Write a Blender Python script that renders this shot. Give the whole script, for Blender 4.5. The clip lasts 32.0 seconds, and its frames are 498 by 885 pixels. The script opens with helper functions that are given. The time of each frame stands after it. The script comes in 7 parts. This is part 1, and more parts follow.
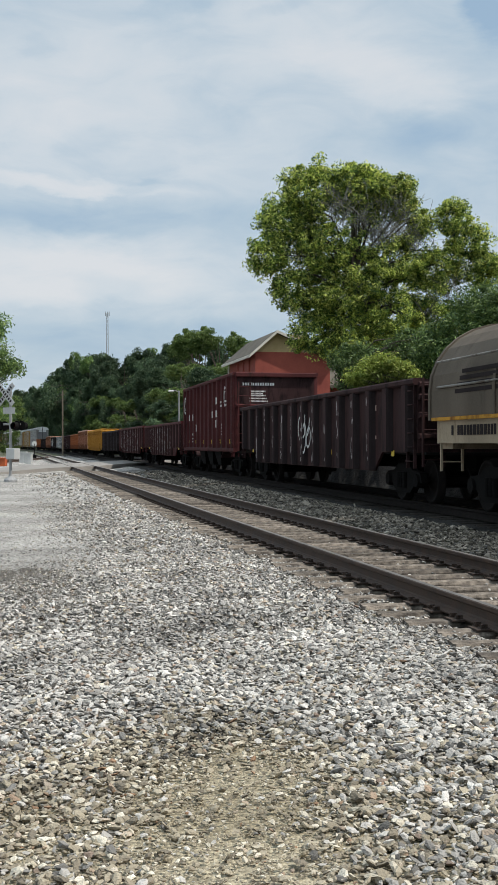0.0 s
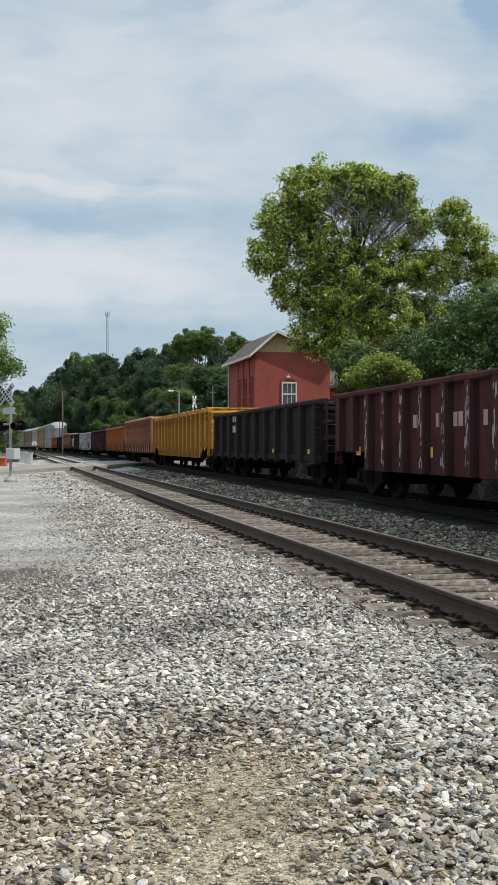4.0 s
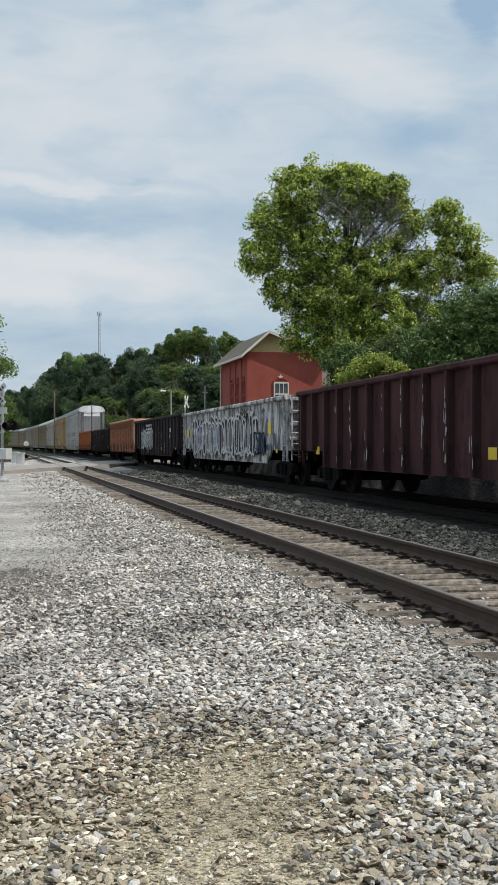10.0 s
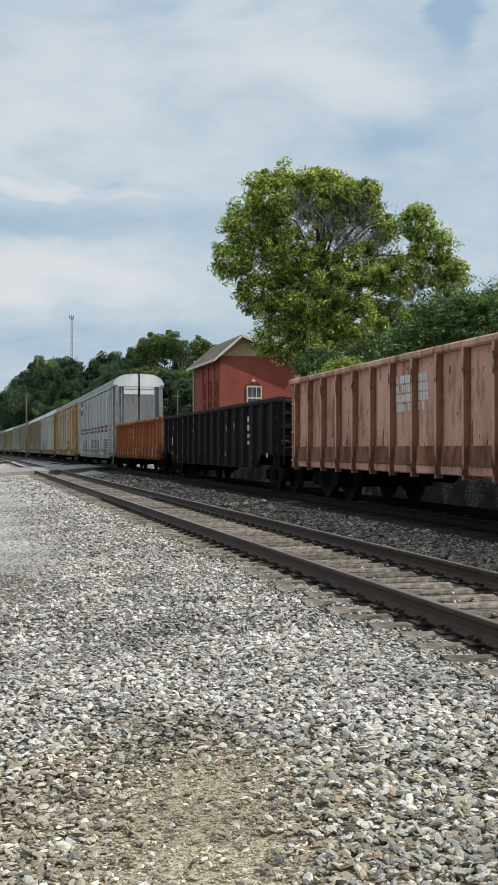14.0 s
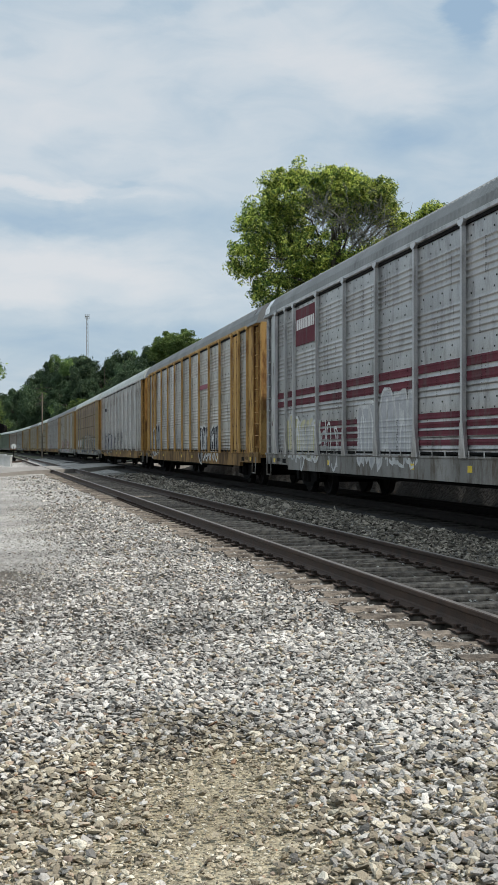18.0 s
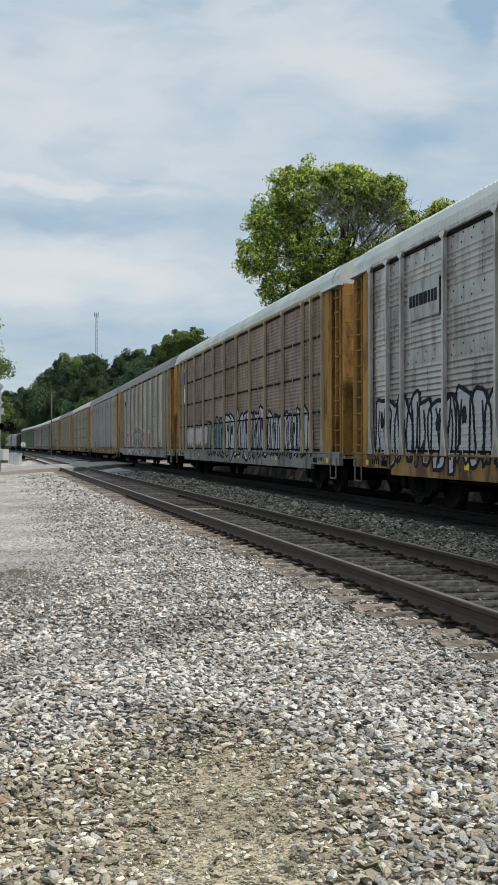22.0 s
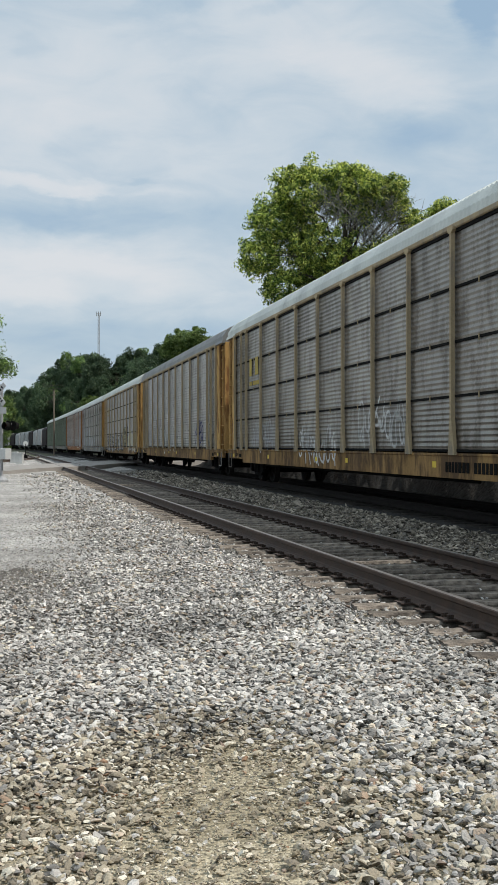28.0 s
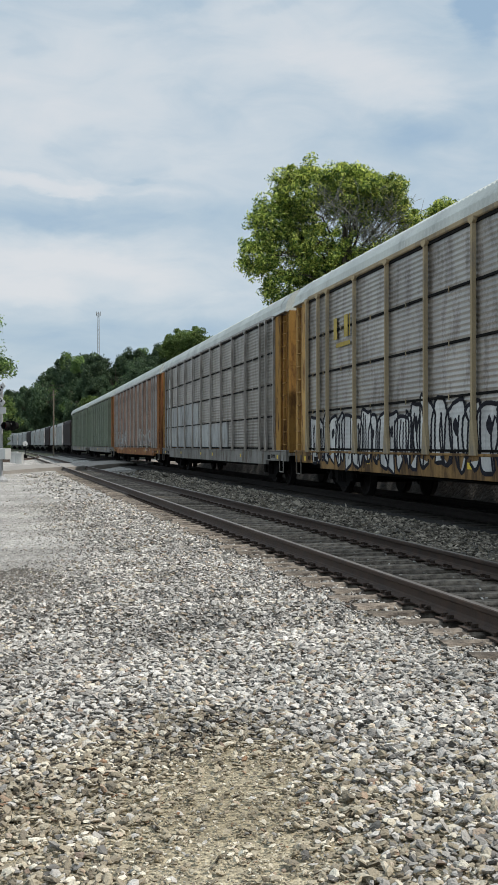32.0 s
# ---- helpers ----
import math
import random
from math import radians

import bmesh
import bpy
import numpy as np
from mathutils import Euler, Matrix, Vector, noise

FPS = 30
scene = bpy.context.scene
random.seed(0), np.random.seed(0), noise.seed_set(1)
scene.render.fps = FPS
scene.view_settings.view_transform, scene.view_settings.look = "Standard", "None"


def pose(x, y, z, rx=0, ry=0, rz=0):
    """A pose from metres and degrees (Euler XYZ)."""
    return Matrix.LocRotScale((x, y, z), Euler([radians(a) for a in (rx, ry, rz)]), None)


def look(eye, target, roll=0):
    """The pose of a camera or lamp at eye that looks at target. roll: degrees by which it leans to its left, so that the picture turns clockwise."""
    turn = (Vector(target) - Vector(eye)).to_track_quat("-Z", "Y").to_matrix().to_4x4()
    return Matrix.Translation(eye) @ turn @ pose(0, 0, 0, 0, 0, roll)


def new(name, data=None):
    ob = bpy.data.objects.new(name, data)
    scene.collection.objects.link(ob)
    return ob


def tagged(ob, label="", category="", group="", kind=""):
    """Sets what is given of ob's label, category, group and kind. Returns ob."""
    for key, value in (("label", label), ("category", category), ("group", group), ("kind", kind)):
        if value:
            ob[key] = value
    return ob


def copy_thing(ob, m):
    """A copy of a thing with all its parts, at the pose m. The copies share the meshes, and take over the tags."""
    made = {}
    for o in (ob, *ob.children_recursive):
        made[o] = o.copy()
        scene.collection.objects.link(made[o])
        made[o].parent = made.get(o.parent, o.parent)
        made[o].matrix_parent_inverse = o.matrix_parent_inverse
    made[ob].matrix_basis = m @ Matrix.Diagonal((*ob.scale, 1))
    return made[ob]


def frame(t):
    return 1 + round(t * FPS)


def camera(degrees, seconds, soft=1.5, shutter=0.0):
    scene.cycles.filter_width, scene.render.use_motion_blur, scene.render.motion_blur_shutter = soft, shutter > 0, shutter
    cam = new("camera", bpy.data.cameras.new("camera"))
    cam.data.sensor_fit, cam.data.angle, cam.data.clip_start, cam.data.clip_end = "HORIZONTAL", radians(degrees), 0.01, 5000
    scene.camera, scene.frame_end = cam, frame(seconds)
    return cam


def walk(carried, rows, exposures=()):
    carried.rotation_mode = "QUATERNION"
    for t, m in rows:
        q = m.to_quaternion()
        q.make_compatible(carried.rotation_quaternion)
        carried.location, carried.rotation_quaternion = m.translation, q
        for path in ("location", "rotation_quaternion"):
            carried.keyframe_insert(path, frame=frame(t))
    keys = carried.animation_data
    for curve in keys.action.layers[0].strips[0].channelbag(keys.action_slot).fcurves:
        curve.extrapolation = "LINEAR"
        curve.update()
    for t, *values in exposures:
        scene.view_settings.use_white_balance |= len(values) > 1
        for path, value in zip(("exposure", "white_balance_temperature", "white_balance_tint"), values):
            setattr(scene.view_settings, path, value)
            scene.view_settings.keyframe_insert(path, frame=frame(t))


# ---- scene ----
cam = camera(25.1, 32.0, soft=0.75)
EYE = Vector((0.0, 0.0, 1.55))
F = 1980.0
# pan to the right and tilt up, in thousandths of the focal length
PAN = [(0, 0, 0), (9, 0, 0), (9.5, 4.5, 0), (10, 14, 0), (10.5, 26, 0), (11, 36, 0), (11.5, 38.5, 0), (12, 36.5, 0),
       (12.5, 37, 0), (13, 44, 2), (13.5, 54.5, 4.5), (14, 62, 6.8), (14.5, 63, 8), (15.5, 52, 7.5), (16.5, 40.5, 6.7),
       (17, 37.5, 6), (17.5, 36, 5), (18, 35, 4.8), (20, 35, 5), (20.5, 33, 5), (21, 28.5, 4.2), (21.5, 24, 3),
       (22, 19, 1.6), (22.5, 16, 0.5), (23, 15, 0), (31, 15, 0), (31.5, 14, 0), (32, 15.5, 0)]
walk(cam, [(t, pose(*EYE, 90 + math.degrees((4.5 + dy) / F), 0, -math.degrees(dx / F))) for t, dx, dy in PAN], [(0, 0.0, 6590, 12), (32, 0.0, 6590, 12)])

# ---- light ----
SUN_AZ = 102.0      # degrees clockwise from +y
SUN_EL = 53.0
sun = new("sun", bpy.data.lights.new("sun", "SUN"))
sun.data.energy, sun.data.angle, sun.data.color = 4.2, radians(0.8), (1.0, 0.95, 0.87)
sd = Vector((math.sin(radians(SUN_AZ)) * math.cos(radians(SUN_EL)), math.cos(radians(SUN_AZ)) * math.cos(radians(SUN_EL)),
             math.sin(radians(SUN_EL))))
sun.matrix_world = look(sd * 300, (0, 0, 0))

world = bpy.data.worlds.new("sky")
scene.world = world
world.use_nodes = True
wn, wl = world.node_tree.nodes, world.node_tree.links
wn.clear()
w_out, w_bg = wn.new("ShaderNodeOutputWorld"), wn.new("ShaderNodeBackground")
w_sky = wn.new("ShaderNodeTexSky")
w_sky.sky_type, w_sky.sun_disc = "NISHITA", False
w_sky.sun_elevation, w_sky.sun_rotation = radians(SUN_EL), radians(SUN_AZ)
w_sky.air_density, w_sky.dust_density = 1.0, 2.5
w_tc = wn.new("ShaderNodeTexCoord")


def w_math(op, a, b=None):
    m = wn.new("ShaderNodeMath")
    m.operation = op
    for i, v in enumerate((a, b)):
        if v is None:
            continue
        if isinstance(v, (int, float)):
            m.inputs[i].default_value = v
        else:
            wl.new(v, m.inputs[i])
    return m.outputs[0]


def w_noise(vector, scale, detail, rough, distortion=0.0):
    t = wn.new("ShaderNodeTexNoise")
    for key, v in (("Scale", scale), ("Detail", detail), ("Roughness", rough), ("Distortion", distortion)):
        t.inputs[key].default_value = v
    wl.new(vector, t.inputs["Vector"])
    return t


# a high cloud deck seen in perspective, and wisps drawn out level with the horizon
w_sep, w_deck, w_ang = wn.new("ShaderNodeSeparateXYZ"), wn.new("ShaderNodeCombineXYZ"), wn.new("ShaderNodeCombineXYZ")
wl.new(w_tc.outputs["Generated"], w_sep.inputs["Vector"])
w_h = w_math("ADD", w_sep.outputs["Z"], 0.10)
for w_ax in "XY":
    wl.new(w_math("MULTIPLY", w_math("DIVIDE", w_sep.outputs[w_ax], w_h), 0.45), w_deck.inputs[w_ax])
w_az, w_el = w_math("ARCTAN2", w_sep.outputs["X"], w_sep.outputs["Y"]), w_math("ARCSINE", w_sep.outputs["Z"])
wl.new(w_az, w_ang.inputs["X"])
wl.new(w_math("MULTIPLY", w_el, 2.6), w_ang.inputs["Y"])
w_n1 = w_noise(w_deck.outputs["Vector"], 1.6, 7, 0.52, 0.5)
w_n2 = w_noise(w_ang.outputs["Vector"], 11.0, 7, 0.58, 0.6)
# single clouds: azimuth, elevation, half-width, half-height, lean (degrees), weight
CLOUDS = [(-8.5, 16.8, 8.5, 3.6, -4, 0.34), (3.0, 19.6, 7.0, 2.4, -8, 0.22), (6.6, 18.0, 5.4, 1.5, -24, 0.36), (-9.0, 12.95, 6.2, 0.42, -3, 0.50),
          (-9.5, 9.0, 8.6, 1.7, -2, 0.62), (-7.2, 9.3, 4.6, 0.8, -5, 0.24), (-10.5, 7.7, 4.2, 0.7, 0, 0.22), (3.0, 8.6, 3.5, 0.9, 0, 0.20),
          (-9.3, 11.6, 7.2, 1.0, -2, -0.30), (9.6, 15.7, 3.6, 1.3, 6, -0.34), (12.6, 21.6, 1.5, 2.6, -16, -0.70), (-8.2, 14.9, 2.2, 0.8, 6, -0.26),
          (-5.5, 12.9, 1.6, 0.45, 4, -0.36), (-4.0, 21.5, 2.4, 0.5, 14, -0.22), (0.5, 14.0, 3.6, 1.5, 0, 0.10), (-3.0, 5.0, 12.0, 1.7, 0, -0.34), (-10.5, 19.2, 1.3, 0.6, 0, -0.16),
          (1.2, 21.2, 2.2, 0.5, 16, -0.18)]
w_warp = wn.new("ShaderNodeVectorMath")
w_warp.operation = "MULTIPLY_ADD"
w_wn = w_noise(w_ang.outputs["Vector"], 9.0, 6, 0.6)
w_warp.inputs[1].default_value = (0.09, 0.045, 0.0)
w_flat = wn.new("ShaderNodeCombineXYZ")
wl.new(w_math("SUBTRACT", w_az, 0.045), w_flat.inputs["X"])
wl.new(w_math("SUBTRACT", w_el, 0.0225), w_flat.inputs["Y"])
wl.new(w_wn.outputs["Color"], w_warp.inputs[0])
wl.new(w_flat.outputs["Vector"], w_warp.inputs[2])
w_sum = w_math("ADD", w_math("MULTIPLY", w_n1.outputs["Fac"], 0.85), w_math("MULTIPLY", w_n2.outputs["Fac"], 0.75))
w_sum = w_math("SUBTRACT", w_sum, 0.34)
for c_az, c_el, c_rx, c_ry, c_lean, c_w in CLOUDS:
    w_mp, w_len, w_mr = wn.new("ShaderNodeMapping"), wn.new("ShaderNodeVectorMath"), wn.new("ShaderNodeMapRange")
    w_mp.vector_type = "TEXTURE"
    w_mp.inputs["Location"].default_value = (radians(c_az), radians(c_el), 0)
    w_mp.inputs["Rotation"].default_value = (0, 0, radians(c_lean))
    w_mp.inputs["Scale"].default_value = (radians(c_rx), radians(c_ry), 1)
    w_len.operation, w_mr.interpolation_type = "LENGTH", "SMOOTHSTEP"
    w_mr.inputs["From Min"].default_value, w_mr.inputs["From Max"].default_value = 0.35, 1.25
    w_mr.inputs["To Min"].default_value, w_mr.inputs["To Max"].default_value = 0.72 * c_w, 0.0
    wl.new(w_warp.outputs["Vector"], w_mp.inputs["Vector"])
    wl.new(w_mp.outputs["Vector"], w_len.inputs[0])
    wl.new(w_len.outputs["Value"], w_mr.inputs["Value"])
    w_sum = w_math("ADD", w_sum, w_mr.outputs["Result"])
w_rmp = wn.new("ShaderNodeValToRGB")
w_el4 = w_rmp.color_ramp.elements
w_el4.new(0.5)
w_el4.new(0.75)
for w_e, (w_p, w_c) in zip(w_el4, ((0.0, (3.5, 5.1, 6.7)), (0.34, (4.9, 6.25, 7.3)), (0.66, (6.5, 7.4, 8.0)), (1.0, (7.6, 8.05, 8.35)))):
    w_e.position, w_e.color = w_p, (*w_c, 1)
w_mix = wn.new("ShaderNodeMix")
w_mix.data_type = "RGBA"
w_mix.inputs["Factor"].default_value = 0.88
wl.new(w_sum, w_rmp.inputs["Fac"])
wl.new(w_sky.outputs["Color"], w_mix.inputs["A"])
wl.new(w_rmp.outputs["Color"], w_mix.inputs["B"])
wl.new(w_mix.outputs["Result"], w_bg.inputs["Color"])
w_top = wn.new("ShaderNodeMapRange")
w_top.interpolation_type = "SMOOTHSTEP"
w_top.inputs["From Min"].default_value, w_top.inputs["From Max"].default_value = radians(24), radians(62)
w_top.inputs["To Min"].default_value, w_top.inputs["To Max"].default_value = 0.098, 0.170
wl.new(w_el, w_top.inputs["Value"])
wl.new(w_top.outputs["Result"], w_bg.inputs["Strength"])
wl.new(w_bg.outputs["Background"], w_out.inputs["Surface"])


# ---- mesh building ----
class Shape:
    """Vertices and faces of one part."""

    def __init__(self):
        self.v, self.f = [], []

    def add(self, verts, faces):
        n = len(self.v)
        self.v += [tuple(p) for p in verts]
        self.f += [tuple(i + n for i in face) for face in faces]
        return self

    def box(self, x0, x1, y0, y1, z0, z1):
        return self.add([(x, y, z) for z in (z0, z1) for y in (y0, y1) for x in (x0, x1)],
                        [(0, 2, 3, 1), (4, 5, 7, 6), (0, 1, 5, 4), (2, 6, 7, 3), (0, 4, 6, 2), (1, 3, 7, 5)])

    def cbox(self, x0, x1, y0, y1, z0, z1, c=0.02):
        """A box with its long edges cut off along the x, y and z edges' corners: an eight-sided prism along its longest side."""
        d = (x1 - x0, y1 - y0, z1 - z0)
        ax = d.index(max(d))
        lo, hi = (x0, y0, z0), (x1, y1, z1)
        a, b = [i for i in range(3) if i != ax]
        c = min(c, 0.45 * d[a], 0.45 * d[b])
        ring = [(lo[a] + c, lo[b]), (hi[a] - c, lo[b]), (hi[a], lo[b] + c), (hi[a], hi[b] - c),
                (hi[a] - c, hi[b]), (lo[a] + c, hi[b]), (lo[a], hi[b] - c), (lo[a], lo[b] + c)]
        pts = []
        for e in (lo[ax], hi[ax]):
            for p, q in ring:
                r = [0, 0, 0]
                r[ax], r[a], r[b] = e, p, q
                pts.append(r)
        fl = ax == 1
        faces = [(i, (i + 1) % 8, 8 + (i + 1) % 8, 8 + i) for i in range(8)] + [tuple(range(7, -1, -1)), tuple(range(8, 16))]
        return self.add(pts, [f[::-1] for f in faces] if fl else faces)

    def prism(self, outline, axis, e0, e1):
        """An outline of (a, b) pairs drawn out along an axis; the pairs are the other two axes in order."""
        n, pts = len(outline), []
        for e in (e0, e1):
            for p, q in outline:
                pts.append({0: (e, p, q), 1: (p, e, q), 2: (p, q, e)}[axis])
        return self.add(pts, [(i, (i + 1) % n, n + (i + 1) % n, n + i) for i in range(n)]
                        + [tuple(range(n - 1, -1, -1)), tuple(range(n, 2 * n))])

    def tube(self, p, q, r0, r1=None, n=8, caps=True):
        p, q = Vector(p), Vector(q)
        r1 = r0 if r1 is None else r1
        d = (q - p).normalized()
        a = d.orthogonal().normalized()
        b = d.cross(a)
        pts = [e + (a * math.cos(2 * math.pi * i / n) + b * math.sin(2 * math.pi * i / n)) * r
               for e, r in ((p, r0), (q, r1)) for i in range(n)]
        fs = [(i, (i + 1) % n, n + (i + 1) % n, n + i) for i in range(n)]
        if caps:
            fs += [tuple(range(n - 1, -1, -1)), tuple(range(n, 2 * n))]
        return self.add(pts, fs)

    def path(self, pts, r, n=6):
        for p, q in zip(pts[:-1], pts[1:]):
            self.tube(p, q, r, r, n)
        return self

    def lathe(self, profile, axis="y", n=20, at=(0, 0, 0)):
        """Rings of (radius, height) pairs round an axis."""
        pts = []
        for r, e in profile:
            for i in range(n):
                c, s = r * math.cos(2 * math.pi * i / n), r * math.sin(2 * math.pi * i / n)
                p = {"x": (e, c, s), "y": (c, e, s), "z": (c, s, e)}[axis]
                pts.append((p[0] + at[0], p[1] + at[1], p[2] + at[2]))
        fs = [(j * n + i, j * n + (i + 1) % n, (j + 1) * n + (i + 1) % n, (j + 1) * n + i)
              for j in range(len(profile) - 1) for i in range(n)]
        return self.add(pts, fs)

    def mesh(self, name, material, smooth=False):
        me = bpy.data.meshes.new(name)
        me.from_pydata(self.v, [], self.f)
        me.materials.append(material)
        bm = bmesh.new()
        bm.from_mesh(me)
        bmesh.ops.recalc_face_normals(bm, faces=bm.faces)
        bm.to_mesh(me)
        bm.free()
        if smooth:
            me.polygons.foreach_set("use_smooth", [True] * len(me.polygons))
        return me


def part(name, shape, material, parent=None, label="", at=None, smooth=False):
    """One mesh object, under a thing or a part when a parent is given."""
    me = shape if isinstance(shape, bpy.types.Mesh) else shape.mesh(name, material, smooth)
    ob = new(name, me)
    if parent:
        ob.parent = parent
    if at is not None:
        ob.matrix_basis = at if isinstance(at, Matrix) else Matrix.Translation(at)
    if label:
        ob["label"] = label
    return ob


def big_mesh(name, verts, faces, material, smooth=False):
    """A large mesh from arrays: verts (n, 3), faces (m, k)."""
    verts, faces = np.asarray(verts, np.float32), np.asarray(faces, np.int32)
    me = bpy.data.meshes.new(name)
    k = faces.shape[1]
    me.vertices.add(len(verts))
    me.vertices.foreach_set("co", verts.ravel())
    me.loops.add(faces.size)
    me.loops.foreach_set("vertex_index", faces.ravel())
    me.polygons.add(len(faces))
    me.polygons.foreach_set("loop_start", np.arange(0, faces.size, k, dtype=np.int32))
    me.polygons.foreach_set("use_smooth", np.full(len(faces), smooth))
    me.materials.append(material)
    me.update()
    me.validate()
    return me


# ---- materials ----
def ramp(nodes, stops):
    r = nodes.new("ShaderNodeValToRGB")
    e = r.color_ramp.elements
    while len(e) < len(stops):
        e.new(0.5)
    for el, (pos, col) in zip(e, stops):
        el.position, el.color = pos, (*col, 1)
    return r


def mat(name, c1, c2, scale=1.5, rough=0.75, metal=0.0, bump=0.15, fine=40.0, streak=0.0, spread=0.0, low=0.35, high=0.68,
        stain=None, stain_at=0.6, gloss=0.35, broad=0.0):
    """Two colours mixed by a broad noise, a fine grain with relief, stains in a third colour, and a spread of value by object.
    streak draws the broad noise out in height."""
    m = bpy.data.materials.new(name)
    m.use_nodes = True
    n, l = m.node_tree.nodes, m.node_tree.links
    b = n["Principled BSDF"]
    tc, mp = n.new("ShaderNodeTexCoord"), n.new("ShaderNodeMapping")
    mp.inputs["Scale"].default_value = (scale, scale, scale / (1 + streak))
    l.new(tc.outputs["Object"], mp.inputs["Vector"])
    n1 = n.new("ShaderNodeTexNoise")
    n1.inputs["Scale"].default_value, n1.inputs["Detail"].default_value, n1.inputs["Roughness"].default_value = 1.0, 8, 0.62
    l.new(mp.outputs["Vector"], n1.inputs["Vector"])
    r1 = ramp(n, [(low, c1), (high, c2)])
    l.new(n1.outputs["Fac"], r1.inputs["Fac"])
    col = r1.outputs["Color"]
    if stain:
        n3 = n.new("ShaderNodeTexNoise")
        n3.inputs["Scale"].default_value, n3.inputs["Detail"].default_value, n3.inputs["Roughness"].default_value = 1.7, 9, 0.7
        mp3 = n.new("ShaderNodeMapping")
        mp3.inputs["Location"].default_value, mp3.inputs["Scale"].default_value = (3, 7, 1), (scale, scale, scale / (1 + 2 * streak))
        l.new(tc.outputs["Object"], mp3.inputs["Vector"])
        l.new(mp3.outputs["Vector"], n3.inputs["Vector"])
        r3 = ramp(n, [(stain_at - 0.05, (0, 0, 0)), (stain_at + 0.09, (1, 1, 1))])
        l.new(n3.outputs["Fac"], r3.inputs["Fac"])
        mx3 = n.new("ShaderNodeMix")
        mx3.data_type = "RGBA"
        l.new(r3.outputs["Color"], mx3.inputs["Factor"])
        l.new(col, mx3.inputs["A"])
        mx3.inputs["B"].default_value = (*stain, 1)
        col = mx3.outputs["Result"]
    n2 = n.new("ShaderNodeTexNoise")
    n2.inputs["Scale"].default_value, n2.inputs["Detail"].default_value = fine, 4
    l.new(tc.outputs["Object"], n2.inputs["Vector"])
    hsv = n.new("ShaderNodeHueSaturation")
    l.new(col, hsv.inputs["Color"])
    mr = n.new("ShaderNodeMapRange")
    mr.inputs["To Min"].default_value, mr.inputs["To Max"].default_value = 0.78, 1.22
    l.new(n2.outputs["Fac"], mr.inputs["Value"])
    val = mr.outputs["Result"]
    if spread:
        oi, mr2, mu = n.new("ShaderNodeObjectInfo"), n.new("ShaderNodeMapRange"), n.new("ShaderNodeMath")
        mr2.inputs["To Min"].default_value, mr2.inputs["To Max"].default_value = 1 - spread, 1 + spread
        mu.operation = "MULTIPLY"
        l.new(oi.outputs["Random"], mr2.inputs["Value"])
        l.new(mr2.outputs["Result"], mu.inputs[0])
        l.new(val, mu.inputs[1])
        val = mu.outputs[0]
    if broad:
        n5, mr5, mu5, mp5 = n.new("ShaderNodeTexNoise"), n.new("ShaderNodeMapRange"), n.new("ShaderNodeMath"), n.new("ShaderNodeMapping")
        mp5.inputs["Location"].default_value, mp5.inputs["Scale"].default_value = (11, 2, 5), (0.9, 0.9, 0.35)
        n5.inputs["Scale"].default_value, n5.inputs["Detail"].default_value = 1.0, 5
        mr5.inputs["From Min"].default_value, mr5.inputs["From Max"].default_value = 0.32, 0.68
        mr5.inputs["To Min"].default_value, mr5.inputs["To Max"].default_value = 1 - broad, 1 + broad
        mu5.operation = "MULTIPLY"
        l.new(tc.outputs["Object"], mp5.inputs["Vector"])
        l.new(mp5.outputs["Vector"], n5.inputs["Vector"])
        l.new(n5.outputs["Fac"], mr5.inputs["Value"])
        l.new(mr5.outputs["Result"], mu5.inputs[0])
        l.new(val, mu5.inputs[1])
        val = mu5.outputs[0]
    l.new(val, hsv.inputs["Value"])
    l.new(hsv.outputs["Color"], b.inputs["Base Color"])
    rr = n.new("ShaderNodeMapRange")
    rr.inputs["To Min"].default_value, rr.inputs["To Max"].default_value = max(0.05, rough - 0.15), min(1, rough + 0.15)
    l.new(n1.outputs["Fac"], rr.inputs["Value"])
    l.new(rr.outputs["Result"], b.inputs["Roughness"])
    b.inputs["Metallic"].default_value = metal
    b.inputs["Specular IOR Level"].default_value = gloss
    if bump:
        bp = n.new("ShaderNodeBump")
        bp.inputs["Strength"].default_value, bp.inputs["Distance"].default_value = bump, 0.02
        l.new(n2.outputs["Fac"], bp.inputs["Height"])
        l.new(bp.outputs["Normal"], b.inputs["Normal"])
    return m


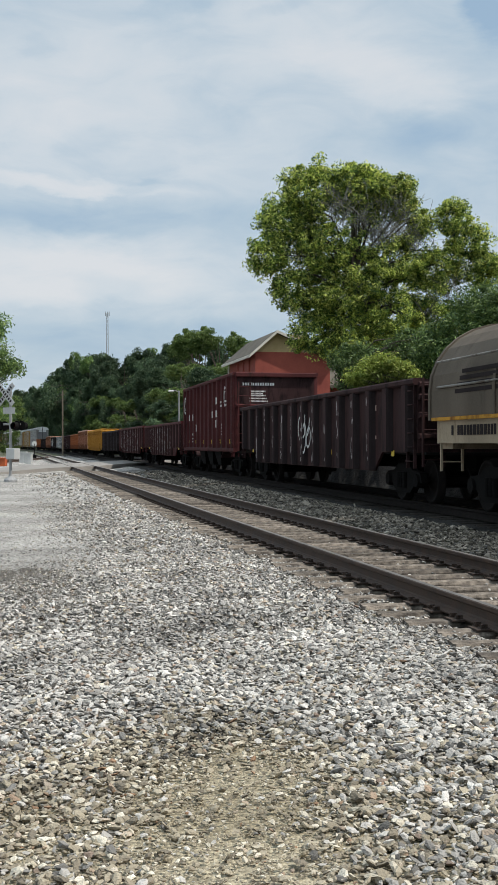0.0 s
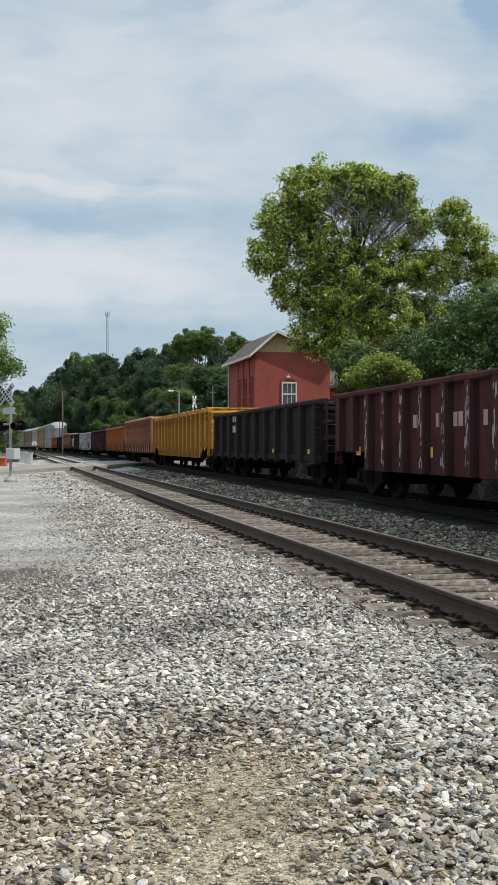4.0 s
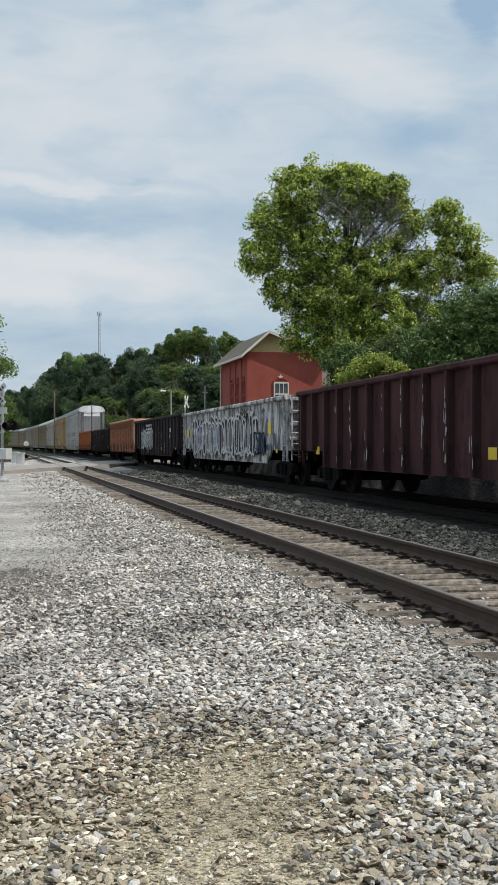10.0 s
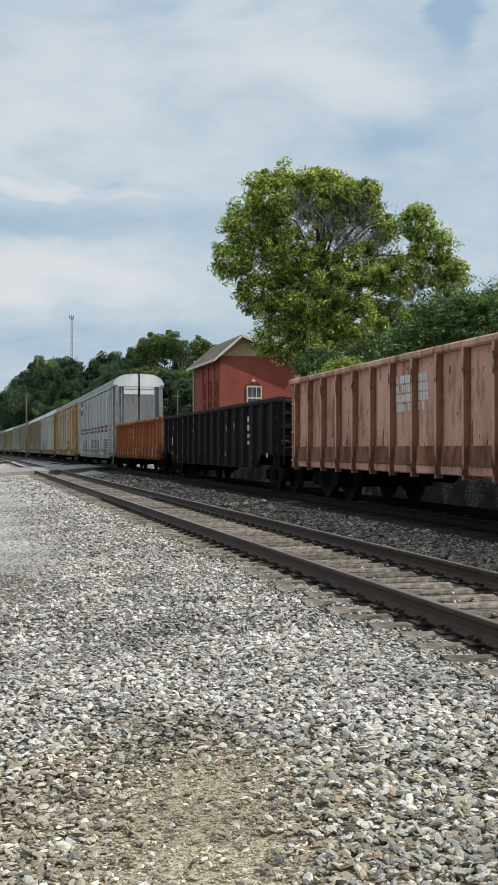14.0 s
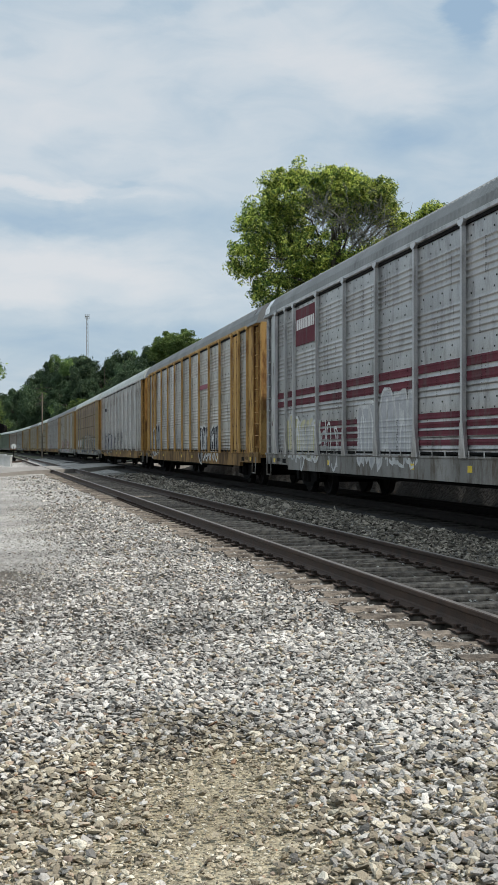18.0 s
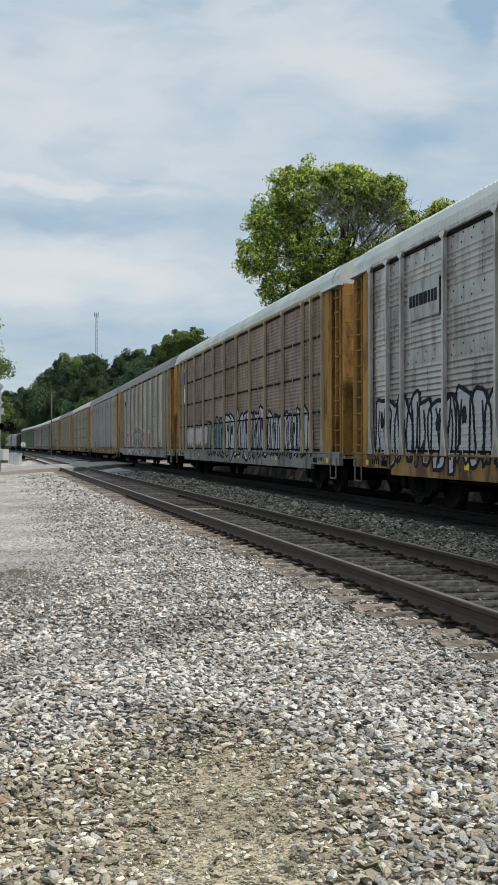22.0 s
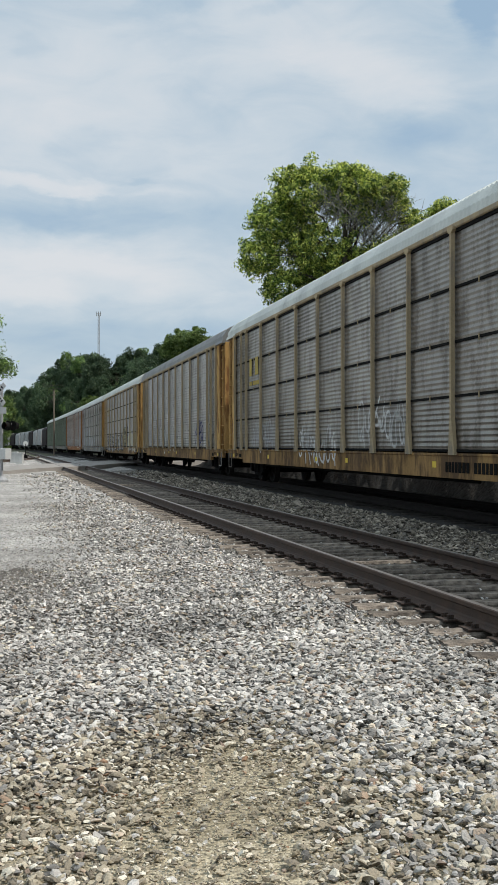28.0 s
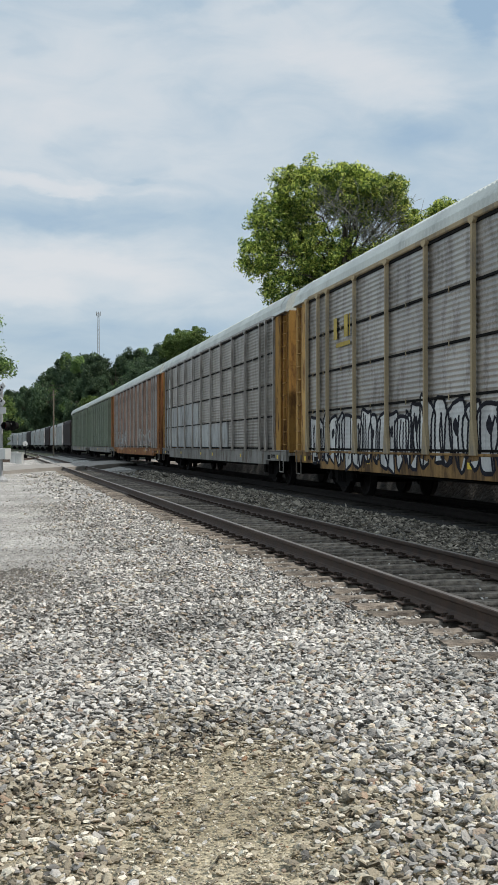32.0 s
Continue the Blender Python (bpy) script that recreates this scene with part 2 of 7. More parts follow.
def island_mat(name, stops, rough=0.85, fine=85.0, bump=0.9, through_light=0.0, patch=0.0, spread=0.0):
    """Every loose piece of the mesh takes its own colour out of the stops."""
    m = bpy.data.materials.new(name)
    m.use_nodes = True
    n, l = m.node_tree.nodes, m.node_tree.links
    b = n["Principled BSDF"]
    g = n.new("ShaderNodeNewGeometry")
    r = ramp(n, stops)
    l.new(g.outputs["Random Per Island"], r.inputs["Fac"])
    tc, n2, mr = n.new("ShaderNodeTexCoord"), n.new("ShaderNodeTexNoise"), n.new("ShaderNodeMapRange")
    n2.inputs["Scale"].default_value, n2.inputs["Detail"].default_value = fine, 3
    mr.inputs["To Min"].default_value, mr.inputs["To Max"].default_value = 0.7, 1.3
    l.new(tc.outputs["Object"], n2.inputs["Vector"])
    l.new(n2.outputs["Fac"], mr.inputs["Value"])
    hsv = n.new("ShaderNodeHueSaturation")
    l.new(r.outputs["Color"], hsv.inputs["Color"])
    val = mr.outputs["Result"]
    if patch:
        n4, mr4, mu = n.new("ShaderNodeTexNoise"), n.new("ShaderNodeMapRange"), n.new("ShaderNodeMath")
        n4.inputs["Scale"].default_value, n4.inputs["Detail"].default_value = patch, 3
        mr4.inputs["From Min"].default_value, mr4.inputs["From Max"].default_value = 0.3, 0.7
        mr4.inputs["To Min"].default_value, mr4.inputs["To Max"].default_value = 0.7, 1.25
        mu.operation = "MULTIPLY"
        l.new(tc.outputs["Object"], n4.inputs["Vector"])
        l.new(n4.outputs["Fac"], mr4.inputs["Value"])
        l.new(mr4.outputs["Result"], mu.inputs[0])
        l.new(val, mu.inputs[1])
        val = mu.outputs[0]
    if spread:
        oi, mr6, mu6 = n.new("ShaderNodeObjectInfo"), n.new("ShaderNodeMapRange"), n.new("ShaderNodeMath")
        mr6.inputs["To Min"].default_value, mr6.inputs["To Max"].default_value = 1 - spread, 1 + spread
        mu6.operation = "MULTIPLY"
        l.new(oi.outputs["Random"], mr6.inputs["Value"])
        l.new(mr6.outputs["Result"], mu6.inputs[0])
        l.new(val, mu6.inputs[1])
        val = mu6.outputs[0]
    l.new(val, hsv.inputs["Value"])
    l.new(hsv.outputs["Color"], b.inputs["Base Color"])
    b.inputs["Roughness"].default_value = rough
    b.inputs["Specular IOR Level"].default_value = 0.3
    if bump:
        bp = n.new("ShaderNodeBump")
        bp.inputs["Strength"].default_value, bp.inputs["Distance"].default_value = bump, 0.01
        l.new(n2.outputs["Fac"], bp.inputs["Height"])
        l.new(bp.outputs["Normal"], b.inputs["Normal"])
    if through_light:
        t, mx = n.new("ShaderNodeBsdfTranslucent"), n.new("ShaderNodeMixShader")
        l.new(hsv.outputs["Color"], t.inputs["Color"])
        mx.inputs["Fac"].default_value = through_light
        l.new(b.outputs["BSDF"], mx.inputs[1])
        l.new(t.outputs["BSDF"], mx.inputs[2])
        l.new(mx.outputs["Shader"], n["Material Output"].inputs["Surface"])
    return m


def ground_mat(name, fields, grain, rough=0.95, bump=0.6):
    """Loose ground: two colours in broad patches, pebbles from a cell pattern with dark gaps between them."""
    m = bpy.data.materials.new(name)
    m.use_nodes = True
    n, l = m.node_tree.nodes, m.node_tree.links
    b = n["Principled BSDF"]
    tc, n1, vo = n.new("ShaderNodeTexCoord"), n.new("ShaderNodeTexNoise"), n.new("ShaderNodeTexVoronoi")
    n1.inputs["Scale"].default_value, n1.inputs["Detail"].default_value = 0.45, 6
    vo.inputs["Scale"].default_value = grain
    r1 = ramp(n, [(0.38, fields[0]), (0.62, fields[1])])
    l.new(tc.outputs["Object"], n1.inputs["Vector"])
    l.new(tc.outputs["Object"], vo.inputs["Vector"])
    l.new(n1.outputs["Fac"], r1.inputs["Fac"])
    sep, mr, hsv = n.new("ShaderNodeSeparateColor"), n.new("ShaderNodeMapRange"), n.new("ShaderNodeHueSaturation")
    l.new(vo.outputs["Color"], sep.inputs["Color"])
    mr.inputs["To Min"].default_value, mr.inputs["To Max"].default_value = 0.55, 1.5
    l.new(sep.outputs["Red"], mr.inputs["Value"])
    l.new(mr.outputs["Result"], hsv.inputs["Value"])
    l.new(r1.outputs["Color"], hsv.inputs["Color"])
    l.new(hsv.outputs["Color"], b.inputs["Base Color"])
    b.inputs["Roughness"].default_value = rough
    b.inputs["Specular IOR Level"].default_value = 0.2
    bp, inv = n.new("ShaderNodeBump"), n.new("ShaderNodeMath")
    inv.operation, inv.inputs[0].default_value = "SUBTRACT", 1.0
    l.new(vo.outputs["Distance"], inv.inputs[1])
    bp.inputs["Strength"].default_value, bp.inputs["Distance"].default_value = bump, 0.5 / grain
    l.new(inv.outputs[0], bp.inputs["Height"])
    l.new(bp.outputs["Normal"], b.inputs["Normal"])
    return m


M_RAIL = mat("rusty_rail_steel", (0.045, 0.03, 0.023), (0.085, 0.055, 0.04), 6, 0.7, 0.3, 0.2, 80)
M_RAILTOP = mat("worn_rail_head", (0.16, 0.14, 0.125), (0.26, 0.235, 0.21), 4, 0.42, 0.7, 0.05, 60)
M_TIE = mat("weathered_tie_timber", (0.045, 0.037, 0.030), (0.225, 0.192, 0.156), 9, 0.95, 0, 0.8, 30, spread=0.4)
# far-track ties: oil and the shade under the train in one tone
M_DARKTIE = mat("oily_tie_timber_with_shade", (0.014, 0.012, 0.010), (0.05, 0.043, 0.036), 9, 0.95, 0, 0.8, 30, spread=0.4)
# far-track rails darkened, heads too: the shade under the cars as colour
M_DARKRAIL = mat("rail_steel_with_shade", (0.010, 0.008, 0.007), (0.022, 0.018, 0.016), 6, 0.8, 0.0, 0.2, 80, gloss=0.1)
M_PLATE = mat("rusty_tie_plate", (0.03, 0.022, 0.018), (0.07, 0.045, 0.032), 8, 0.85, 0.2, 0.4, 60)
M_GROUND = ground_mat("packed_gravel_dirt", ((0.23, 0.222, 0.205), (0.345, 0.335, 0.312)), 30, bump=1.0)
M_DIRT = ground_mat("tan_sandy_dirt", ((0.225, 0.192, 0.128), (0.335, 0.298, 0.215)), 70, bump=1.0)
M_FINES = ground_mat("dark_stone_fines", ((0.115, 0.108, 0.097), (0.19, 0.182, 0.165)), 32)
# ground below loose stones, darkened for the shade in their gaps
M_GAPS = ground_mat("ground_with_gap_shade", ((0.065, 0.058, 0.049), (0.12, 0.108, 0.092)), 36)
# dark ballast and soil taken near black: under-train shade in the colour
M_BED = ground_mat("dark_ballast_with_shade", ((0.014, 0.013, 0.012), (0.032, 0.03, 0.027)), 16)
M_SOIL = ground_mat("bank_soil_with_shade", ((0.010, 0.0095, 0.009), (0.024, 0.0225, 0.02)), 12)
M_GRASS_SOIL = mat("grassy_soil", (0.035, 0.045, 0.018), (0.085, 0.08, 0.045), 0.6, 0.95, 0, 0.5, 6)
M_STONE = island_mat("grey_limestone_ballast", [(0.0, (0.10, 0.095, 0.087)), (0.2, (0.235, 0.225, 0.207)), (0.55, (0.365, 0.35, 0.321)),
                                                (0.88, (0.57, 0.55, 0.508)), (0.95, (0.36, 0.30, 0.23)), (1.0, (0.19, 0.14, 0.11))], patch=0.9)
M_TANSTONE = island_mat("tan_gravel_stone", [(0.0, (0.15, 0.13, 0.10)), (0.3, (0.24, 0.207, 0.152)), (0.7, (0.37, 0.326, 0.242)),
                                             (0.92, (0.62, 0.58, 0.48)), (1.0, (0.24, 0.14, 0.08))], patch=0.9)
M_DARKSTONE = island_mat("dark_grey_ballast", [(0.0, (0.05, 0.044, 0.036)), (0.5, (0.18, 0.158, 0.126)), (1.0, (0.41, 0.365, 0.295))], patch=0.9)
M_ROAD = mat("worn_grey_road", (0.19, 0.178, 0.162), (0.27, 0.255, 0.232), 0.7, 0.9, 0, 0.3, 40, stain=(0.17, 0.16, 0.15), stain_at=0.62)
M_BLACK = mat("black_running_gear", (0.004, 0.004, 0.004), (0.012, 0.011, 0.010), 3, 0.9, 0.0, 0.2, 30, gloss=0.08)
M_WHEEL = mat("brown_wheel_steel", (0.007, 0.006, 0.006), (0.018, 0.015, 0.013), 5, 0.8, 0.0, 0.2, 40, gloss=0.12)


# ---- tracks ----
TH = radians(12.2)            # heading of the near track, to the left of +y
U, NRM = Vector((-math.sin(TH), math.cos(TH), 0)), Vector((math.cos(TH), math.sin(TH), 0))
NEAR_D, NEAR_RAIL = 4.50, 0.28
FAR_RAIL = 0.38


def heading(s):
    h = 0.196867 + 5.05e-5 * max(s, 0) + 4.62e-7 * max(s, 0) ** 2
    return h + (0.0000095 * (s - 270) ** 2 if s > 270 else 0)


LINE = {}
_x, _y, _s = 8.874, 0.187, -10.0
_p = []
while _s <= 960:
    _p.append((_s, _x, _y))
    _h = heading(_s)
    _x, _y, _s = _x - 0.5 * math.sin(_h), _y + 0.5 * math.cos(_h), _s + 0.5
_h0 = heading(0)
_q, (_x, _y) = [], (8.874, 0.187)
for _i in range(1, 301):
    _q.append((-10 - 0.5 * _i, 8.874 + 0.5 * _i * math.sin(_h0), 0.187 - 0.5 * _i * math.cos(_h0)))
LINE = np.array(_q[::-1] + _p)


def far_at(s, d=0.0):
    """Point of the far track s metres along it, d metres to its right."""
    h = heading(s)
    return Vector((float(np.interp(s, LINE[:, 0], LINE[:, 1])) + d * math.cos(h), float(np.interp(s, LINE[:, 0], LINE[:, 2])) + d * math.sin(h), 0))


def near_at(s, d=0.0):
    return U * s + NRM * (NEAR_D + d)


def far_dist(x, y):
    """Distance to the right of the far track's centre line, for arrays."""
    xs, ys = LINE[::4, 1], LINE[::4, 2]
    hs = np.array([heading(s) for s in LINE[::4, 0]])
    i = np.clip(np.searchsorted(ys, y), 0, len(ys) - 1)
    return (x - xs[i]) * np.cos(hs[i]) + (y - ys[i]) * np.sin(hs[i])


def smooth(a, b, x):
    t = np.clip((x - a) / (b - a), 0, 1)
    return t * t * (3 - 2 * t)


def ground_z(x, y):
    """Height of the loose ground, for arrays."""
    x, y = np.asarray(x, float), np.asarray(y, float)
    d = x * NRM.x + y * NRM.y - NEAR_D
    e = far_dist(x, y)
    bed1 = 0.062 * smooth(3.8, 1.6, np.abs(d)) - 0.115 * smooth(1.0, 0.74, np.abs(d))
    bed2 = 0.19 * smooth(4.2, 1.6, np.abs(e))
    roll = 0.03 * np.sin(x * 0.9 + 1.3) * np.cos(y * 0.55) * smooth(1.3, 3.0, np.abs(d)) * (np.abs(y) < 60)
    far = smooth(60, 400, e) * 14
    # rubble slope made steep and set close to shade ground under the train
    shade_bank = 1.3 * smooth(1.8, 2.4, e) * smooth(16, 6, e) * smooth(74, 58, y) * (0.85 + 0.15 * np.sin(y * 0.7))
    return np.maximum(bed1, bed2) + shade_bank + roll * (bed2 < 0.02) + far

# ---- train: shared pieces ----
def paint(name, c, worn, rust=(0.10, 0.05, 0.03), at=0.6, rough=0.7, streak=1.1, spread=0.0, metal=0.0):
    c, worn = [tuple(p + (q - p) * 0.22 for p, q in zip(a, b)) for a, b in ((c, worn), (worn, c))]
    return mat(name, c, worn, 1.6, rough, metal, 0.12, 35, streak=streak, spread=spread, broad=0.2, stain=rust, stain_at=at - 0.05, gloss=0.4 if metal else 0.06)


M_MAROON = paint("maroon_freight_paint", (0.058, 0.018, 0.019), (0.10, 0.034, 0.033), (0.03, 0.018, 0.015), 0.62)
M_DKMAROON = paint("dark_maroon_freight_paint", (0.045, 0.02, 0.023), (0.08, 0.036, 0.037), (0.022, 0.013, 0.014), 0.6)
M_SOOTSHADEMAROON = paint("sooty_and_shade_maroon_paint", (0.030, 0.015, 0.0155), (0.056, 0.031, 0.030), (0.016, 0.010, 0.010), 0.58)
M_RUSTSCREEN = paint("rusty_brown_screen", (0.26, 0.165, 0.12), (0.36, 0.245, 0.185), (0.15, 0.09, 0.065), 0.58, 0.7, spread=0.12)
M_SOOT = paint("sooty_black_paint", (0.016, 0.0115, 0.012), (0.034, 0.0265, 0.027), (0.055, 0.037, 0.033), 0.68)
M_YELLOW = paint("yellow_freight_paint", (0.43, 0.212, 0.034), (0.53, 0.28, 0.05), (0.16, 0.068, 0.02), 0.59)
M_SALMON = paint("faded_salmon_paint", (0.47, 0.25, 0.18), (0.59, 0.345, 0.26), (0.22, 0.09, 0.055), 0.6)
M_PALESALMON = paint("pale_salmon_rib_paint", (0.46, 0.27, 0.19), (0.58, 0.38, 0.29), (0.27, 0.11, 0.07), 0.57)
M_ORANGE = paint("rusty_orange_paint", (0.36, 0.125, 0.05), (0.47, 0.185, 0.08), (0.14, 0.05, 0.028), 0.55)
M_WHITEGON = paint("chalky_white_paint", (0.42, 0.425, 0.43), (0.62, 0.62, 0.61), (0.10, 0.095, 0.09), 0.53)
M_BEIGE = paint("beige_car_paint", (0.29, 0.235, 0.165), (0.37, 0.30, 0.215), (0.17, 0.12, 0.075), 0.64)
M_HOOD = paint("grey_beige_hood_paint", (0.10, 0.083, 0.065), (0.14, 0.117, 0.092), (0.07, 0.057, 0.045), 0.66)
M_GALV = paint("galvanized_screen_steel", (0.295, 0.278, 0.256), (0.43, 0.408, 0.38), (0.18, 0.16, 0.142), 0.58, 0.36, spread=0.12, metal=0.85)
M_COOLGALV = paint("cool_grey_galvanized_screen", (0.34, 0.333, 0.324), (0.49, 0.48, 0.468), (0.23, 0.219, 0.208), 0.6, 0.36, spread=0.1, metal=0.85)
M_DULLGALV = paint("dull_dirty_galvanized_screen", (0.235, 0.217, 0.193), (0.345, 0.321, 0.288), (0.145, 0.126, 0.106), 0.57, 0.36, spread=0.12, metal=0.85)
M_DUSTGALV = paint("dusty_galvanized_screen", (0.37, 0.35, 0.32), (0.52, 0.495, 0.456), (0.23, 0.208, 0.18), 0.58, 0.36, spread=0.12, metal=0.85)
M_GREYROOF = mat("dull_grey_roof_sheet", (0.16, 0.165, 0.16), (0.23, 0.235, 0.23), 0.8, 0.55, 0.0, 0.05, 30, stain=(0.12, 0.12, 0.115), stain_at=0.6, broad=0.12)
M_ENDGREY = paint("grey_end_door_paint", (0.175, 0.18, 0.185), (0.23, 0.235, 0.24), (0.135, 0.135, 0.14), 0.64, 0.5)
M_GALVROOF = mat("galvanized_roof_sheet", (0.42, 0.445, 0.415), (0.54, 0.565, 0.525), 0.8, 0.5, 0.0, 0.05, 30, stain=(0.33, 0.345, 0.32), stain_at=0.6, broad=0.1)
M_BROWNSCREEN = paint("brown_dusty_screen", (0.19, 0.145, 0.115), (0.275, 0.215, 0.175), (0.12, 0.088, 0.07), 0.58, 0.6, spread=0.12)
M_GREENSCREEN = paint("greenish_grey_screen", (0.155, 0.18, 0.135), (0.225, 0.255, 0.195), (0.10, 0.115, 0.085), 0.6, 0.6, spread=0.1)
M_RACKYELLOW = paint("rack_yellow_paint", (0.28, 0.15, 0.042), (0.37, 0.215, 0.066), (0.13, 0.07, 0.03), 0.6)
M_RACKTAN = paint("tan_yellow_sill_paint", (0.25, 0.148, 0.058), (0.345, 0.215, 0.09), (0.105, 0.065, 0.036), 0.53)
M_POSTYELLOW = paint("tan_yellow_post_paint", (0.41, 0.245, 0.085), (0.52, 0.33, 0.13), (0.20, 0.105, 0.045), 0.58)
M_POSTTAN = paint("pale_tan_post_paint", (0.30, 0.236, 0.145), (0.39, 0.315, 0.20), (0.22, 0.19, 0.15), 0.6)
M_RACKORANGE = paint("rack_orange_paint", (0.25, 0.11, 0.045), (0.33, 0.155, 0.065), (0.12, 0.05, 0.03), 0.6)
M_GREYSILL = paint("grey_sill_paint", (0.20, 0.195, 0.18), (0.28, 0.27, 0.25), (0.12, 0.10, 0.08), 0.58)
M_ENDWHITE = paint("white_end_paint", (0.66, 0.68, 0.69), (0.76, 0.77, 0.77), (0.50, 0.50, 0.49), 0.66, 0.5)
M_RED = paint("red_stripe_paint", (0.10, 0.026, 0.036), (0.15, 0.045, 0.055), (0.11, 0.07, 0.07), 0.6)
M_LOGO = mat("white_stencil_paint", (0.55, 0.54, 0.52), (0.70, 0.69, 0.67), 3, 0.75, 0, 0.05, 30)
M_FADED = mat("faded_stencil_paint", (0.36, 0.24, 0.20), (0.46, 0.34, 0.30), 3, 0.8, 0, 0.05, 30)
M_LOGOYELLOW = mat("dull_yellow_letter_paint", (0.34, 0.25, 0.05), (0.46, 0.35, 0.09), 3, 0.75, 0, 0.05, 30)
M_CHALK = mat("chalky_paint_marks", (0.30, 0.27, 0.26), (0.46, 0.43, 0.42), 3, 0.8, 0, 0.05, 30)
M_SIGNYELLOW = mat("reflector_yellow", (0.66, 0.46, 0.03), (0.76, 0.56, 0.06), 3, 0.6, 0, 0.03, 30)
M_GRAFWHITE = mat("white_spray_paint", (0.38, 0.38, 0.37), (0.68, 0.68, 0.66), 2.6, 0.8, 0, 0.05, 30, streak=2, gloss=0.08)
M_GRAFGREY = mat("silver_spray_paint", (0.33, 0.33, 0.34), (0.45, 0.45, 0.46), 4, 0.6, 0, 0.05, 30)
M_GRAFBLACK = mat("black_spray_paint", (0.012, 0.012, 0.016), (0.028, 0.028, 0.036), 4, 0.8, 0, 0.05, 30, gloss=0.08)
M_GRAFBLUE = mat("blue_spray_paint", (0.03, 0.035, 0.13), (0.06, 0.07, 0.2), 4, 0.8, 0, 0.05, 30, gloss=0.08)
M_GRAFPLUM = mat("dark_plum_spray_paint", (0.028, 0.024, 0.034), (0.065, 0.055, 0.075), 4, 0.8, 0, 0.05, 30, gloss=0.08)
M_GRAFSLATE = mat("slate_blue_spray_paint", (0.055, 0.09, 0.15), (0.10, 0.15, 0.23), 4, 0.8, 0, 0.05, 30, gloss=0.08)
M_GRAFPINK = mat("pink_spray_paint", (0.20, 0.04, 0.065), (0.28, 0.08, 0.11), 4, 0.6, 0, 0.05, 30)
M_GRAFTEAL = mat("teal_spray_paint", (0.06, 0.15, 0.16), (0.11, 0.21, 0.21), 4, 0.6, 0, 0.05, 30)
M_GRAFYELLOW = mat("pale_yellow_spray_paint", (0.42, 0.39, 0.22), (0.56, 0.52, 0.33), 4, 0.6, 0, 0.05, 30)
M_TAILGREY = paint("pale_grey_hopper_paint", (0.32, 0.33, 0.325), (0.43, 0.435, 0.425), (0.2, 0.185, 0.17), 0.6)
SPRAY = {"w": M_GRAFWHITE, "s": M_GRAFGREY, "k": M_GRAFBLACK, "b": M_GRAFBLUE, "p": M_GRAFPINK, "t": M_GRAFTEAL, "y": M_GRAFYELLOW}


def bogie_meshes():
    """Side frame, wheel set, bolster of one freight truck."""
    fr = Shape()
    fr.prism([(-1.12, 0.42), (-0.98, 0.62), (-0.55, 0.66), (-0.32, 0.80), (0.32, 0.80), (0.55, 0.66), (0.98, 0.62), (1.12, 0.42), (0.72, 0.40),
              (0.42, 0.20), (-0.42, 0.20), (-0.72, 0.40)], 1, -0.07, 0.07)
    for x in (-0.87, 0.87):
        fr.lathe([(0.0, -0.13), (0.13, -0.12), (0.15, 0.0), (0.15, 0.1)], "y", 12, (x, 0, 0.457))
    for x in (-0.16, -0.0, 0.16):
        fr.tube((x, -0.09, 0.30), (x, -0.09, 0.62), 0.06, n=8)
    ws = Shape()
    for sgn in (-1, 1):
        y = 0.753 * sgn
        ws.lathe([(0.06, y + 0.08 * sgn), (0.14, y + 0.07 * sgn), (0.17, y + 0.03 * sgn), (0.36, y + 0.0 * sgn), (0.40, y + 0.065 * sgn), (0.455, y + 0.06 * sgn),
                  (0.462, y - 0.04 * sgn), (0.487, y - 0.055 * sgn), (0.487, y - 0.08 * sgn), (0.38, y - 0.075 * sgn), (0.16, y - 0.03 * sgn), (0.08, y - 0.08 * sgn)], "y", 24)
    ws.tube((0, -1.0, 0), (0, 1.0, 0), 0.075, n=10)
    bo = Shape()
    bo.prism([(-1.15, 0.5), (1.15, 0.5), (1.0, 0.72), (0.3, 0.80), (-0.3, 0.80), (-1.0, 0.72)], 0, -0.2, 0.2)
    bo.box(-0.45, -0.35, -0.7, 0.7, 0.3, 0.55)
    bo.box(0.35, 0.45, -0.7, 0.7, 0.3, 0.55)
    return (fr.mesh("side_frame", M_BLACK), ws.mesh("wheel_set", M_WHEEL, True), bo.mesh("truck", M_BLACK))


FRAME_ME, WHEEL_ME, BOLSTER_ME = bogie_meshes()
WHEELSETS = []


def bogie(car, x):
    t = part("truck", BOLSTER_ME, M_BLACK, car, at=(x, 0, 0))
    for y in (-1.02, 1.02):
        part("side_frame", FRAME_ME, M_BLACK, t, at=pose(0, y, 0, 0, 0, 180 if y > 0 else 0))
    for dx in (-0.87, 0.87):
        w = new("wheel_set", WHEEL_ME)
        w.parent = t
        w.matrix_parent_inverse = Matrix.Translation((dx, 0, 0.457))
        WHEELSETS.append(w)


def coupler(car, x0, x1, z=0.85):
    s = Shape()
    sg = 1 if x1 > x0 else -1
    a, b = min(x0, x1), max(x0, x1)
    s.cbox(a, b, -0.08, 0.08, z - 0.08, z + 0.08, 0.03)
    k = Shape()
    part("coupler", s, M_BLACK, car)
    k.path([(x0, -0.35, z - 0.1), (x0 + sg * 0.25, -0.33, z - 0.42), (x1, -0.3, z - 0.5)], 0.025)
    part("air_hose", k, M_BLACK, car)


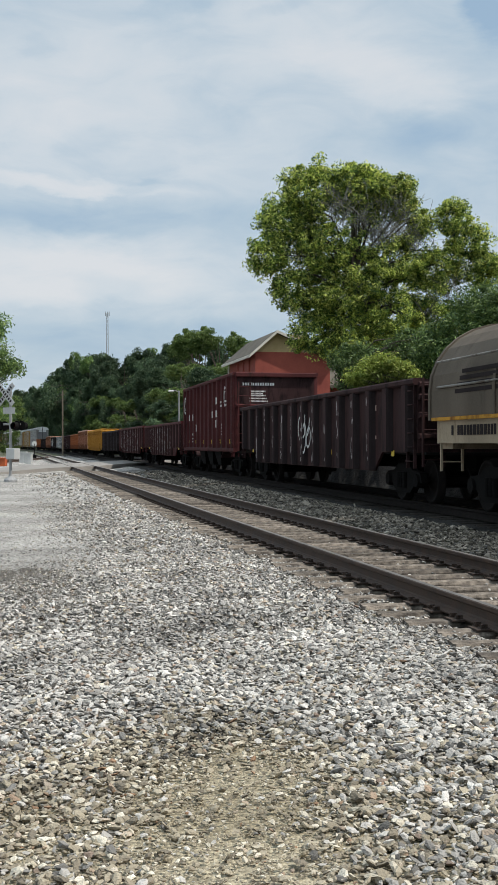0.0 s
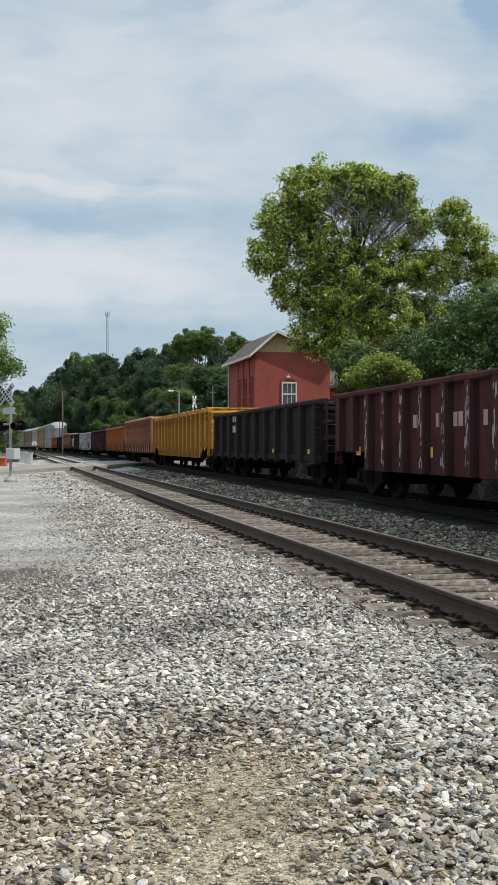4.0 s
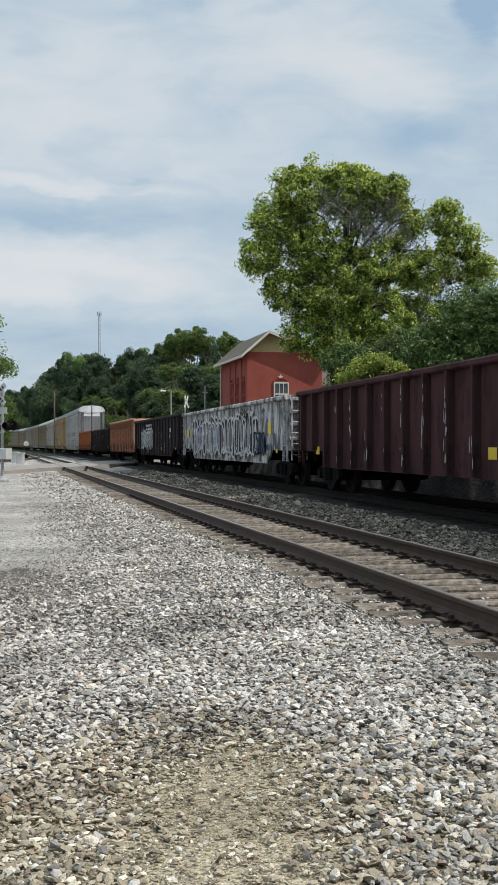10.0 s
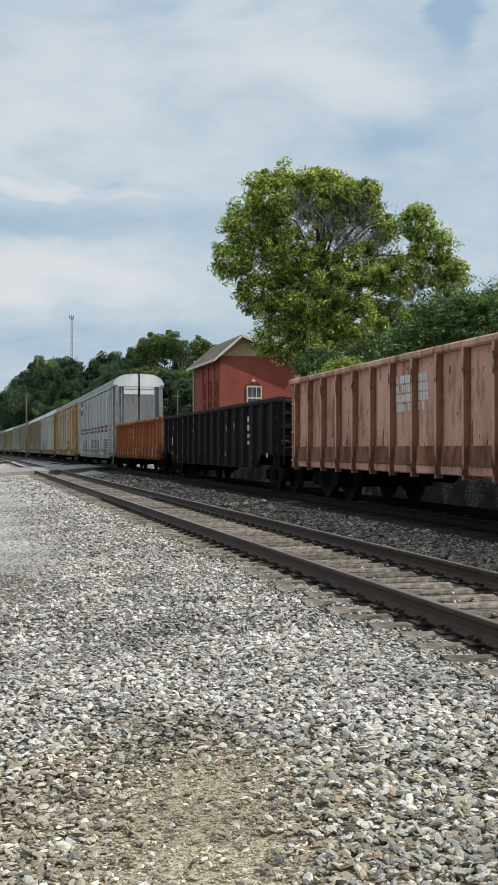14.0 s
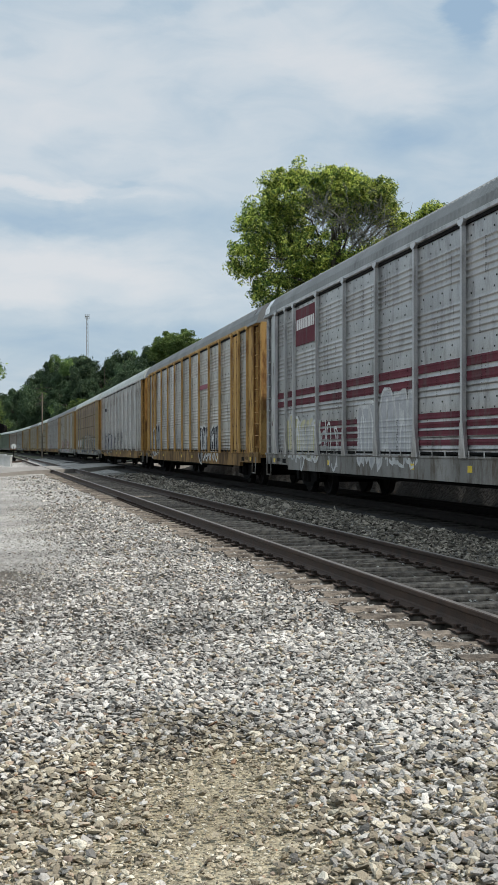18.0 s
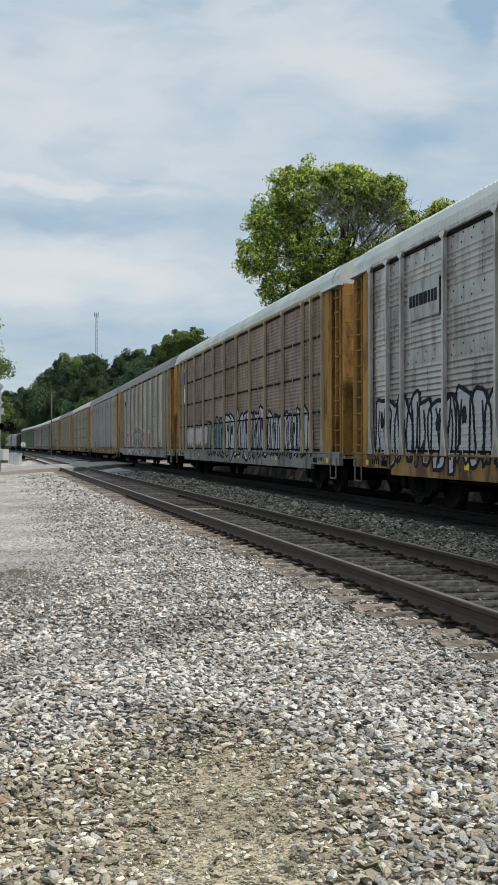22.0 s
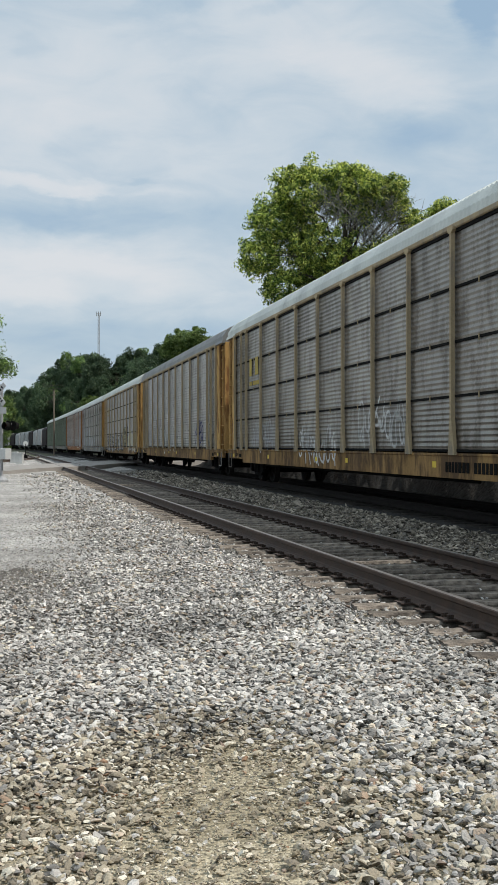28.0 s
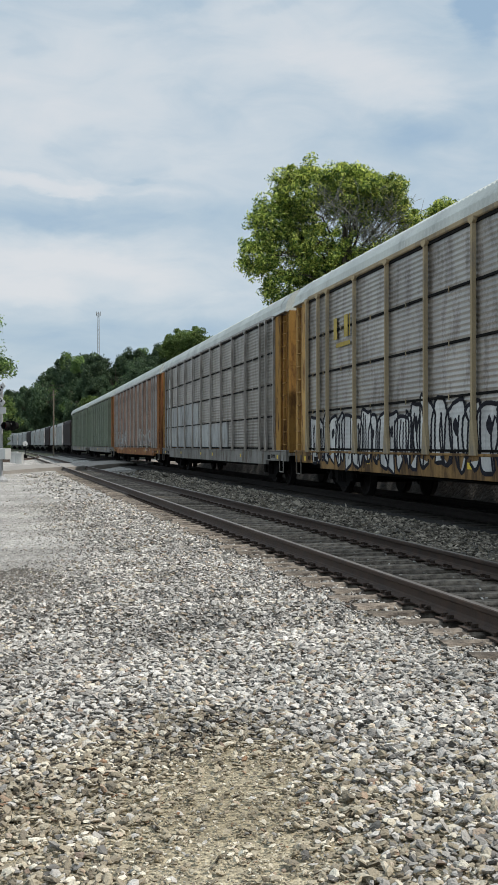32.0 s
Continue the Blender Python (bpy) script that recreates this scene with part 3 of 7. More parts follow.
def rungs(car, x, y, z0, z1, n, width, along="x", name="ladder", material=None):
    """A ladder on a side (along x) or on an end (along y)."""
    s = Shape()
    o = 0.07
    for i in range(n):
        z = z0 + (z1 - z0) * (i + 0.5) / n
        if along == "x":
            sg = -1 if y < 0 else 1
            s.path([(x - width / 2, y, z), (x - width / 2, y + sg * o, z), (x + width / 2, y + sg * o, z), (x + width / 2, y, z)], 0.014, 6)
        else:
            s.path([(x, y - width / 2, z), (x, y + width / 2, z)], 0.014, 6)
    for e in (-width / 2, width / 2):
        if along == "x":
            sg = -1 if y < 0 else 1
            s.box(x + e - 0.02, x + e + 0.02, y - 0.012 if sg > 0 else y - 0.05, y + 0.05 if sg > 0 else y + 0.012, z0, z1)
        else:
            s.box(x - 0.025, x + 0.025, y + e - 0.02, y + e + 0.02, z0, z1)
    return part(name, s, material or M_BLACK, car)


def bars(car, x0, x1, y, rows, material, seed=1, name="stencil"):
    """Lettering that cannot be read: rows of (z, height) bars of broken length on a side."""
    rnd = random.Random(seed)
    s = Shape()
    for z, h in rows:
        x = x0
        while x < x1:
            w = min(h * rnd.uniform(0.45, 0.8), x1 - x)
            if rnd.random() < 0.85:
                s.box(x, x + w, y - 0.004, y + 0.002, z, z + h)
            x += w + h * 0.22
    if s.v:
        part(name, s, material, car)["kind"] = "stuff"


def ribbon(shape, pts, t, y, closed=False):
    """A flat band of half-width t along points (x, z), at the depth y."""
    n = len(pts)
    v = []
    for i, p in enumerate(pts):
        q0, q1 = pts[(i - 1) % n if closed else max(i - 1, 0)], pts[(i + 1) % n if closed else min(i + 1, n - 1)]
        dx, dz = q1[0] - q0[0], q1[1] - q0[1]
        k = max(math.hypot(dx, dz), 1e-6)
        v += [(p[0] - dz / k * t, y, p[1] + dx / k * t), (p[0] + dz / k * t, y, p[1] - dx / k * t)]
    m = n if closed else n - 1
    shape.add(v, [(2 * i, 2 * i + 1, (2 * i + 3) % (2 * n), (2 * i + 2) % (2 * n)) for i in range(m)])


def bent(pts, steps=5):
    """A smooth curve through points."""
    out = []
    for i in range(len(pts) - 1):
        p0, p1, p2, p3 = pts[max(i - 1, 0)], pts[i], pts[i + 1], pts[min(i + 2, len(pts) - 1)]
        for k in range(steps):
            u = k / steps
            out.append(tuple(0.5 * (2 * b1 + (c1 - a1) * u + (2 * a1 - 5 * b1 + 4 * c1 - d1) * u * u + (3 * b1 - a1 - 3 * c1 + d1) * u ** 3)
                             for a1, b1, c1, d1 in zip(p0, p1, p2, p3)))
    return out + [pts[-1]]


def draped(shape, name, material, profile):
    """The mesh of flat marks, laid over the ridges of a profile of (z, depth) pairs."""
    me = shape.mesh(name, material)
    if profile:
        zs, ds = [p[0] for p in profile], [p[1] for p in profile]
        bm = bmesh.new()
        bm.from_mesh(me)
        z0, z1 = min(v.co.z for v in bm.verts), max(v.co.z for v in bm.verts)
        for z in zs:
            if z0 < z < z1:
                bmesh.ops.bisect_plane(bm, geom=bm.verts[:] + bm.edges[:] + bm.faces[:], plane_co=(0, 0, z), plane_no=(0, 0, 1), dist=1e-5)
        for v in bm.verts:
            if v.co.z > zs[0]:
                v.co.y += 0.03 - 0.7 * max(ds) - 0.3 * float(np.interp(v.co.z, zs, ds))
        bm.to_mesh(me)
        bm.free()
    return me


def spray(car, x0, x1, y, z0, z1, fill, edge, seed, name="graffiti", profile=None):
    """Spray-painted fat letter-like marks that cannot be read: bulging bodies with an outline and inner lines, or a looping tag where there is no fill."""
    rnd = random.Random(seed)
    body, line = Shape(), Shape()
    H = z1 - z0
    x, k = x0, 0
    while x < x1 - 0.12 * H:
        k += 1
        w = min(H * rnd.uniform(0.34, 0.56), max(0.15, x1 - x))
        top, bot = z1 - rnd.uniform(0, 0.14) * H, z0 + rnd.uniform(0, 0.10) * H
        cx, cz, hh = x + w / 2, (top + bot) / 2, (top - bot) / 2
        lean = rnd.uniform(-0.12, 0.12) * w
        if fill:
            ring = []
            horn, notch = rnd.uniform(0, 2 * math.pi), rnd.uniform(math.pi * 1.25, math.pi * 1.75)
            for i in range(26):
                a = 2 * math.pi * i / 26
                c, q = math.cos(a), math.sin(a)
                r = 1 + 0.10 * math.sin(3 * a + k) + 0.05 * math.sin(5 * a + 2 * k) + 0.22 * math.exp(-((a - horn) / 0.22) ** 2) - 0.55 * math.exp(-((a - notch) / 0.2) ** 2)
                ring.append((cx + 0.62 * w * r * math.copysign(abs(c) ** 0.62, c) + lean * q, cz + hh * r * math.copysign(abs(q) ** 0.62, q) * 0.95))
            body.add([(p, y - 0.002 - 0.0002 * (k % 4), q) for p, q in ring], [tuple(range(26))])
            if edge:
                ribbon(line, ring, 0.022 + 0.012 * H, y - 0.005 - 0.0002 * (k % 5), True)
                for _ in range(rnd.randint(1, 3)):
                    u = cx + rnd.uniform(-0.3, 0.3) * w
                    ribbon(line, bent([(u, bot + rnd.uniform(0.0, 0.3) * 2 * hh), (u + rnd.uniform(-0.2, 0.2) * w, cz), (u + rnd.uniform(-0.15, 0.15) * w, top - rnd.uniform(0.1, 0.5) * hh)]),
                           0.012 + 0.016 * H, y - 0.0045)
                if rnd.random() < 0.6:
                    q = rnd.uniform(0.1, 0.2)
                    hole = [(cx + q * w * math.cos(t), cz + rnd.uniform(0.2, 0.4) * hh + 0.22 * hh * math.sin(t)) for t in (0, 0.8, 1.6, 2.4, 3.1, 3.9, 4.7, 5.5)]
                    line.add([(p, y - 0.0046, z) for p, z in hole], [tuple(range(8))])
        else:
            a0, turn = rnd.uniform(0, 2 * math.pi), rnd.choice((-1, 1)) * rnd.uniform(3.6, 6.6)
            mid, tall = cz + rnd.uniform(-0.35, 0.35) * hh, rnd.uniform(0.45, 0.9) * hh
            pts = [(cx + 0.42 * w * math.cos(a0 + turn * i / 8) + lean * math.sin(a0 + turn * i / 8), mid + tall * math.sin(a0 + turn * i / 8)) for i in range(9)]
            pts += [(cx + rnd.uniform(-0.1, 0.3) * w, cz + rnd.uniform(-0.2, 0.2) * hh), (cx + rnd.uniform(0.2, 0.6) * w, rnd.choice((bot, top)))]
            ribbon(line, bent(pts), 0.014 + 0.016 * H, y - 0.003 - 0.0002 * (k % 5))
        x += w * rnd.uniform(0.86, 1.06)
    if body.v:
        part(name, draped(body, name, fill, profile), fill, car)["kind"] = "stuff"
    if line.v:
        part(name, draped(line, name, edge, profile), edge, car)["kind"] = "stuff"


def car_root(name, label, category, group):
    return tagged(new(name), label, category, group)


# darker ochre for the end recesses: rust and recess shade in one colour
M_BAYSHADE = paint("rusty_ochre_bay_shade", (0.22, 0.095, 0.03), (0.33, 0.16, 0.05), (0.09, 0.04, 0.022), 0.55)
M_RUSTDARK = paint("dark_rust_stain", (0.09, 0.045, 0.028), (0.15, 0.075, 0.045), (0.05, 0.028, 0.02), 0.55)
# rib tones: rust and the shade on the rib flanks in one colour
M_RIBRUSTSHADE = paint("brown_rust_and_rib_shade", (0.20, 0.085, 0.05), (0.30, 0.145, 0.09), (0.11, 0.05, 0.03), 0.55)
M_RIBOCHRE = paint("ochre_rust_and_rib_shade", (0.23, 0.108, 0.022), (0.34, 0.17, 0.034), (0.12, 0.052, 0.016), 0.6)
M_RIBORANGE = paint("orange_rust_and_rib_shade", (0.25, 0.085, 0.035), (0.34, 0.125, 0.055), (0.12, 0.045, 0.025), 0.58)
# flank colour for each body paint; on the maroon cars it is shade only
RIB_FLANK = {M_MAROON: M_SOOTSHADEMAROON, M_DKMAROON: M_SOOTSHADEMAROON, M_SOOTSHADEMAROON: M_SOOT, M_SALMON: M_RIBRUSTSHADE, M_ORANGE: M_RIBORANGE, M_YELLOW: M_RIBOCHRE}


# ---- open gondola ----
def gondola(length, top, paint_m, ribs, label, belly=True, rib_m=None, rib_w=0.09, low_band=False, seed=0, cover=None, rib_d=0.135):
    """An open freight car. x runs forward, the camera's side is -y, z = 0 is the rail head."""
    car = car_root("gondola_car", label, "gondola car", "freight train cars")
    L = length - 1.25
    h, hw, wall = L / 2, 1.40, 0.06
    z_end, z_bot = 1.02, 0.62
    bx = h - 2.75
    for sg in (-1, 1):
        s = Shape()
        if belly:
            prof = [(-h, z_end), (-bx - 0.55, z_end), (-bx, z_bot), (bx, z_bot), (bx + 0.55, z_end), (h, z_end), (h, top - 0.12), (-h, top - 0.12)]
        else:
            prof = [(-h, 0.86), (h, 0.86), (h, top - 0.12), (-h, top - 0.12)]
        y0 = sg * hw
        s.prism(prof, 1, min(y0, y0 - sg * wall), max(y0, y0 - sg * wall))
        part("side", s, paint_m, car)
        c = Shape()
        c.cbox(-h - 0.04, h + 0.04, min(y0 + sg * 0.12, y0 - sg * 0.10), max(y0 + sg * 0.12, y0 - sg * 0.10), top - 0.13, top, 0.03)
        part("top_chord", c, rib_m or paint_m, car)
        if not belly:
            c = Shape()
            c.cbox(-h, h, min(y0 + sg * 0.05, y0 - sg * 0.1), max(y0 + sg * 0.05, y0 - sg * 0.1), 0.74, 0.90, 0.02)
            part("side_sill", c, paint_m, car)
        if low_band:
            n = ribs
            for i in range(n - 1):
                c = Shape()
                a = -h + 0.5 + (L - 1.0) * i / (n - 1)
                b = -h + 0.5 + (L - 1.0) * (i + 1) / (n - 1)
                c.prism([(min(sg * hw, sg * (hw + 0.075)), 0.90), (max(sg * hw, sg * (hw + 0.075)), 0.90), (sg * (hw + 0.05) if sg > 0 else sg * hw, 1.22),
                         (sg * hw if sg > 0 else sg * (hw + 0.05), 1.22)], 0, a + 0.12, b - 0.12)
                # salmon cars take the darker flank colour here
                part("lower_panel", c, RIB_FLANK.get(paint_m, paint_m) if paint_m is M_SALMON else paint_m, car)
    # ribs
    rib = {}
    for kind in ("mid", "end"):
        r = Shape()
        zb = (z_bot if kind == "mid" else z_end) if belly else 0.66
        w = rib_w
        c = rib_d * 0.3
        r.prism([(-w, 0), (w, 0), (w * 0.8, -rib_d + c), (w * 0.62, -rib_d), (-w * 0.62, -rib_d), (-w * 0.8, -rib_d + c)], 2, zb + 0.02, top - 0.12)
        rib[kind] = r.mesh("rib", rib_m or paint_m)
        # second material on the flanks: their shade is put into the colour
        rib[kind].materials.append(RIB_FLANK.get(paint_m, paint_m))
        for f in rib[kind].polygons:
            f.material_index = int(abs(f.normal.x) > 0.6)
    for i in range(ribs):
        x = -h + 0.5 + (L - 1.0) * i / (ribs - 1)
        kind = "mid" if abs(x) < bx + 0.1 else "end"
        for sg in (-1, 1):
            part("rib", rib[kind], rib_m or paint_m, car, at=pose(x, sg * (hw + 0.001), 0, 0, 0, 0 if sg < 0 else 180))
    for sg in (-1, 1):
        e = Shape()
        e.box(min(sg * h, sg * (h - 0.07)), max(sg * h, sg * (h - 0.07)), -hw + wall, hw - wall, 1.02, top - 0.02)
        end = part("end_wall", e, paint_m, car)
        b = Shape()
        b.cbox(min(0, sg * 0.09), max(0, sg * 0.09), -hw, hw, -0.07, 0.05, 0.03)
        bme = b.mesh("end_beam", rib_m or paint_m)
        for z in (1.35, 1.75, 2.1, top - 0.12):
            part("end_beam", bme, paint_m, car, at=(sg * h, 0, z))
        for ys in (-hw + 0.25, hw - 0.25):
            rungs(car, sg * (h + 0.16), ys, 0.75, top, 6, 0.42, "y", "end_ladder", rib_m or paint_m)
        for ys in (-hw - 0.02, hw + 0.02):
            rungs(car, sg * (h - 0.28), ys, 0.72, top - 0.1, 6, 0.4, "x", "side_ladder", rib_m or paint_m)
        pl = Shape()
        pl.box(min(sg * h, sg * (h + 0.30)), max(sg * h, sg * (h + 0.30)), -1.35, 1.35, 0.98, 1.03)
        part("end_platform", pl, M_BLACK, car)
        w = Shape()
        w.lathe([(0.20, -0.02), (0.22, 0.0), (0.20, 0.02), (0.18, 0.0), (0.20, -0.02)], "x", 16, (sg * (h + 0.2), 0.55, 1.75))
        for k in range(4):
            w.tube((sg * (h + 0.2), 0.55, 1.75), (sg * (h + 0.2), 0.55 + 0.19 * math.cos(k * math.pi / 2), 1.75 + 0.19 * math.sin(k * math.pi / 2)), 0.012, n=5)
        if sg > 0:
            part("brake_wheel", w, M_BLACK, car)
        coupler(car, sg * (h - 0.1), sg * (length / 2))
        bogie(car, sg * (h - 1.75))
    fl = Shape()
    fl.box(-h + 0.07, h - 0.07, -hw + wall, hw - wall, 0.98, 1.05)
    part("floor", fl, M_BLACK, car)
    cs = Shape()
    cs.box(-h, h, -0.22, 0.22, 0.66, 0.98)
    for x in np.linspace(-h + 2.9, h - 2.9, 6):
        cs.box(x - 0.06, x + 0.06, -hw + wall, hw - wall, 0.72, 0.98)
    cs.tube((-1.5, -0.6, 0.72), (-0.4, -0.6, 0.72), 0.17, n=12)
    part("center_sill", cs, M_BLACK, car)
    if cover:
        c = Shape()
        c.cbox(-0.10, 0.10, -hw - 0.13, hw + 0.13, top - 0.03, top + 0.075, 0.02)
        cme = c.mesh("cover_rib", cover)
        for i in range(ribs):
            part("cover_rib", cme, cover, car, at=(-h + 0.3 + (L - 0.6) * i / (ribs - 1), 0, 0))
        c = Shape()
        c.box(-h, h, -hw - 0.11, hw + 0.11, top + 0.002, top + 0.05)
        part("cover", c, cover, car)
    if seed in (1, 3, 4, 9, 11, 13):
        xs = [-h + 0.5 + (L - 1.0) * i / (ribs - 1) for i in range(1, ribs - 1)]
        chips(car, [x for x in xs if abs(x) < bx], -hw - rib_d - 0.002, 0.75, top - 0.3, {1: 90, 3: 170, 4: 170, 9: 50}.get(seed, 20), seed, M_CHALK)
    if seed in (6, 7, 8, 12, 14):
        rnd = random.Random(seed + 90)
        spot, pale = Shape(), Shape()
        for i in range(130):
            x, z = rnd.uniform(-h + 0.3, h - 0.3), rnd.uniform(0.95, top - 0.2)
            w, hh = rnd.uniform(0.008, 0.03), rnd.choice((0.03, 0.05, 0.09, 0.3)) * rnd.uniform(0.6, 1.3)
            (spot if i % 4 else pale).prism([(x - w, z), (x + w * 0.6, z - hh * 0.1), (x + w, min(z + hh, top - 0.14)), (x - w * 0.4, min(z + hh * 1.1, top - 0.13))], 1, -hw - 0.005, -hw - 0.001)
        part("rust_speckle", spot, RIB_FLANK[paint_m], car)["kind"] = "stuff"
        part("paint_scrape", pale, M_FADED, car)["kind"] = "stuff"
        for i in range(ribs):
            x = -h + 0.5 + (L - 1.0) * i / (ribs - 1)
            zb = (z_bot if abs(x) < bx + 0.1 else z_end) if belly else 0.70
            r = Shape()
            for _ in range(5):
                u, low = x + rnd.uniform(-1, 1) * rib_w * 0.5, rnd.random() < 0.65
                z, w, hh = (zb + rnd.uniform(0.03, 0.22)) if low else top - rnd.uniform(0.3, 0.6), rnd.uniform(0.01, 0.035), rnd.uniform(0.04, 0.2)
                r.prism([(u - w, z), (u + w * 0.7, z - 0.02), (u + w, z + hh * 0.5), (u + w * 0.2, z + hh), (u - w * 0.8, z + hh * 0.7)], 1, -hw - rib_d - 0.004, -hw - rib_d + 0.002)
            part("rib_rust", r, M_RUSTDARK, car)["kind"] = "stuff"
    for k in range(4):
        x = -h + 1.6 + (L - 3.2) * k / 3
        s = Shape()
        q = 0.32 if seed in (3, 4, 9) else 0.2
        s.box(x, x + q, -hw - 0.006, -hw - 0.001, z_end - 0.08, z_end - 0.08 + q * 0.6)
        part("reflector", s, M_SIGNYELLOW, car)
    return car


# ---- tall open hopper ----
def hopper(length):
    car = car_root("hopper_car", "dark maroon open-top coal hopper with ribbed sides and white lettering", "hopper car", "freight train cars")
    L = length - 1.1
    h, hw, top, wall = L / 2, 1.46, 3.62, 0.06
    for sg in (-1, 1):
        y0 = sg * hw
        s = Shape()
        s.prism([(-h, 1.05), (h, 1.05), (h, top), (-h, top)], 1, min(y0, y0 - sg * wall), max(y0, y0 - sg * wall))
        part("side", s, M_MAROON, car)
        c = Shape()
        c.cbox(-h, h, min(y0 + sg * 0.1, y0 - sg * 0.1), max(y0 + sg * 0.1, y0 - sg * 0.1), top, top + 0.13, 0.03)
        c.cbox(-h, h, min(y0 + sg * 0.07, y0 - sg * 0.1), max(y0 + sg * 0.07, y0 - sg * 0.1), 0.92, 1.07, 0.03)
        part("chord", c, M_MAROON, car)
        r = Shape()
        r.prism([(-0.09, 0), (0.09, 0), (0.05, -0.1), (-0.05, -0.1)], 2, 1.07, top)
        me = r.mesh("rib", M_MAROON)
        for i in range(13):
            part("rib", me, M_MAROON, car, at=pose(-h + 0.15 + (L - 0.3) * i / 12, sg * (hw + 0.001), 0, 0, 0, 0 if sg < 0 else 180))
        # end frame: sloped floor, upper end sheet, posts
        e = Shape()
        xe = sg * h
        e.prism([(xe, 2.55), (xe - sg * 0.06, 2.55), (xe - sg * 3.2, 0.75), (xe - sg * 3.2, 0.68), (xe, 2.45)], 1, -hw + wall, hw - wall)
        e.box(min(xe, xe - sg * 0.06), max(xe, xe - sg * 0.06), -hw + wall, hw - wall, 2.55, top)
        # darker than the sides: the shade below the body is in this colour
        part("slope_sheet", e, M_SOOTSHADEMAROON, car)
        b = Shape()
        b.cbox(min(xe, xe + sg * 0.12), max(xe, xe + sg * 0.12), -hw, hw, top - 0.05, top + 0.12, 0.03)
        b.cbox(min(xe, xe + sg * 0.10), max(xe, xe + sg * 0.10), -hw, hw, 2.5, 2.62, 0.03)
        for y in (-hw + 0.08, -0.5, 0.5, hw - 0.08):
            b.box(min(xe, xe - sg * 0.12), max(xe, xe - sg * 0.12), y - 0.07, y + 0.07, 0.95, 2.55)
        part("end_frame", b, M_MAROON, car)
        rungs(car, xe - sg * 0.25, -hw - 0.02, 0.75, 3.4, 8, 0.42, "x", "side_ladder", M_MAROON)
        rungs(car, xe + sg * 0.14, -hw + 0.3, 0.75, 3.4, 8, 0.42, "y", "end_ladder", M_MAROON)
        p = Shape()
        p.box(min(xe - sg * 1.0, xe + sg * 0.25), max(xe - sg * 1.0, xe + sg * 0.25), -1.4, 1.4, 0.90, 0.96)
        part("end_platform", p, M_BLACK, car)
        coupler(car, sg * (h - 0.1), sg * (length / 2))
        bogie(car, sg * (h - 1.55))
    for x in (-1.9, 0.0, 1.9):
        c = Shape()
        for y0, y1 in ((-1.4, -0.2), (0.2, 1.4)):
            c.add([(x - 0.95, y0, 1.2), (x + 0.95, y0, 1.2), (x + 0.95, y1, 1.2), (x - 0.95, y1, 1.2), (x - 0.35, y0 + 0.15, 0.38), (x + 0.35, y0 + 0.15, 0.38),
                   (x + 0.35, y1 - 0.15, 0.38), (x - 0.35, y1 - 0.15, 0.38)], [(0, 3, 2, 1), (4, 5, 6, 7), (0, 1, 5, 4), (1, 2, 6, 5), (2, 3, 7, 6), (3, 0, 4, 7)])
        part("discharge_chute", c, M_BLACK, car)
    cs = Shape()
    cs.box(-h, h, -0.2, 0.2, 0.62, 0.95)
    part("center_sill", cs, M_BLACK, car)
    y = -hw - 0.005
    bars(car, h - 3.6, h - 1.6, y, [(2.62, 0.07), (2.76, 0.07)], M_LOGO, 3, "stripe_mark")
    for cx in (h - 1.5, -h + 0.75):
        lg = Shape()
        for k in range(12):
            a, b = math.pi * (0.35 + 1.3 * k / 12), math.pi * (0.35 + 1.3 * (k + 1) / 12)
            for r0, r1 in ((0.30, 0.38), (0.17, 0.22)):
                lg.add([(cx + r * math.cos(t) * 0.7, y - 0.1, 2.95 + r * math.sin(t)) for r, t in ((r0, a), (r1, a), (r1, b), (r0, b))], [(0, 1, 2, 3)])
        part("round_mark", lg, M_LOGO, car)
    bars(car, h - 2.8, h - 2.45, y, [(1.55, 0.05), (1.65, 0.05), (1.78, 0.07), (1.9, 0.07)], M_LOGO, 5)
    bars(car, h - 4.3, h - 3.8, y, [(2.75, 0.26)], M_LOGO, 45)
    bars(car, -h + 1.7, -h + 2.2, y, [(2.75, 0.26)], M_LOGO, 47)
    bars(car, -h + 0.9, -h + 2.9, y, [(2.25, 0.26)], M_LOGO, 48)
    bars(car, -h + 2.7, -h + 4.2, y, [(1.75, 0.3)], M_CHALK, 49)
    bars(car, h - 5.0, h - 3.2, y, [(2.25, 0.26)], M_LOGO, 46)
    for x, z in ((h - 4.2, 1.85), (h - 6.6, 1.8)):
        p = Shape()
        p.box(x, x + 0.26, y - 0.004, y, z, z + 0.3)
        part("stencil_plate", p, M_LOGO, car)
    for i in range(6):
        p = Shape()
        x = -h + 1.0 + (L - 2.3) * i / 5
        p.box(x, x + 0.3, y - 0.004, y, 1.22, 1.38)
        part("reflector", p, M_SIGNYELLOW, car)
    bars(car, -h + 2.0, -h + 2.5, y, [(1.3, 0.05), (1.42, 0.05), (1.6, 0.08)], M_LOGO, 6)
    s = Shape()
    for z, hh, y0, y1 in ((3.28, 0.10, -1.2, -0.05), (3.05, 0.05, -0.9, -0.4), (2.97, 0.05, -0.9, -0.45), (2.9, 0.05, -0.9, -0.4), (2.8, 0.05, -0.95, -0.35), (2.7, 0.05, -0.95, -0.3)):
        yy = y0
        while yy < y1:
            s.box(h + 0.001, h + 0.006, yy, yy + hh * 0.6, z, z + hh)
            yy += hh * 0.9
    part("stencil", s, M_LOGO, car)["kind"] = "stuff"
    return car


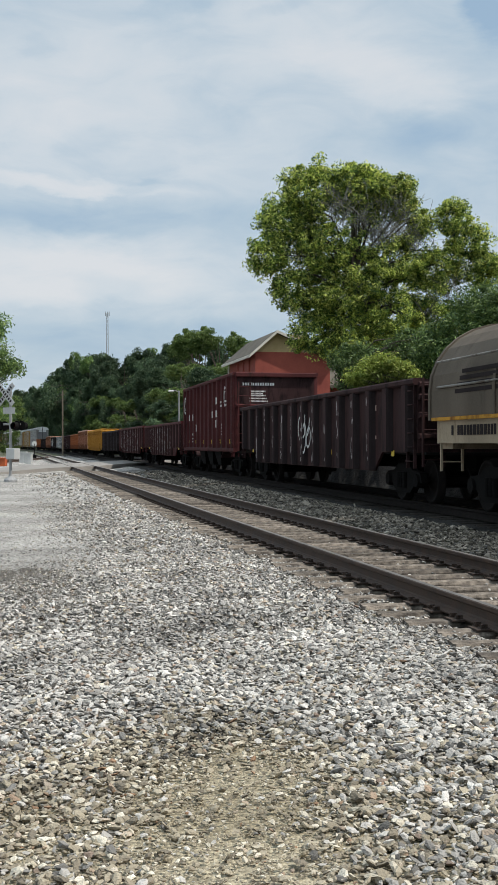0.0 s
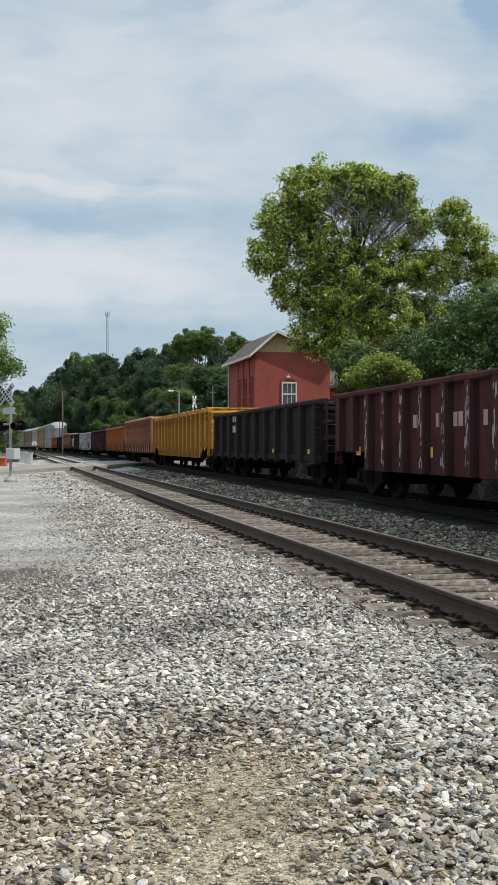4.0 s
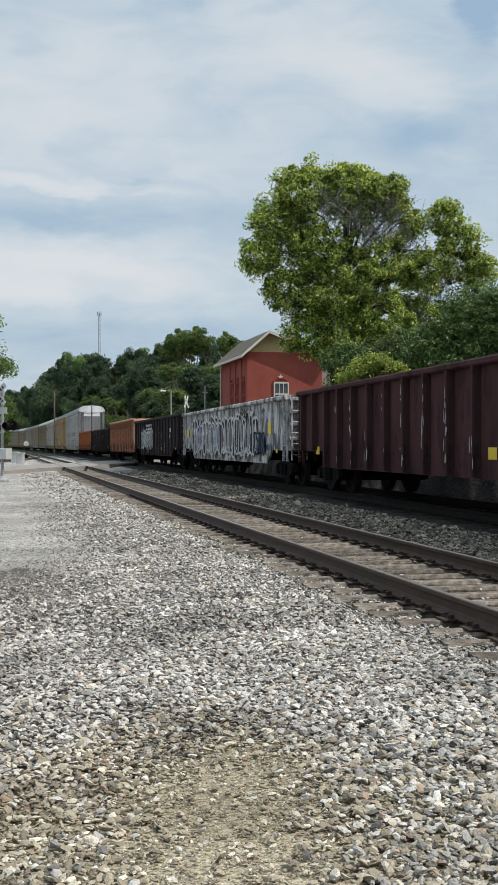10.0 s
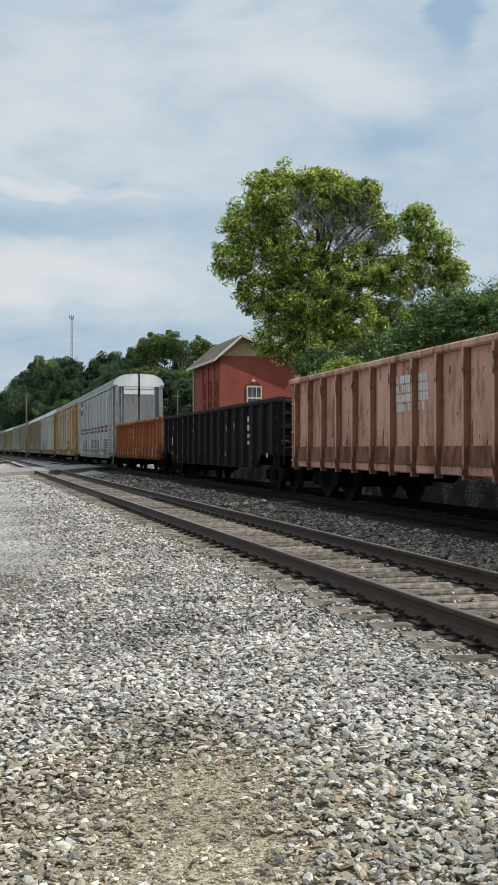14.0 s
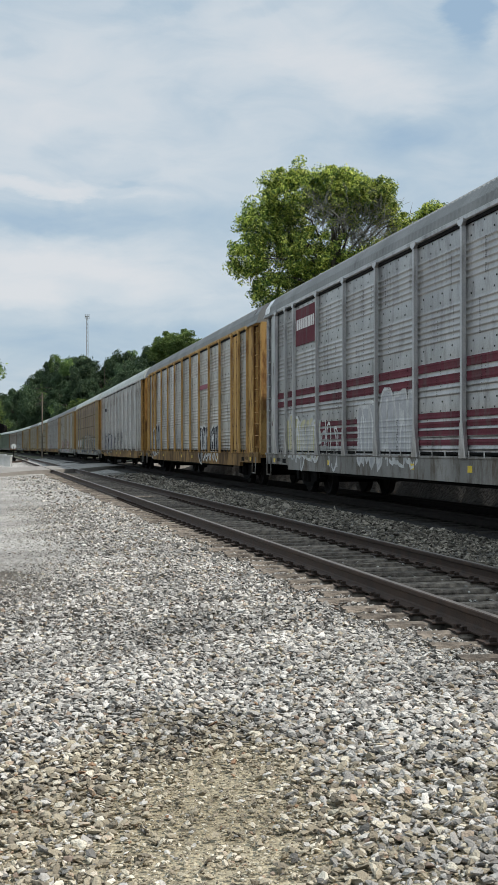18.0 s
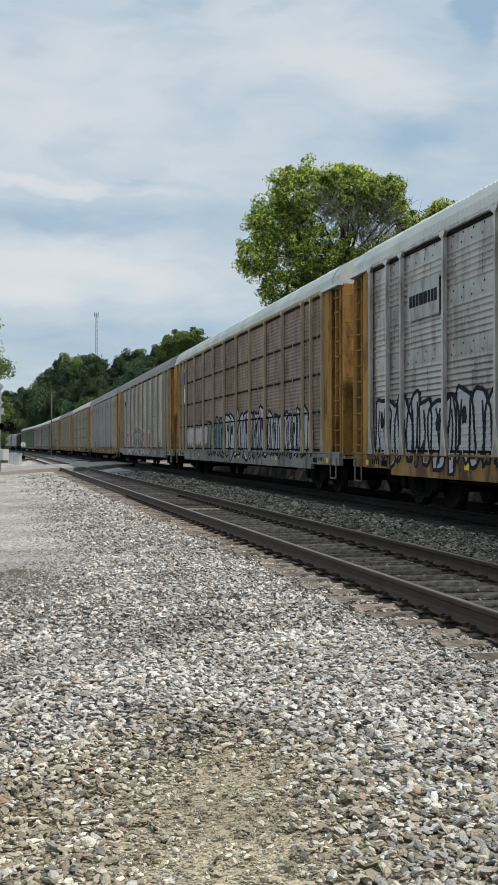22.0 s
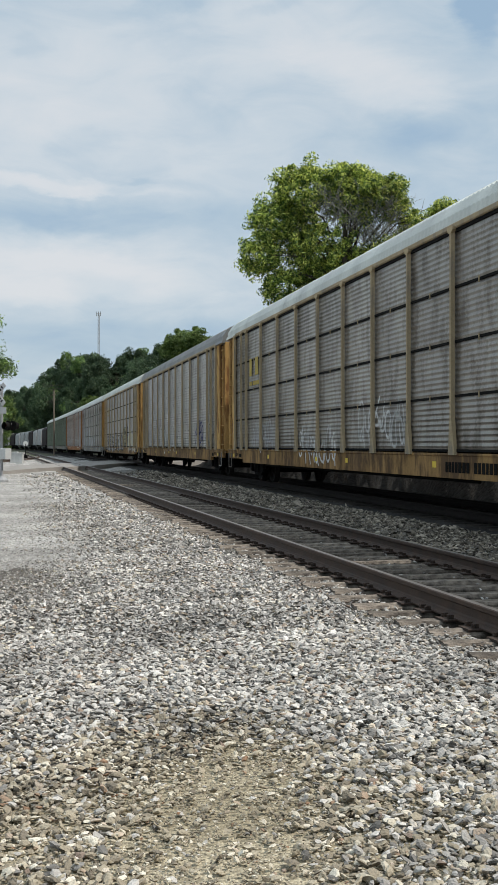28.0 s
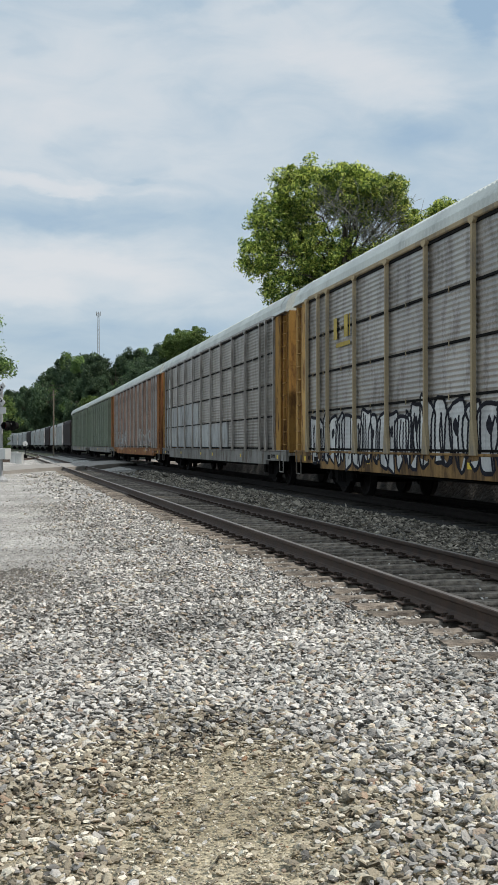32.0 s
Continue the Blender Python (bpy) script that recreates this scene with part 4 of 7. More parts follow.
# ---- covered coil car ----
def coil_car(length):
    car = car_root("coil_car", "beige coil steel car with a rounded grey hood", "coil car", "freight train cars")
    L = length - 1.3
    h = L / 2
    for sg in (-1, 1):
        hd = Shape()
        n = 14
        x0, x1 = (0.06, h - 0.05) if sg > 0 else (-h - 0.5, -0.06)
        ring = [(-1.48, 1.62)] + [(-1.48 * math.cos(math.pi * i / n), 2.15 + 1.25 * math.sin(math.pi * i / n)) for i in range(n + 1)] + [(1.48, 1.62)]
        hd.prism(ring, 0, x0, x1)
        hood = part("hood", hd, M_HOOD, car)
        for x in np.linspace(x0 + 0.1, x1 - 0.1, 4):
            rb = Shape()
            rb.prism([(p * 1.018, 1.62 + (q - 1.62) * 1.02) for p, q in ring], 0, x - 0.05, x + 0.05)
            part("hood_band", rb, M_HOOD, car)
        lf = Shape()
        lf.path([((x0 + x1) / 2, -1.0, 3.1), ((x0 + x1) / 2 - 0.2, -0.6, 3.9), ((x0 + x1) / 2 + 0.3, 0.6, 3.9), ((x0 + x1) / 2, 1.0, 3.1)], 0.03)
        part("lifting_bail", lf, M_GREYSILL, car)
        bars(car, x1 - 2.2, x1 - 0.5, -1.486, [(1.95, 0.07), (2.07, 0.07), (2.19, 0.07)], M_BLACK, 8, "stripe_mark")
        for z in (2.06, 2.17, 2.28, 2.39):
            lb = Shape()
            lb.box(x0 + 1.3 + (z - 2.06), x0 + 3.6, -1.487, -1.483, z, z + 0.07)
            part("logo_bar", lb, M_SOOT, car)
        y0 = sg * 1.5
        s = Shape()
        s.prism([(-h, 1.2), (-h + 2.6, 1.2), (-h + 3.6, 0.5), (h - 3.6, 0.5), (h - 2.6, 1.2), (h, 1.2), (h, 1.62), (-h, 1.62)], 1, min(y0, y0 - sg * 0.08), max(y0, y0 - sg * 0.08))
        part("side_girder", s, M_BEIGE, car)
        c = Shape()
        c.box(-h - 0.15, h + 0.15, min(y0 + sg * 0.06, y0 - sg * 0.14), max(y0 + sg * 0.06, y0 - sg * 0.14), 1.60, 1.66)
        part("walkway", c, M_YELLOW, car)
        r = Shape()
        for z in (2.2, 2.65):
            r.path([(-h, sg * 1.5, z), (h, sg * 1.5, z)], 0.02)
        part("cable", r, M_GREYSILL, car)
        e = Shape()
        e.box(min(sg * h, sg * (h - 0.5)), max(sg * h, sg * (h - 0.5)), -1.4, 1.4, 1.1, 1.6)
        part("end_deck", e, M_BEIGE, car)
        rungs(car, sg * (h + 0.05), -1.2, 0.7, 2.4, 5, 0.4, "y", "end_ladder", M_BEIGE)
        coupler(car, sg * (h - 0.1), sg * (length / 2))
        bogie(car, sg * (h - 1.5))
    fl = Shape()
    fl.box(-h + 0.1, h - 0.1, -1.42, 1.42, 1.2, 1.3)
    fl.box(-h, h, -0.3, 0.3, 0.6, 1.2)
    part("frame", fl, M_BLACK, car)
    bars(car, h - 3.0, h - 1.0, -1.506, [(1.3, 0.2)], M_BLACK, 4)
    bars(car, -h + 0.7, -h + 2.6, -1.506, [(1.34, 0.17)], M_SOOT, 14)
    return car


def lettering(car, text, size, material, at):
    """Words in the built-in font, centred."""
    cu = bpy.data.curves.new("lettering", "FONT")
    cu.body, cu.size, cu.align_x, cu.extrude = text, size, "CENTER", 0.002
    tmp = bpy.data.objects.new("lettering", cu)
    me = bpy.data.meshes.new_from_object(tmp)
    bpy.data.objects.remove(tmp)
    me.materials.clear()
    me.materials.append(material)
    part("lettering", me, material, car, at=at)


def chips(car, xs, y, z0, z1, n, seed, material):
    """Scraped and chalked marks on the faces of the ribs."""
    rnd = random.Random(seed)
    s = Shape()
    for _ in range(n):
        x, z = rnd.choice(xs) + rnd.uniform(-0.08, 0.08), rnd.uniform(z0, z1)
        w, hh = rnd.uniform(0.006, 0.028), rnd.uniform(0.03, 0.24)
        zt = min(z + hh, z1 + 0.1)
        s.prism([(x - w, z), (x + w * rnd.uniform(0, 1), z - 0.03), (x + w, z + hh * 0.4), (x + w * rnd.uniform(-0.3, 0.8), zt), (x - w * rnd.uniform(0.2, 1), zt - 0.04)], 1, y - 0.003, y)
    part("chalk_mark", s, material, car)["kind"] = "stuff"


# ---- enclosed auto rack ----
def rack_profile(bands):
    """Heights and depths of the pressed ridges of a side screen: four sheets, one over the other."""
    deck, eave, prof = 1.08, 4.78, []
    sheet = (eave - deck) / 4
    for g in range(4):
        z0 = deck + g * sheet
        if bands:
            n, lo, hi = 9, 0.03, sheet - 0.03
        else:
            n, lo, hi = 6, 0.02, sheet * 0.72
        step = (hi - lo) / n
        prof.append((z0, 0.004))
        for i in range(n):
            z = z0 + lo + step * i
            shape = ((0.06, 0.0), (0.34, 0.014), (0.42, 0.016), (0.50, 0.015), (0.90, 0.0)) if bands else ((0.18, 0.0), (0.34, 0.004), (0.44, 0.020), (0.58, 0.017), (0.82, 0.0))
            prof += [(z + step * q, d) for q, d in shape]
        prof.append((z0 + hi + 0.01, 0.004))
    return prof + [(eave, 0.004)]


PROFILES = {True: rack_profile(True), False: rack_profile(False)}


def autorack(length, label, screen, post, endm, sill, bands=False, roof=None, solid=(), stripes=False, seed=0, end_face=None, door=None, caption="", end_post=None, narrow=(1.05, 0.85)):
    car = car_root("auto_rack_car", label, "auto rack car", "auto rack cars")
    L = length - 0.9
    h, hw = L / 2, 1.46
    deck, eave, crown = 1.02, 4.88, 5.63
    rnd = random.Random(seed)
    ex = 1.42                                   # length of the plain end bay
    # posts: closer together near the ends
    n = 9
    w0, w1 = narrow[0], sum(narrow)
    a, b = -h + ex + w1, h - ex - w1
    xs = [-h + ex, -h + ex + w0] + [a + (b - a) * i / n for i in range(n + 1)] + [h - ex - w0, h - ex]
    for sg in (-1, 1):
        y0 = sg * hw
        near = sg < 0
        # corrugated screens, one sheet to each bay
        for i in range(len(xs) - 1):
            x0, x1 = xs[i], xs[i + 1]
            s = Shape()
            if i in solid:
                s.box(x0, x1, min(y0 - sg * 0.022, y0 - sg * 0.05), max(y0 - sg * 0.022, y0 - sg * 0.05), deck + 0.05, eave - 0.1)
                part("end_panel", s, endm, car)
                if near:
                    rv = Shape()
                    for zc in np.linspace(deck + 0.3, eave - 0.3, 7):
                        for q in (0.12, 0.45, 0.55, 0.88):
                            xc = x0 + (x1 - x0) * q
                            rv.cbox(xc - 0.02, xc + 0.02, y0 + 0.014, y0 + 0.023, zc - 0.02, zc + 0.02, 0.008)
                    rv.box((x0 + x1) / 2 - 0.012, (x0 + x1) / 2 + 0.012, y0 + 0.018, y0 + 0.024, deck + 0.05, eave - 0.1)
                    part("rivet", rv, M_RUSTDARK, car)["kind"] = "stuff"
                continue
            prof = PROFILES[bool(bands)]
            if not near:
                prof = prof[::4]
            pts = [(x, y0 + sg * d - sg * 0.03, zz) for x in (x0, x1) for zz, d in prof]
            k = len(prof)
            s.add(pts, [(j, j + 1, k + j + 1, k + j) for j in range(k - 1)])
            part("screen_panel", s, screen, car, smooth=near)
            if not bands and near:
                hs = Shape()
                for g in range(4):
                    for q in (0.78, 0.95):
                        zc = 1.08 + (g + q) * 0.925
                        nh = max(2, int((x1 - x0) / 0.42))
                        for j in range(nh):
                            xc = x0 + (x1 - x0) * (j + 0.5) / nh + (0.08 if q > 0.8 else 0)
                            hs.box(xc - 0.016, xc + 0.016, y0 - 0.006 + 0.026, y0 + 0.028, zc - 0.014, zc + 0.014)
                    # fine perforations in short columns
                    for j in range(2):
                        xc = x0 + (x1 - x0) * rnd.uniform(0.2, 0.85)
                        for q in np.arange(0.05, 0.68, 0.035):
                            if rnd.random() < 0.6:
                                hs.box(xc - 0.007, xc + 0.007, y0 - 0.005, y0 + 0.002, 1.08 + (g + q) * 0.925, 1.08 + (g + q) * 0.925 + 0.012)
                part("vent", hs, M_BLACK, car)["kind"] = "stuff"
            if stripes and near:
                st = Shape()
                for zc, zh in ((2.49, 0.16), (2.25, 0.16), (1.67, 0.11), (1.52, 0.10), (1.37, 0.10), (1.21, 0.10)):
                    if zc < 2.0 and i < 3:
                        continue
                    st.add([(x0 + 0.06, y0 - 0.0005, zc), (x1 - 0.06, y0 - 0.0005, zc), (x1 - 0.06, y0 - 0.0005, zc + zh), (x0 + 0.06, y0 - 0.0005, zc + zh)], [(0, 1, 2, 3)])
                part("red_stripe", draped(st, "red_stripe", M_RED, PROFILES[bool(bands)]), M_RED, car)
        for q in range(0, 4):
            if not bands and q:
                continue
            for x0, x1 in zip(xs[:-1], xs[1:]):
                s = Shape()
                z = 1.075 + 0.925 * q
                s.box(x0 + 0.07, x1 - 0.07, min(y0 + sg * 0.010, y0 - sg * 0.02), max(y0 + sg * 0.010, y0 - sg * 0.02), z - 0.022, z + 0.022)
                part("dark_joint", s, M_BLACK, car)
                if near and (q or not bands):
                    cl = Shape()
                    for xc in ((x0 + x1) / 2,) if bands else np.linspace(x0 + 0.2, x1 - 0.2, 4):
                        cl.cbox(xc - 0.018, xc + 0.018, y0 - 0.022, y0, z - 0.06, z + 0.045, 0.008)
                    part("joint_clip", cl, post, car)
        p = Shape()
        p.prism([(-0.045, 0), (0.045, 0), (0.036, -0.07), (-0.036, -0.07)], 2, deck + 0.30, eave - 0.02)
        # foot gusset and head plate
        p.add([(-0.055, 0, deck + 0.55), (0.055, 0, deck + 0.55), (0.055, -0.07, deck + 0.55), (-0.055, -0.07, deck + 0.55),
               (-0.15, 0, deck - 0.02), (0.15, 0, deck - 0.02), (0.15, -0.055, deck - 0.02), (-0.15, -0.055, deck - 0.02)],
              [(0, 1, 2, 3), (4, 7, 6, 5), (0, 4, 5, 1), (1, 5, 6, 2), (2, 6, 7, 3), (3, 7, 4, 0)])
        p.prism([(-0.12, eave - 0.005), (0.12, eave - 0.005), (0.12, eave - 0.06), (0.05, eave - 0.11), (-0.05, eave - 0.11), (-0.12, eave - 0.06)], 1, -0.080, 0)
        pm = p.mesh("post", post)
        pe = p.mesh("post", end_post) if end_post else pm
        for x in xs:
            part("post", pe if abs(x) > h - ex - 2 else pm, post, car, at=pose(x, y0 - sg * 0.005, 0, 0, 0, 0 if near else 180))
        # end bays: a flush plate, a recess with the ladder, the corner post
        for ends in (-1, 1):
            s = Shape()
            e0, e1 = sorted((ends * (h - ex + 0.04), ends * (h - 0.78)))
            s.cbox(e0, e1, min(y0, y0 - sg * 0.06), max(y0, y0 - sg * 0.06), deck, eave - 0.05, 0.02)
            part("end_bay", s, endm, car)
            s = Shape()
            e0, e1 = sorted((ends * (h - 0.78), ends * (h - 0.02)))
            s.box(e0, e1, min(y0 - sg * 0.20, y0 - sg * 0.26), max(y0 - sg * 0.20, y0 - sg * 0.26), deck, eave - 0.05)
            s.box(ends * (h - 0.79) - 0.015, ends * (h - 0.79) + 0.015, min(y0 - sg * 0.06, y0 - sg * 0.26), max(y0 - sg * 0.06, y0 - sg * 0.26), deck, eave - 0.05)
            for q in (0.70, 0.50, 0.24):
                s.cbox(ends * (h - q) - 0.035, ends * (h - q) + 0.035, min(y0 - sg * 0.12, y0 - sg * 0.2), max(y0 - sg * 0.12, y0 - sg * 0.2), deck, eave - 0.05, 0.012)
            # yellow and orange ends: recess coloured darker for the shade inside it
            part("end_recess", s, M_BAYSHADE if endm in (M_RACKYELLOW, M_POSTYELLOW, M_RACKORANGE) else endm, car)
            s = Shape()
            s.cbox(ends * h - 0.06, ends * h + 0.04, min(y0 - sg * 0.06, y0 - sg * 0.3), max(y0 - sg * 0.06, y0 - sg * 0.3), deck - 0.05, eave, 0.02)
            part("corner_post", s, endm, car)
            rungs(car, ends * (h - 0.36), y0 - sg * 0.10, deck, eave - 0.1, 11, 0.40, "x", "side_ladder", endm)
            s = Shape()
            e0, e1 = sorted((ends * (h - ex - 0.1), ends * (h + 0.02)))
            s.prism([(min(y0 - sg * 0.2, y0 + sg * 0.07), eave - 0.03), (max(y0 - sg * 0.2, y0 + sg * 0.07), eave - 0.03), (max(y0 - sg * 0.2, y0 + sg * 0.03), eave + 0.07), (min(y0 - sg * 0.2, y0 + sg * 0.03), eave + 0.07)], 0, e0, e1)
            part("corner_hood", s, roof or M_GALVROOF, car)
            if near:
                e = Shape()
                for q in (0.55, 0.68, 0.81, 0.94):
                    e.box(ends * (h - q - 0.9) - 0.03, ends * (h - q - 0.9) + 0.03, y0 - 0.003, y0 + 0.004, 0.80, 0.90)
                e.box(ends * (h - 2.2) - 0.18, ends * (h - 2.2) + 0.18, y0 - 0.0025, y0 + 0.004, 0.76, 0.88)
                part("sill_hole", e, M_BLACK, car)["kind"] = "stuff"
                e = Shape()
                e.path([(ends * (h - 0.75), y0 - 0.02, 0.9), (ends * (h - 0.75), y0 - 0.02, 0.42), (ends * (h - 0.30), y0 - 0.02, 0.42), (ends * (h - 0.30), y0 - 0.02, 0.9)], 0.018, 5)
                part("step", e, M_GREYSILL, car)
                for q in (1.1, 6.4, 11.8):
                    e = Shape()
                    e.box(ends * (h - q) - 0.09, ends * (h - q) + 0.09, y0 - 0.004, y0 + 0.004, 0.77, 0.88)
                    part("reflector", e, M_SIGNYELLOW, car)
                e = Shape()
                rr = random.Random(seed * 7 + ends)
                for _ in range(7):
                    u, v = ends * (h - rr.uniform(0.8, ex)), rr.choice((deck + rr.uniform(0, 0.9), rr.uniform(deck, eave - 0.4)))
                    ww, hh = rr.uniform(0.008, 0.025), rr.uniform(0.1, 0.6)
                    e.prism([(u - ww, v), (u + ww, v + 0.05), (u + ww * 0.6, min(v + hh, eave - 0.06)), (u - ww * 0.5, min(v + hh * 0.8, eave - 0.07))], 1, y0 - 0.004, y0 + 0.002)
                part("rust_streak", e, M_RUSTDARK, car)["kind"] = "stuff"
        # side sill
        s = Shape()
        s.prism([(min(y0, y0 - sg * 0.1), 0.60), (max(y0, y0 - sg * 0.1), 0.60), (max(y0, y0 - sg * 0.1), deck), (min(y0, y0 - sg * 0.1), deck)], 0, -h + 2.6, h - 2.6)
        s.prism([(min(y0, y0 - sg * 0.1), 0.72), (max(y0, y0 - sg * 0.1), 0.72), (max(y0, y0 - sg * 0.1), deck), (min(y0, y0 - sg * 0.1), deck)], 0, -h + 0.1, -h + 2.6)
        s.prism([(min(y0, y0 - sg * 0.1), 0.72), (max(y0, y0 - sg * 0.1), 0.72), (max(y0, y0 - sg * 0.1), deck), (min(y0, y0 - sg * 0.1), deck)], 0, h - 2.6, h - 0.1)
        s.cbox(-h, h, min(y0 + sg * 0.012, y0 - sg * 0.1), max(y0 + sg * 0.012, y0 - sg * 0.1), deck - 0.04, deck + 0.01, 0.01)
        part("side_sill", s, sill, car)
        # eave rail
        s = Shape()
        s.cbox(-h, h, min(y0 + sg * 0.04, y0 - sg * 0.1), max(y0 + sg * 0.04, y0 - sg * 0.1), eave - 0.04, eave + 0.06, 0.02)
        part("eave_rail", s, end_post or post, car)
        s = Shape()
        s.box(-h + ex, h - ex, min(y0 + sg * 0.008, y0 - sg * 0.05), max(y0 + sg * 0.008, y0 - sg * 0.05), eave - 0.10, eave - 0.045)
        part("eave_gap", s, M_BLACK, car)
    # roof
    prof = [(-hw - 0.03, eave), (-1.46, eave + 0.24), (-1.30, eave + 0.48), (-1.05, eave + 0.63), (-0.8, eave + 0.70), (0, crown), (0.8, eave + 0.70), (1.05, eave + 0.63), (1.30, eave + 0.48), (1.46, eave + 0.24), (hw + 0.03, eave)]
    r = Shape()
    k = 0
    nx = int((L - 1.2) / 0.09)
    pts, fs = [], []
    for i in range(nx + 1):
        x = -h + 0.6 + (L - 1.2) * i / nx
        d = 0.036 if i % 2 else 0.0
        pts += [(x, y, z - d) for y, z in prof]
    m = len(prof)
    for i in range(nx):
        for j in range(m - 1):
            fs.append((i * m + j, i * m + j + 1, (i + 1) * m + j + 1, (i + 1) * m + j))
    r.add(pts, fs)
    part("roof", r, roof or M_GALVROOF, car)
    for sg in (-1, 1):
        c = Shape()
        x0, x1 = sorted((sg * (h - 0.62), sg * (h - 0.02)))
        sh = [(y * 0.995, z - 0.01) for y, z in prof]
        c.prism(sh + [(sh[-1][0], eave - 0.02), (sh[0][0], eave - 0.02)], 0, x0, x1)
        part("roof_cap", c, end_face or (roof or M_GALVROOF), car)
        # end doors: clam-shell with rounded corners and a dark centre slot
        e = Shape()
        arc = [(-1.36, -0.35), (-1.2, -0.1), (-0.9, 0.0), (-0.04, 0.0)]
        for side in (-1, 1):
            pl = [(y * side, sg * (h - 0.05 + dx)) for y, dx in arc]
            pts = [(x, y, z) for z in (deck - 0.05, eave) for y, x in pl]
            e.add(pts, [(j, j + 1, 4 + j + 1, 4 + j) for j in range(3)])
        part("end_door", e, door or end_face or endm, car)
        if caption:
            for side in (-1, 1):
                bd = Shape()
                bd.box(min(sg * (h - 0.05), sg * (h - 0.035)), max(sg * (h - 0.05), sg * (h - 0.035)), min(side * 0.06, side * 0.9), max(side * 0.06, side * 0.9), eave - 0.48, eave)
                part("end_band", bd, end_face, car)
                lettering(car, caption, 0.095, M_BLACK, pose(sg * (h - 0.03), side * 0.48, eave - 0.22, 90, 0, 90 * sg))
        sl = Shape()
        sl.box(min(sg * (h - 0.12), sg * (h - 0.06)), max(sg * (h - 0.12), sg * (h - 0.06)), -0.05, 0.05, deck - 0.05, eave)
        if caption:
            sl.box(min(sg * (h - 0.1), sg * (h - 0.012)), max(sg * (h - 0.1), sg * (h - 0.012)), -0.045, 0.045, eave - 0.5, crown - 0.03)
        part("door_slot", sl, M_BLACK, car)
        rungs(car, sg * (h + 0.03), -1.22, deck, eave - 0.1, 12, 0.34, "y", "end_ladder", endm)
        p = Shape()
        p.box(min(sg * (h - 0.4), sg * (h + 0.16)), max(sg * (h - 0.4), sg * (h + 0.16)), -1.4, 1.4, 0.88, 0.95)
        part("end_platform", p, sill, car)
        coupler(car, sg * (h - 0.1), sg * (length / 2))
        bogie(car, sg * (h - 3.3))
    f = Shape()
    f.box(-h + 0.1, h - 0.1, -hw + 0.1, hw - 0.1, 0.90, 0.98)
    f.box(-h + 0.1, h - 0.1, -0.25, 0.25, 0.5, 0.90)
    for x in np.linspace(-h + 5.5, h - 5.5, 7):
        f.box(x - 0.08, x + 0.08, -hw + 0.1, hw - 0.1, 0.62, 0.90)
    part("floor", f, M_BLACK, car)
    pp = Shape()
    pp.path([(-h + 5, -1.2, 0.55), (h - 5, -1.2, 0.55)], 0.03)
    part("brake_pipe", pp, M_BLACK, car)
    inner = Shape()
    for z in (2.35, 3.75):
        inner.box(-h + 0.6, h - 0.6, -hw + 0.15, hw - 0.15, z, z + 0.06)
    part("inner_deck", inner, M_BLACK, car)
    return car


# ---- covered hopper and box shapes at the tail ----
def covered_hopper(length, paint_m, label):
    car = car_root("covered_hopper_car", label, "hopper car", "freight train cars")
    L = length - 1.3
    h = L / 2
    s = Shape()
    ring = [(-1.5, 1.5), (-1.53, 2.4), (-1.5, 3.9), (-1.2, 4.35), (-0.6, 4.5), (0.6, 4.5), (1.2, 4.35), (1.5, 3.9), (1.53, 2.4), (1.5, 1.5)]
    s.prism(ring, 0, -h + 1.1, h - 1.1)
    part("body", s, paint_m, car)
    for x in np.linspace(-h + 3.0, h - 3.0, 3):
        c = Shape()
        c.add([(x - 1.7, -1.4, 1.55), (x + 1.7, -1.4, 1.55), (x + 1.7, 1.4, 1.55), (x - 1.7, 1.4, 1.55), (x - 0.4, -0.6, 0.4), (x + 0.4, -0.6, 0.4), (x + 0.4, 0.6, 0.4), (x - 0.4, 0.6, 0.4)],
              [(0, 3, 2, 1), (4, 5, 6, 7), (0, 1, 5, 4), (1, 2, 6, 5), (2, 3, 7, 6), (3, 0, 4, 7)])
        part("discharge_chute", c, paint_m, car)
    t = Shape()
    t.box(-h + 1.2, h - 1.2, -0.35, 0.35, 4.5, 4.66)
    part("hatch_trough", t, paint_m, car)
    for sg in (-1, 1):
        c = Shape()
        c.box(-h, h, min(sg * 1.5, sg * 1.35), max(sg * 1.5, sg * 1.35), 1.15, 1.5)
        part("side_sill", c, paint_m, car)
        p = Shape()
        p.box(min(sg * h, sg * (h - 1.3)), max(sg * h, sg * (h - 1.3)), -1.4, 1.4, 1.0, 1.1)
        for y in (-1.35, 1.35):
            p.tube((sg * (h - 0.1), y, 1.1), (sg * (h - 0.1), y, 4.3), 0.04, n=6)
        part("end_frame", p, M_BLACK, car)
        rungs(car, sg * (h - 0.05), -1.1, 1.0, 4.3, 9, 0.42, "y", "end_ladder", paint_m)
        coupler(car, sg * (h - 0.1), sg * (length / 2))
        bogie(car, sg * (h - 1.5))
    cs = Shape()
    cs.box(-h, h, -0.2, 0.2, 0.75, 1.1)
    part("center_sill", cs, M_BLACK, car)
    return car


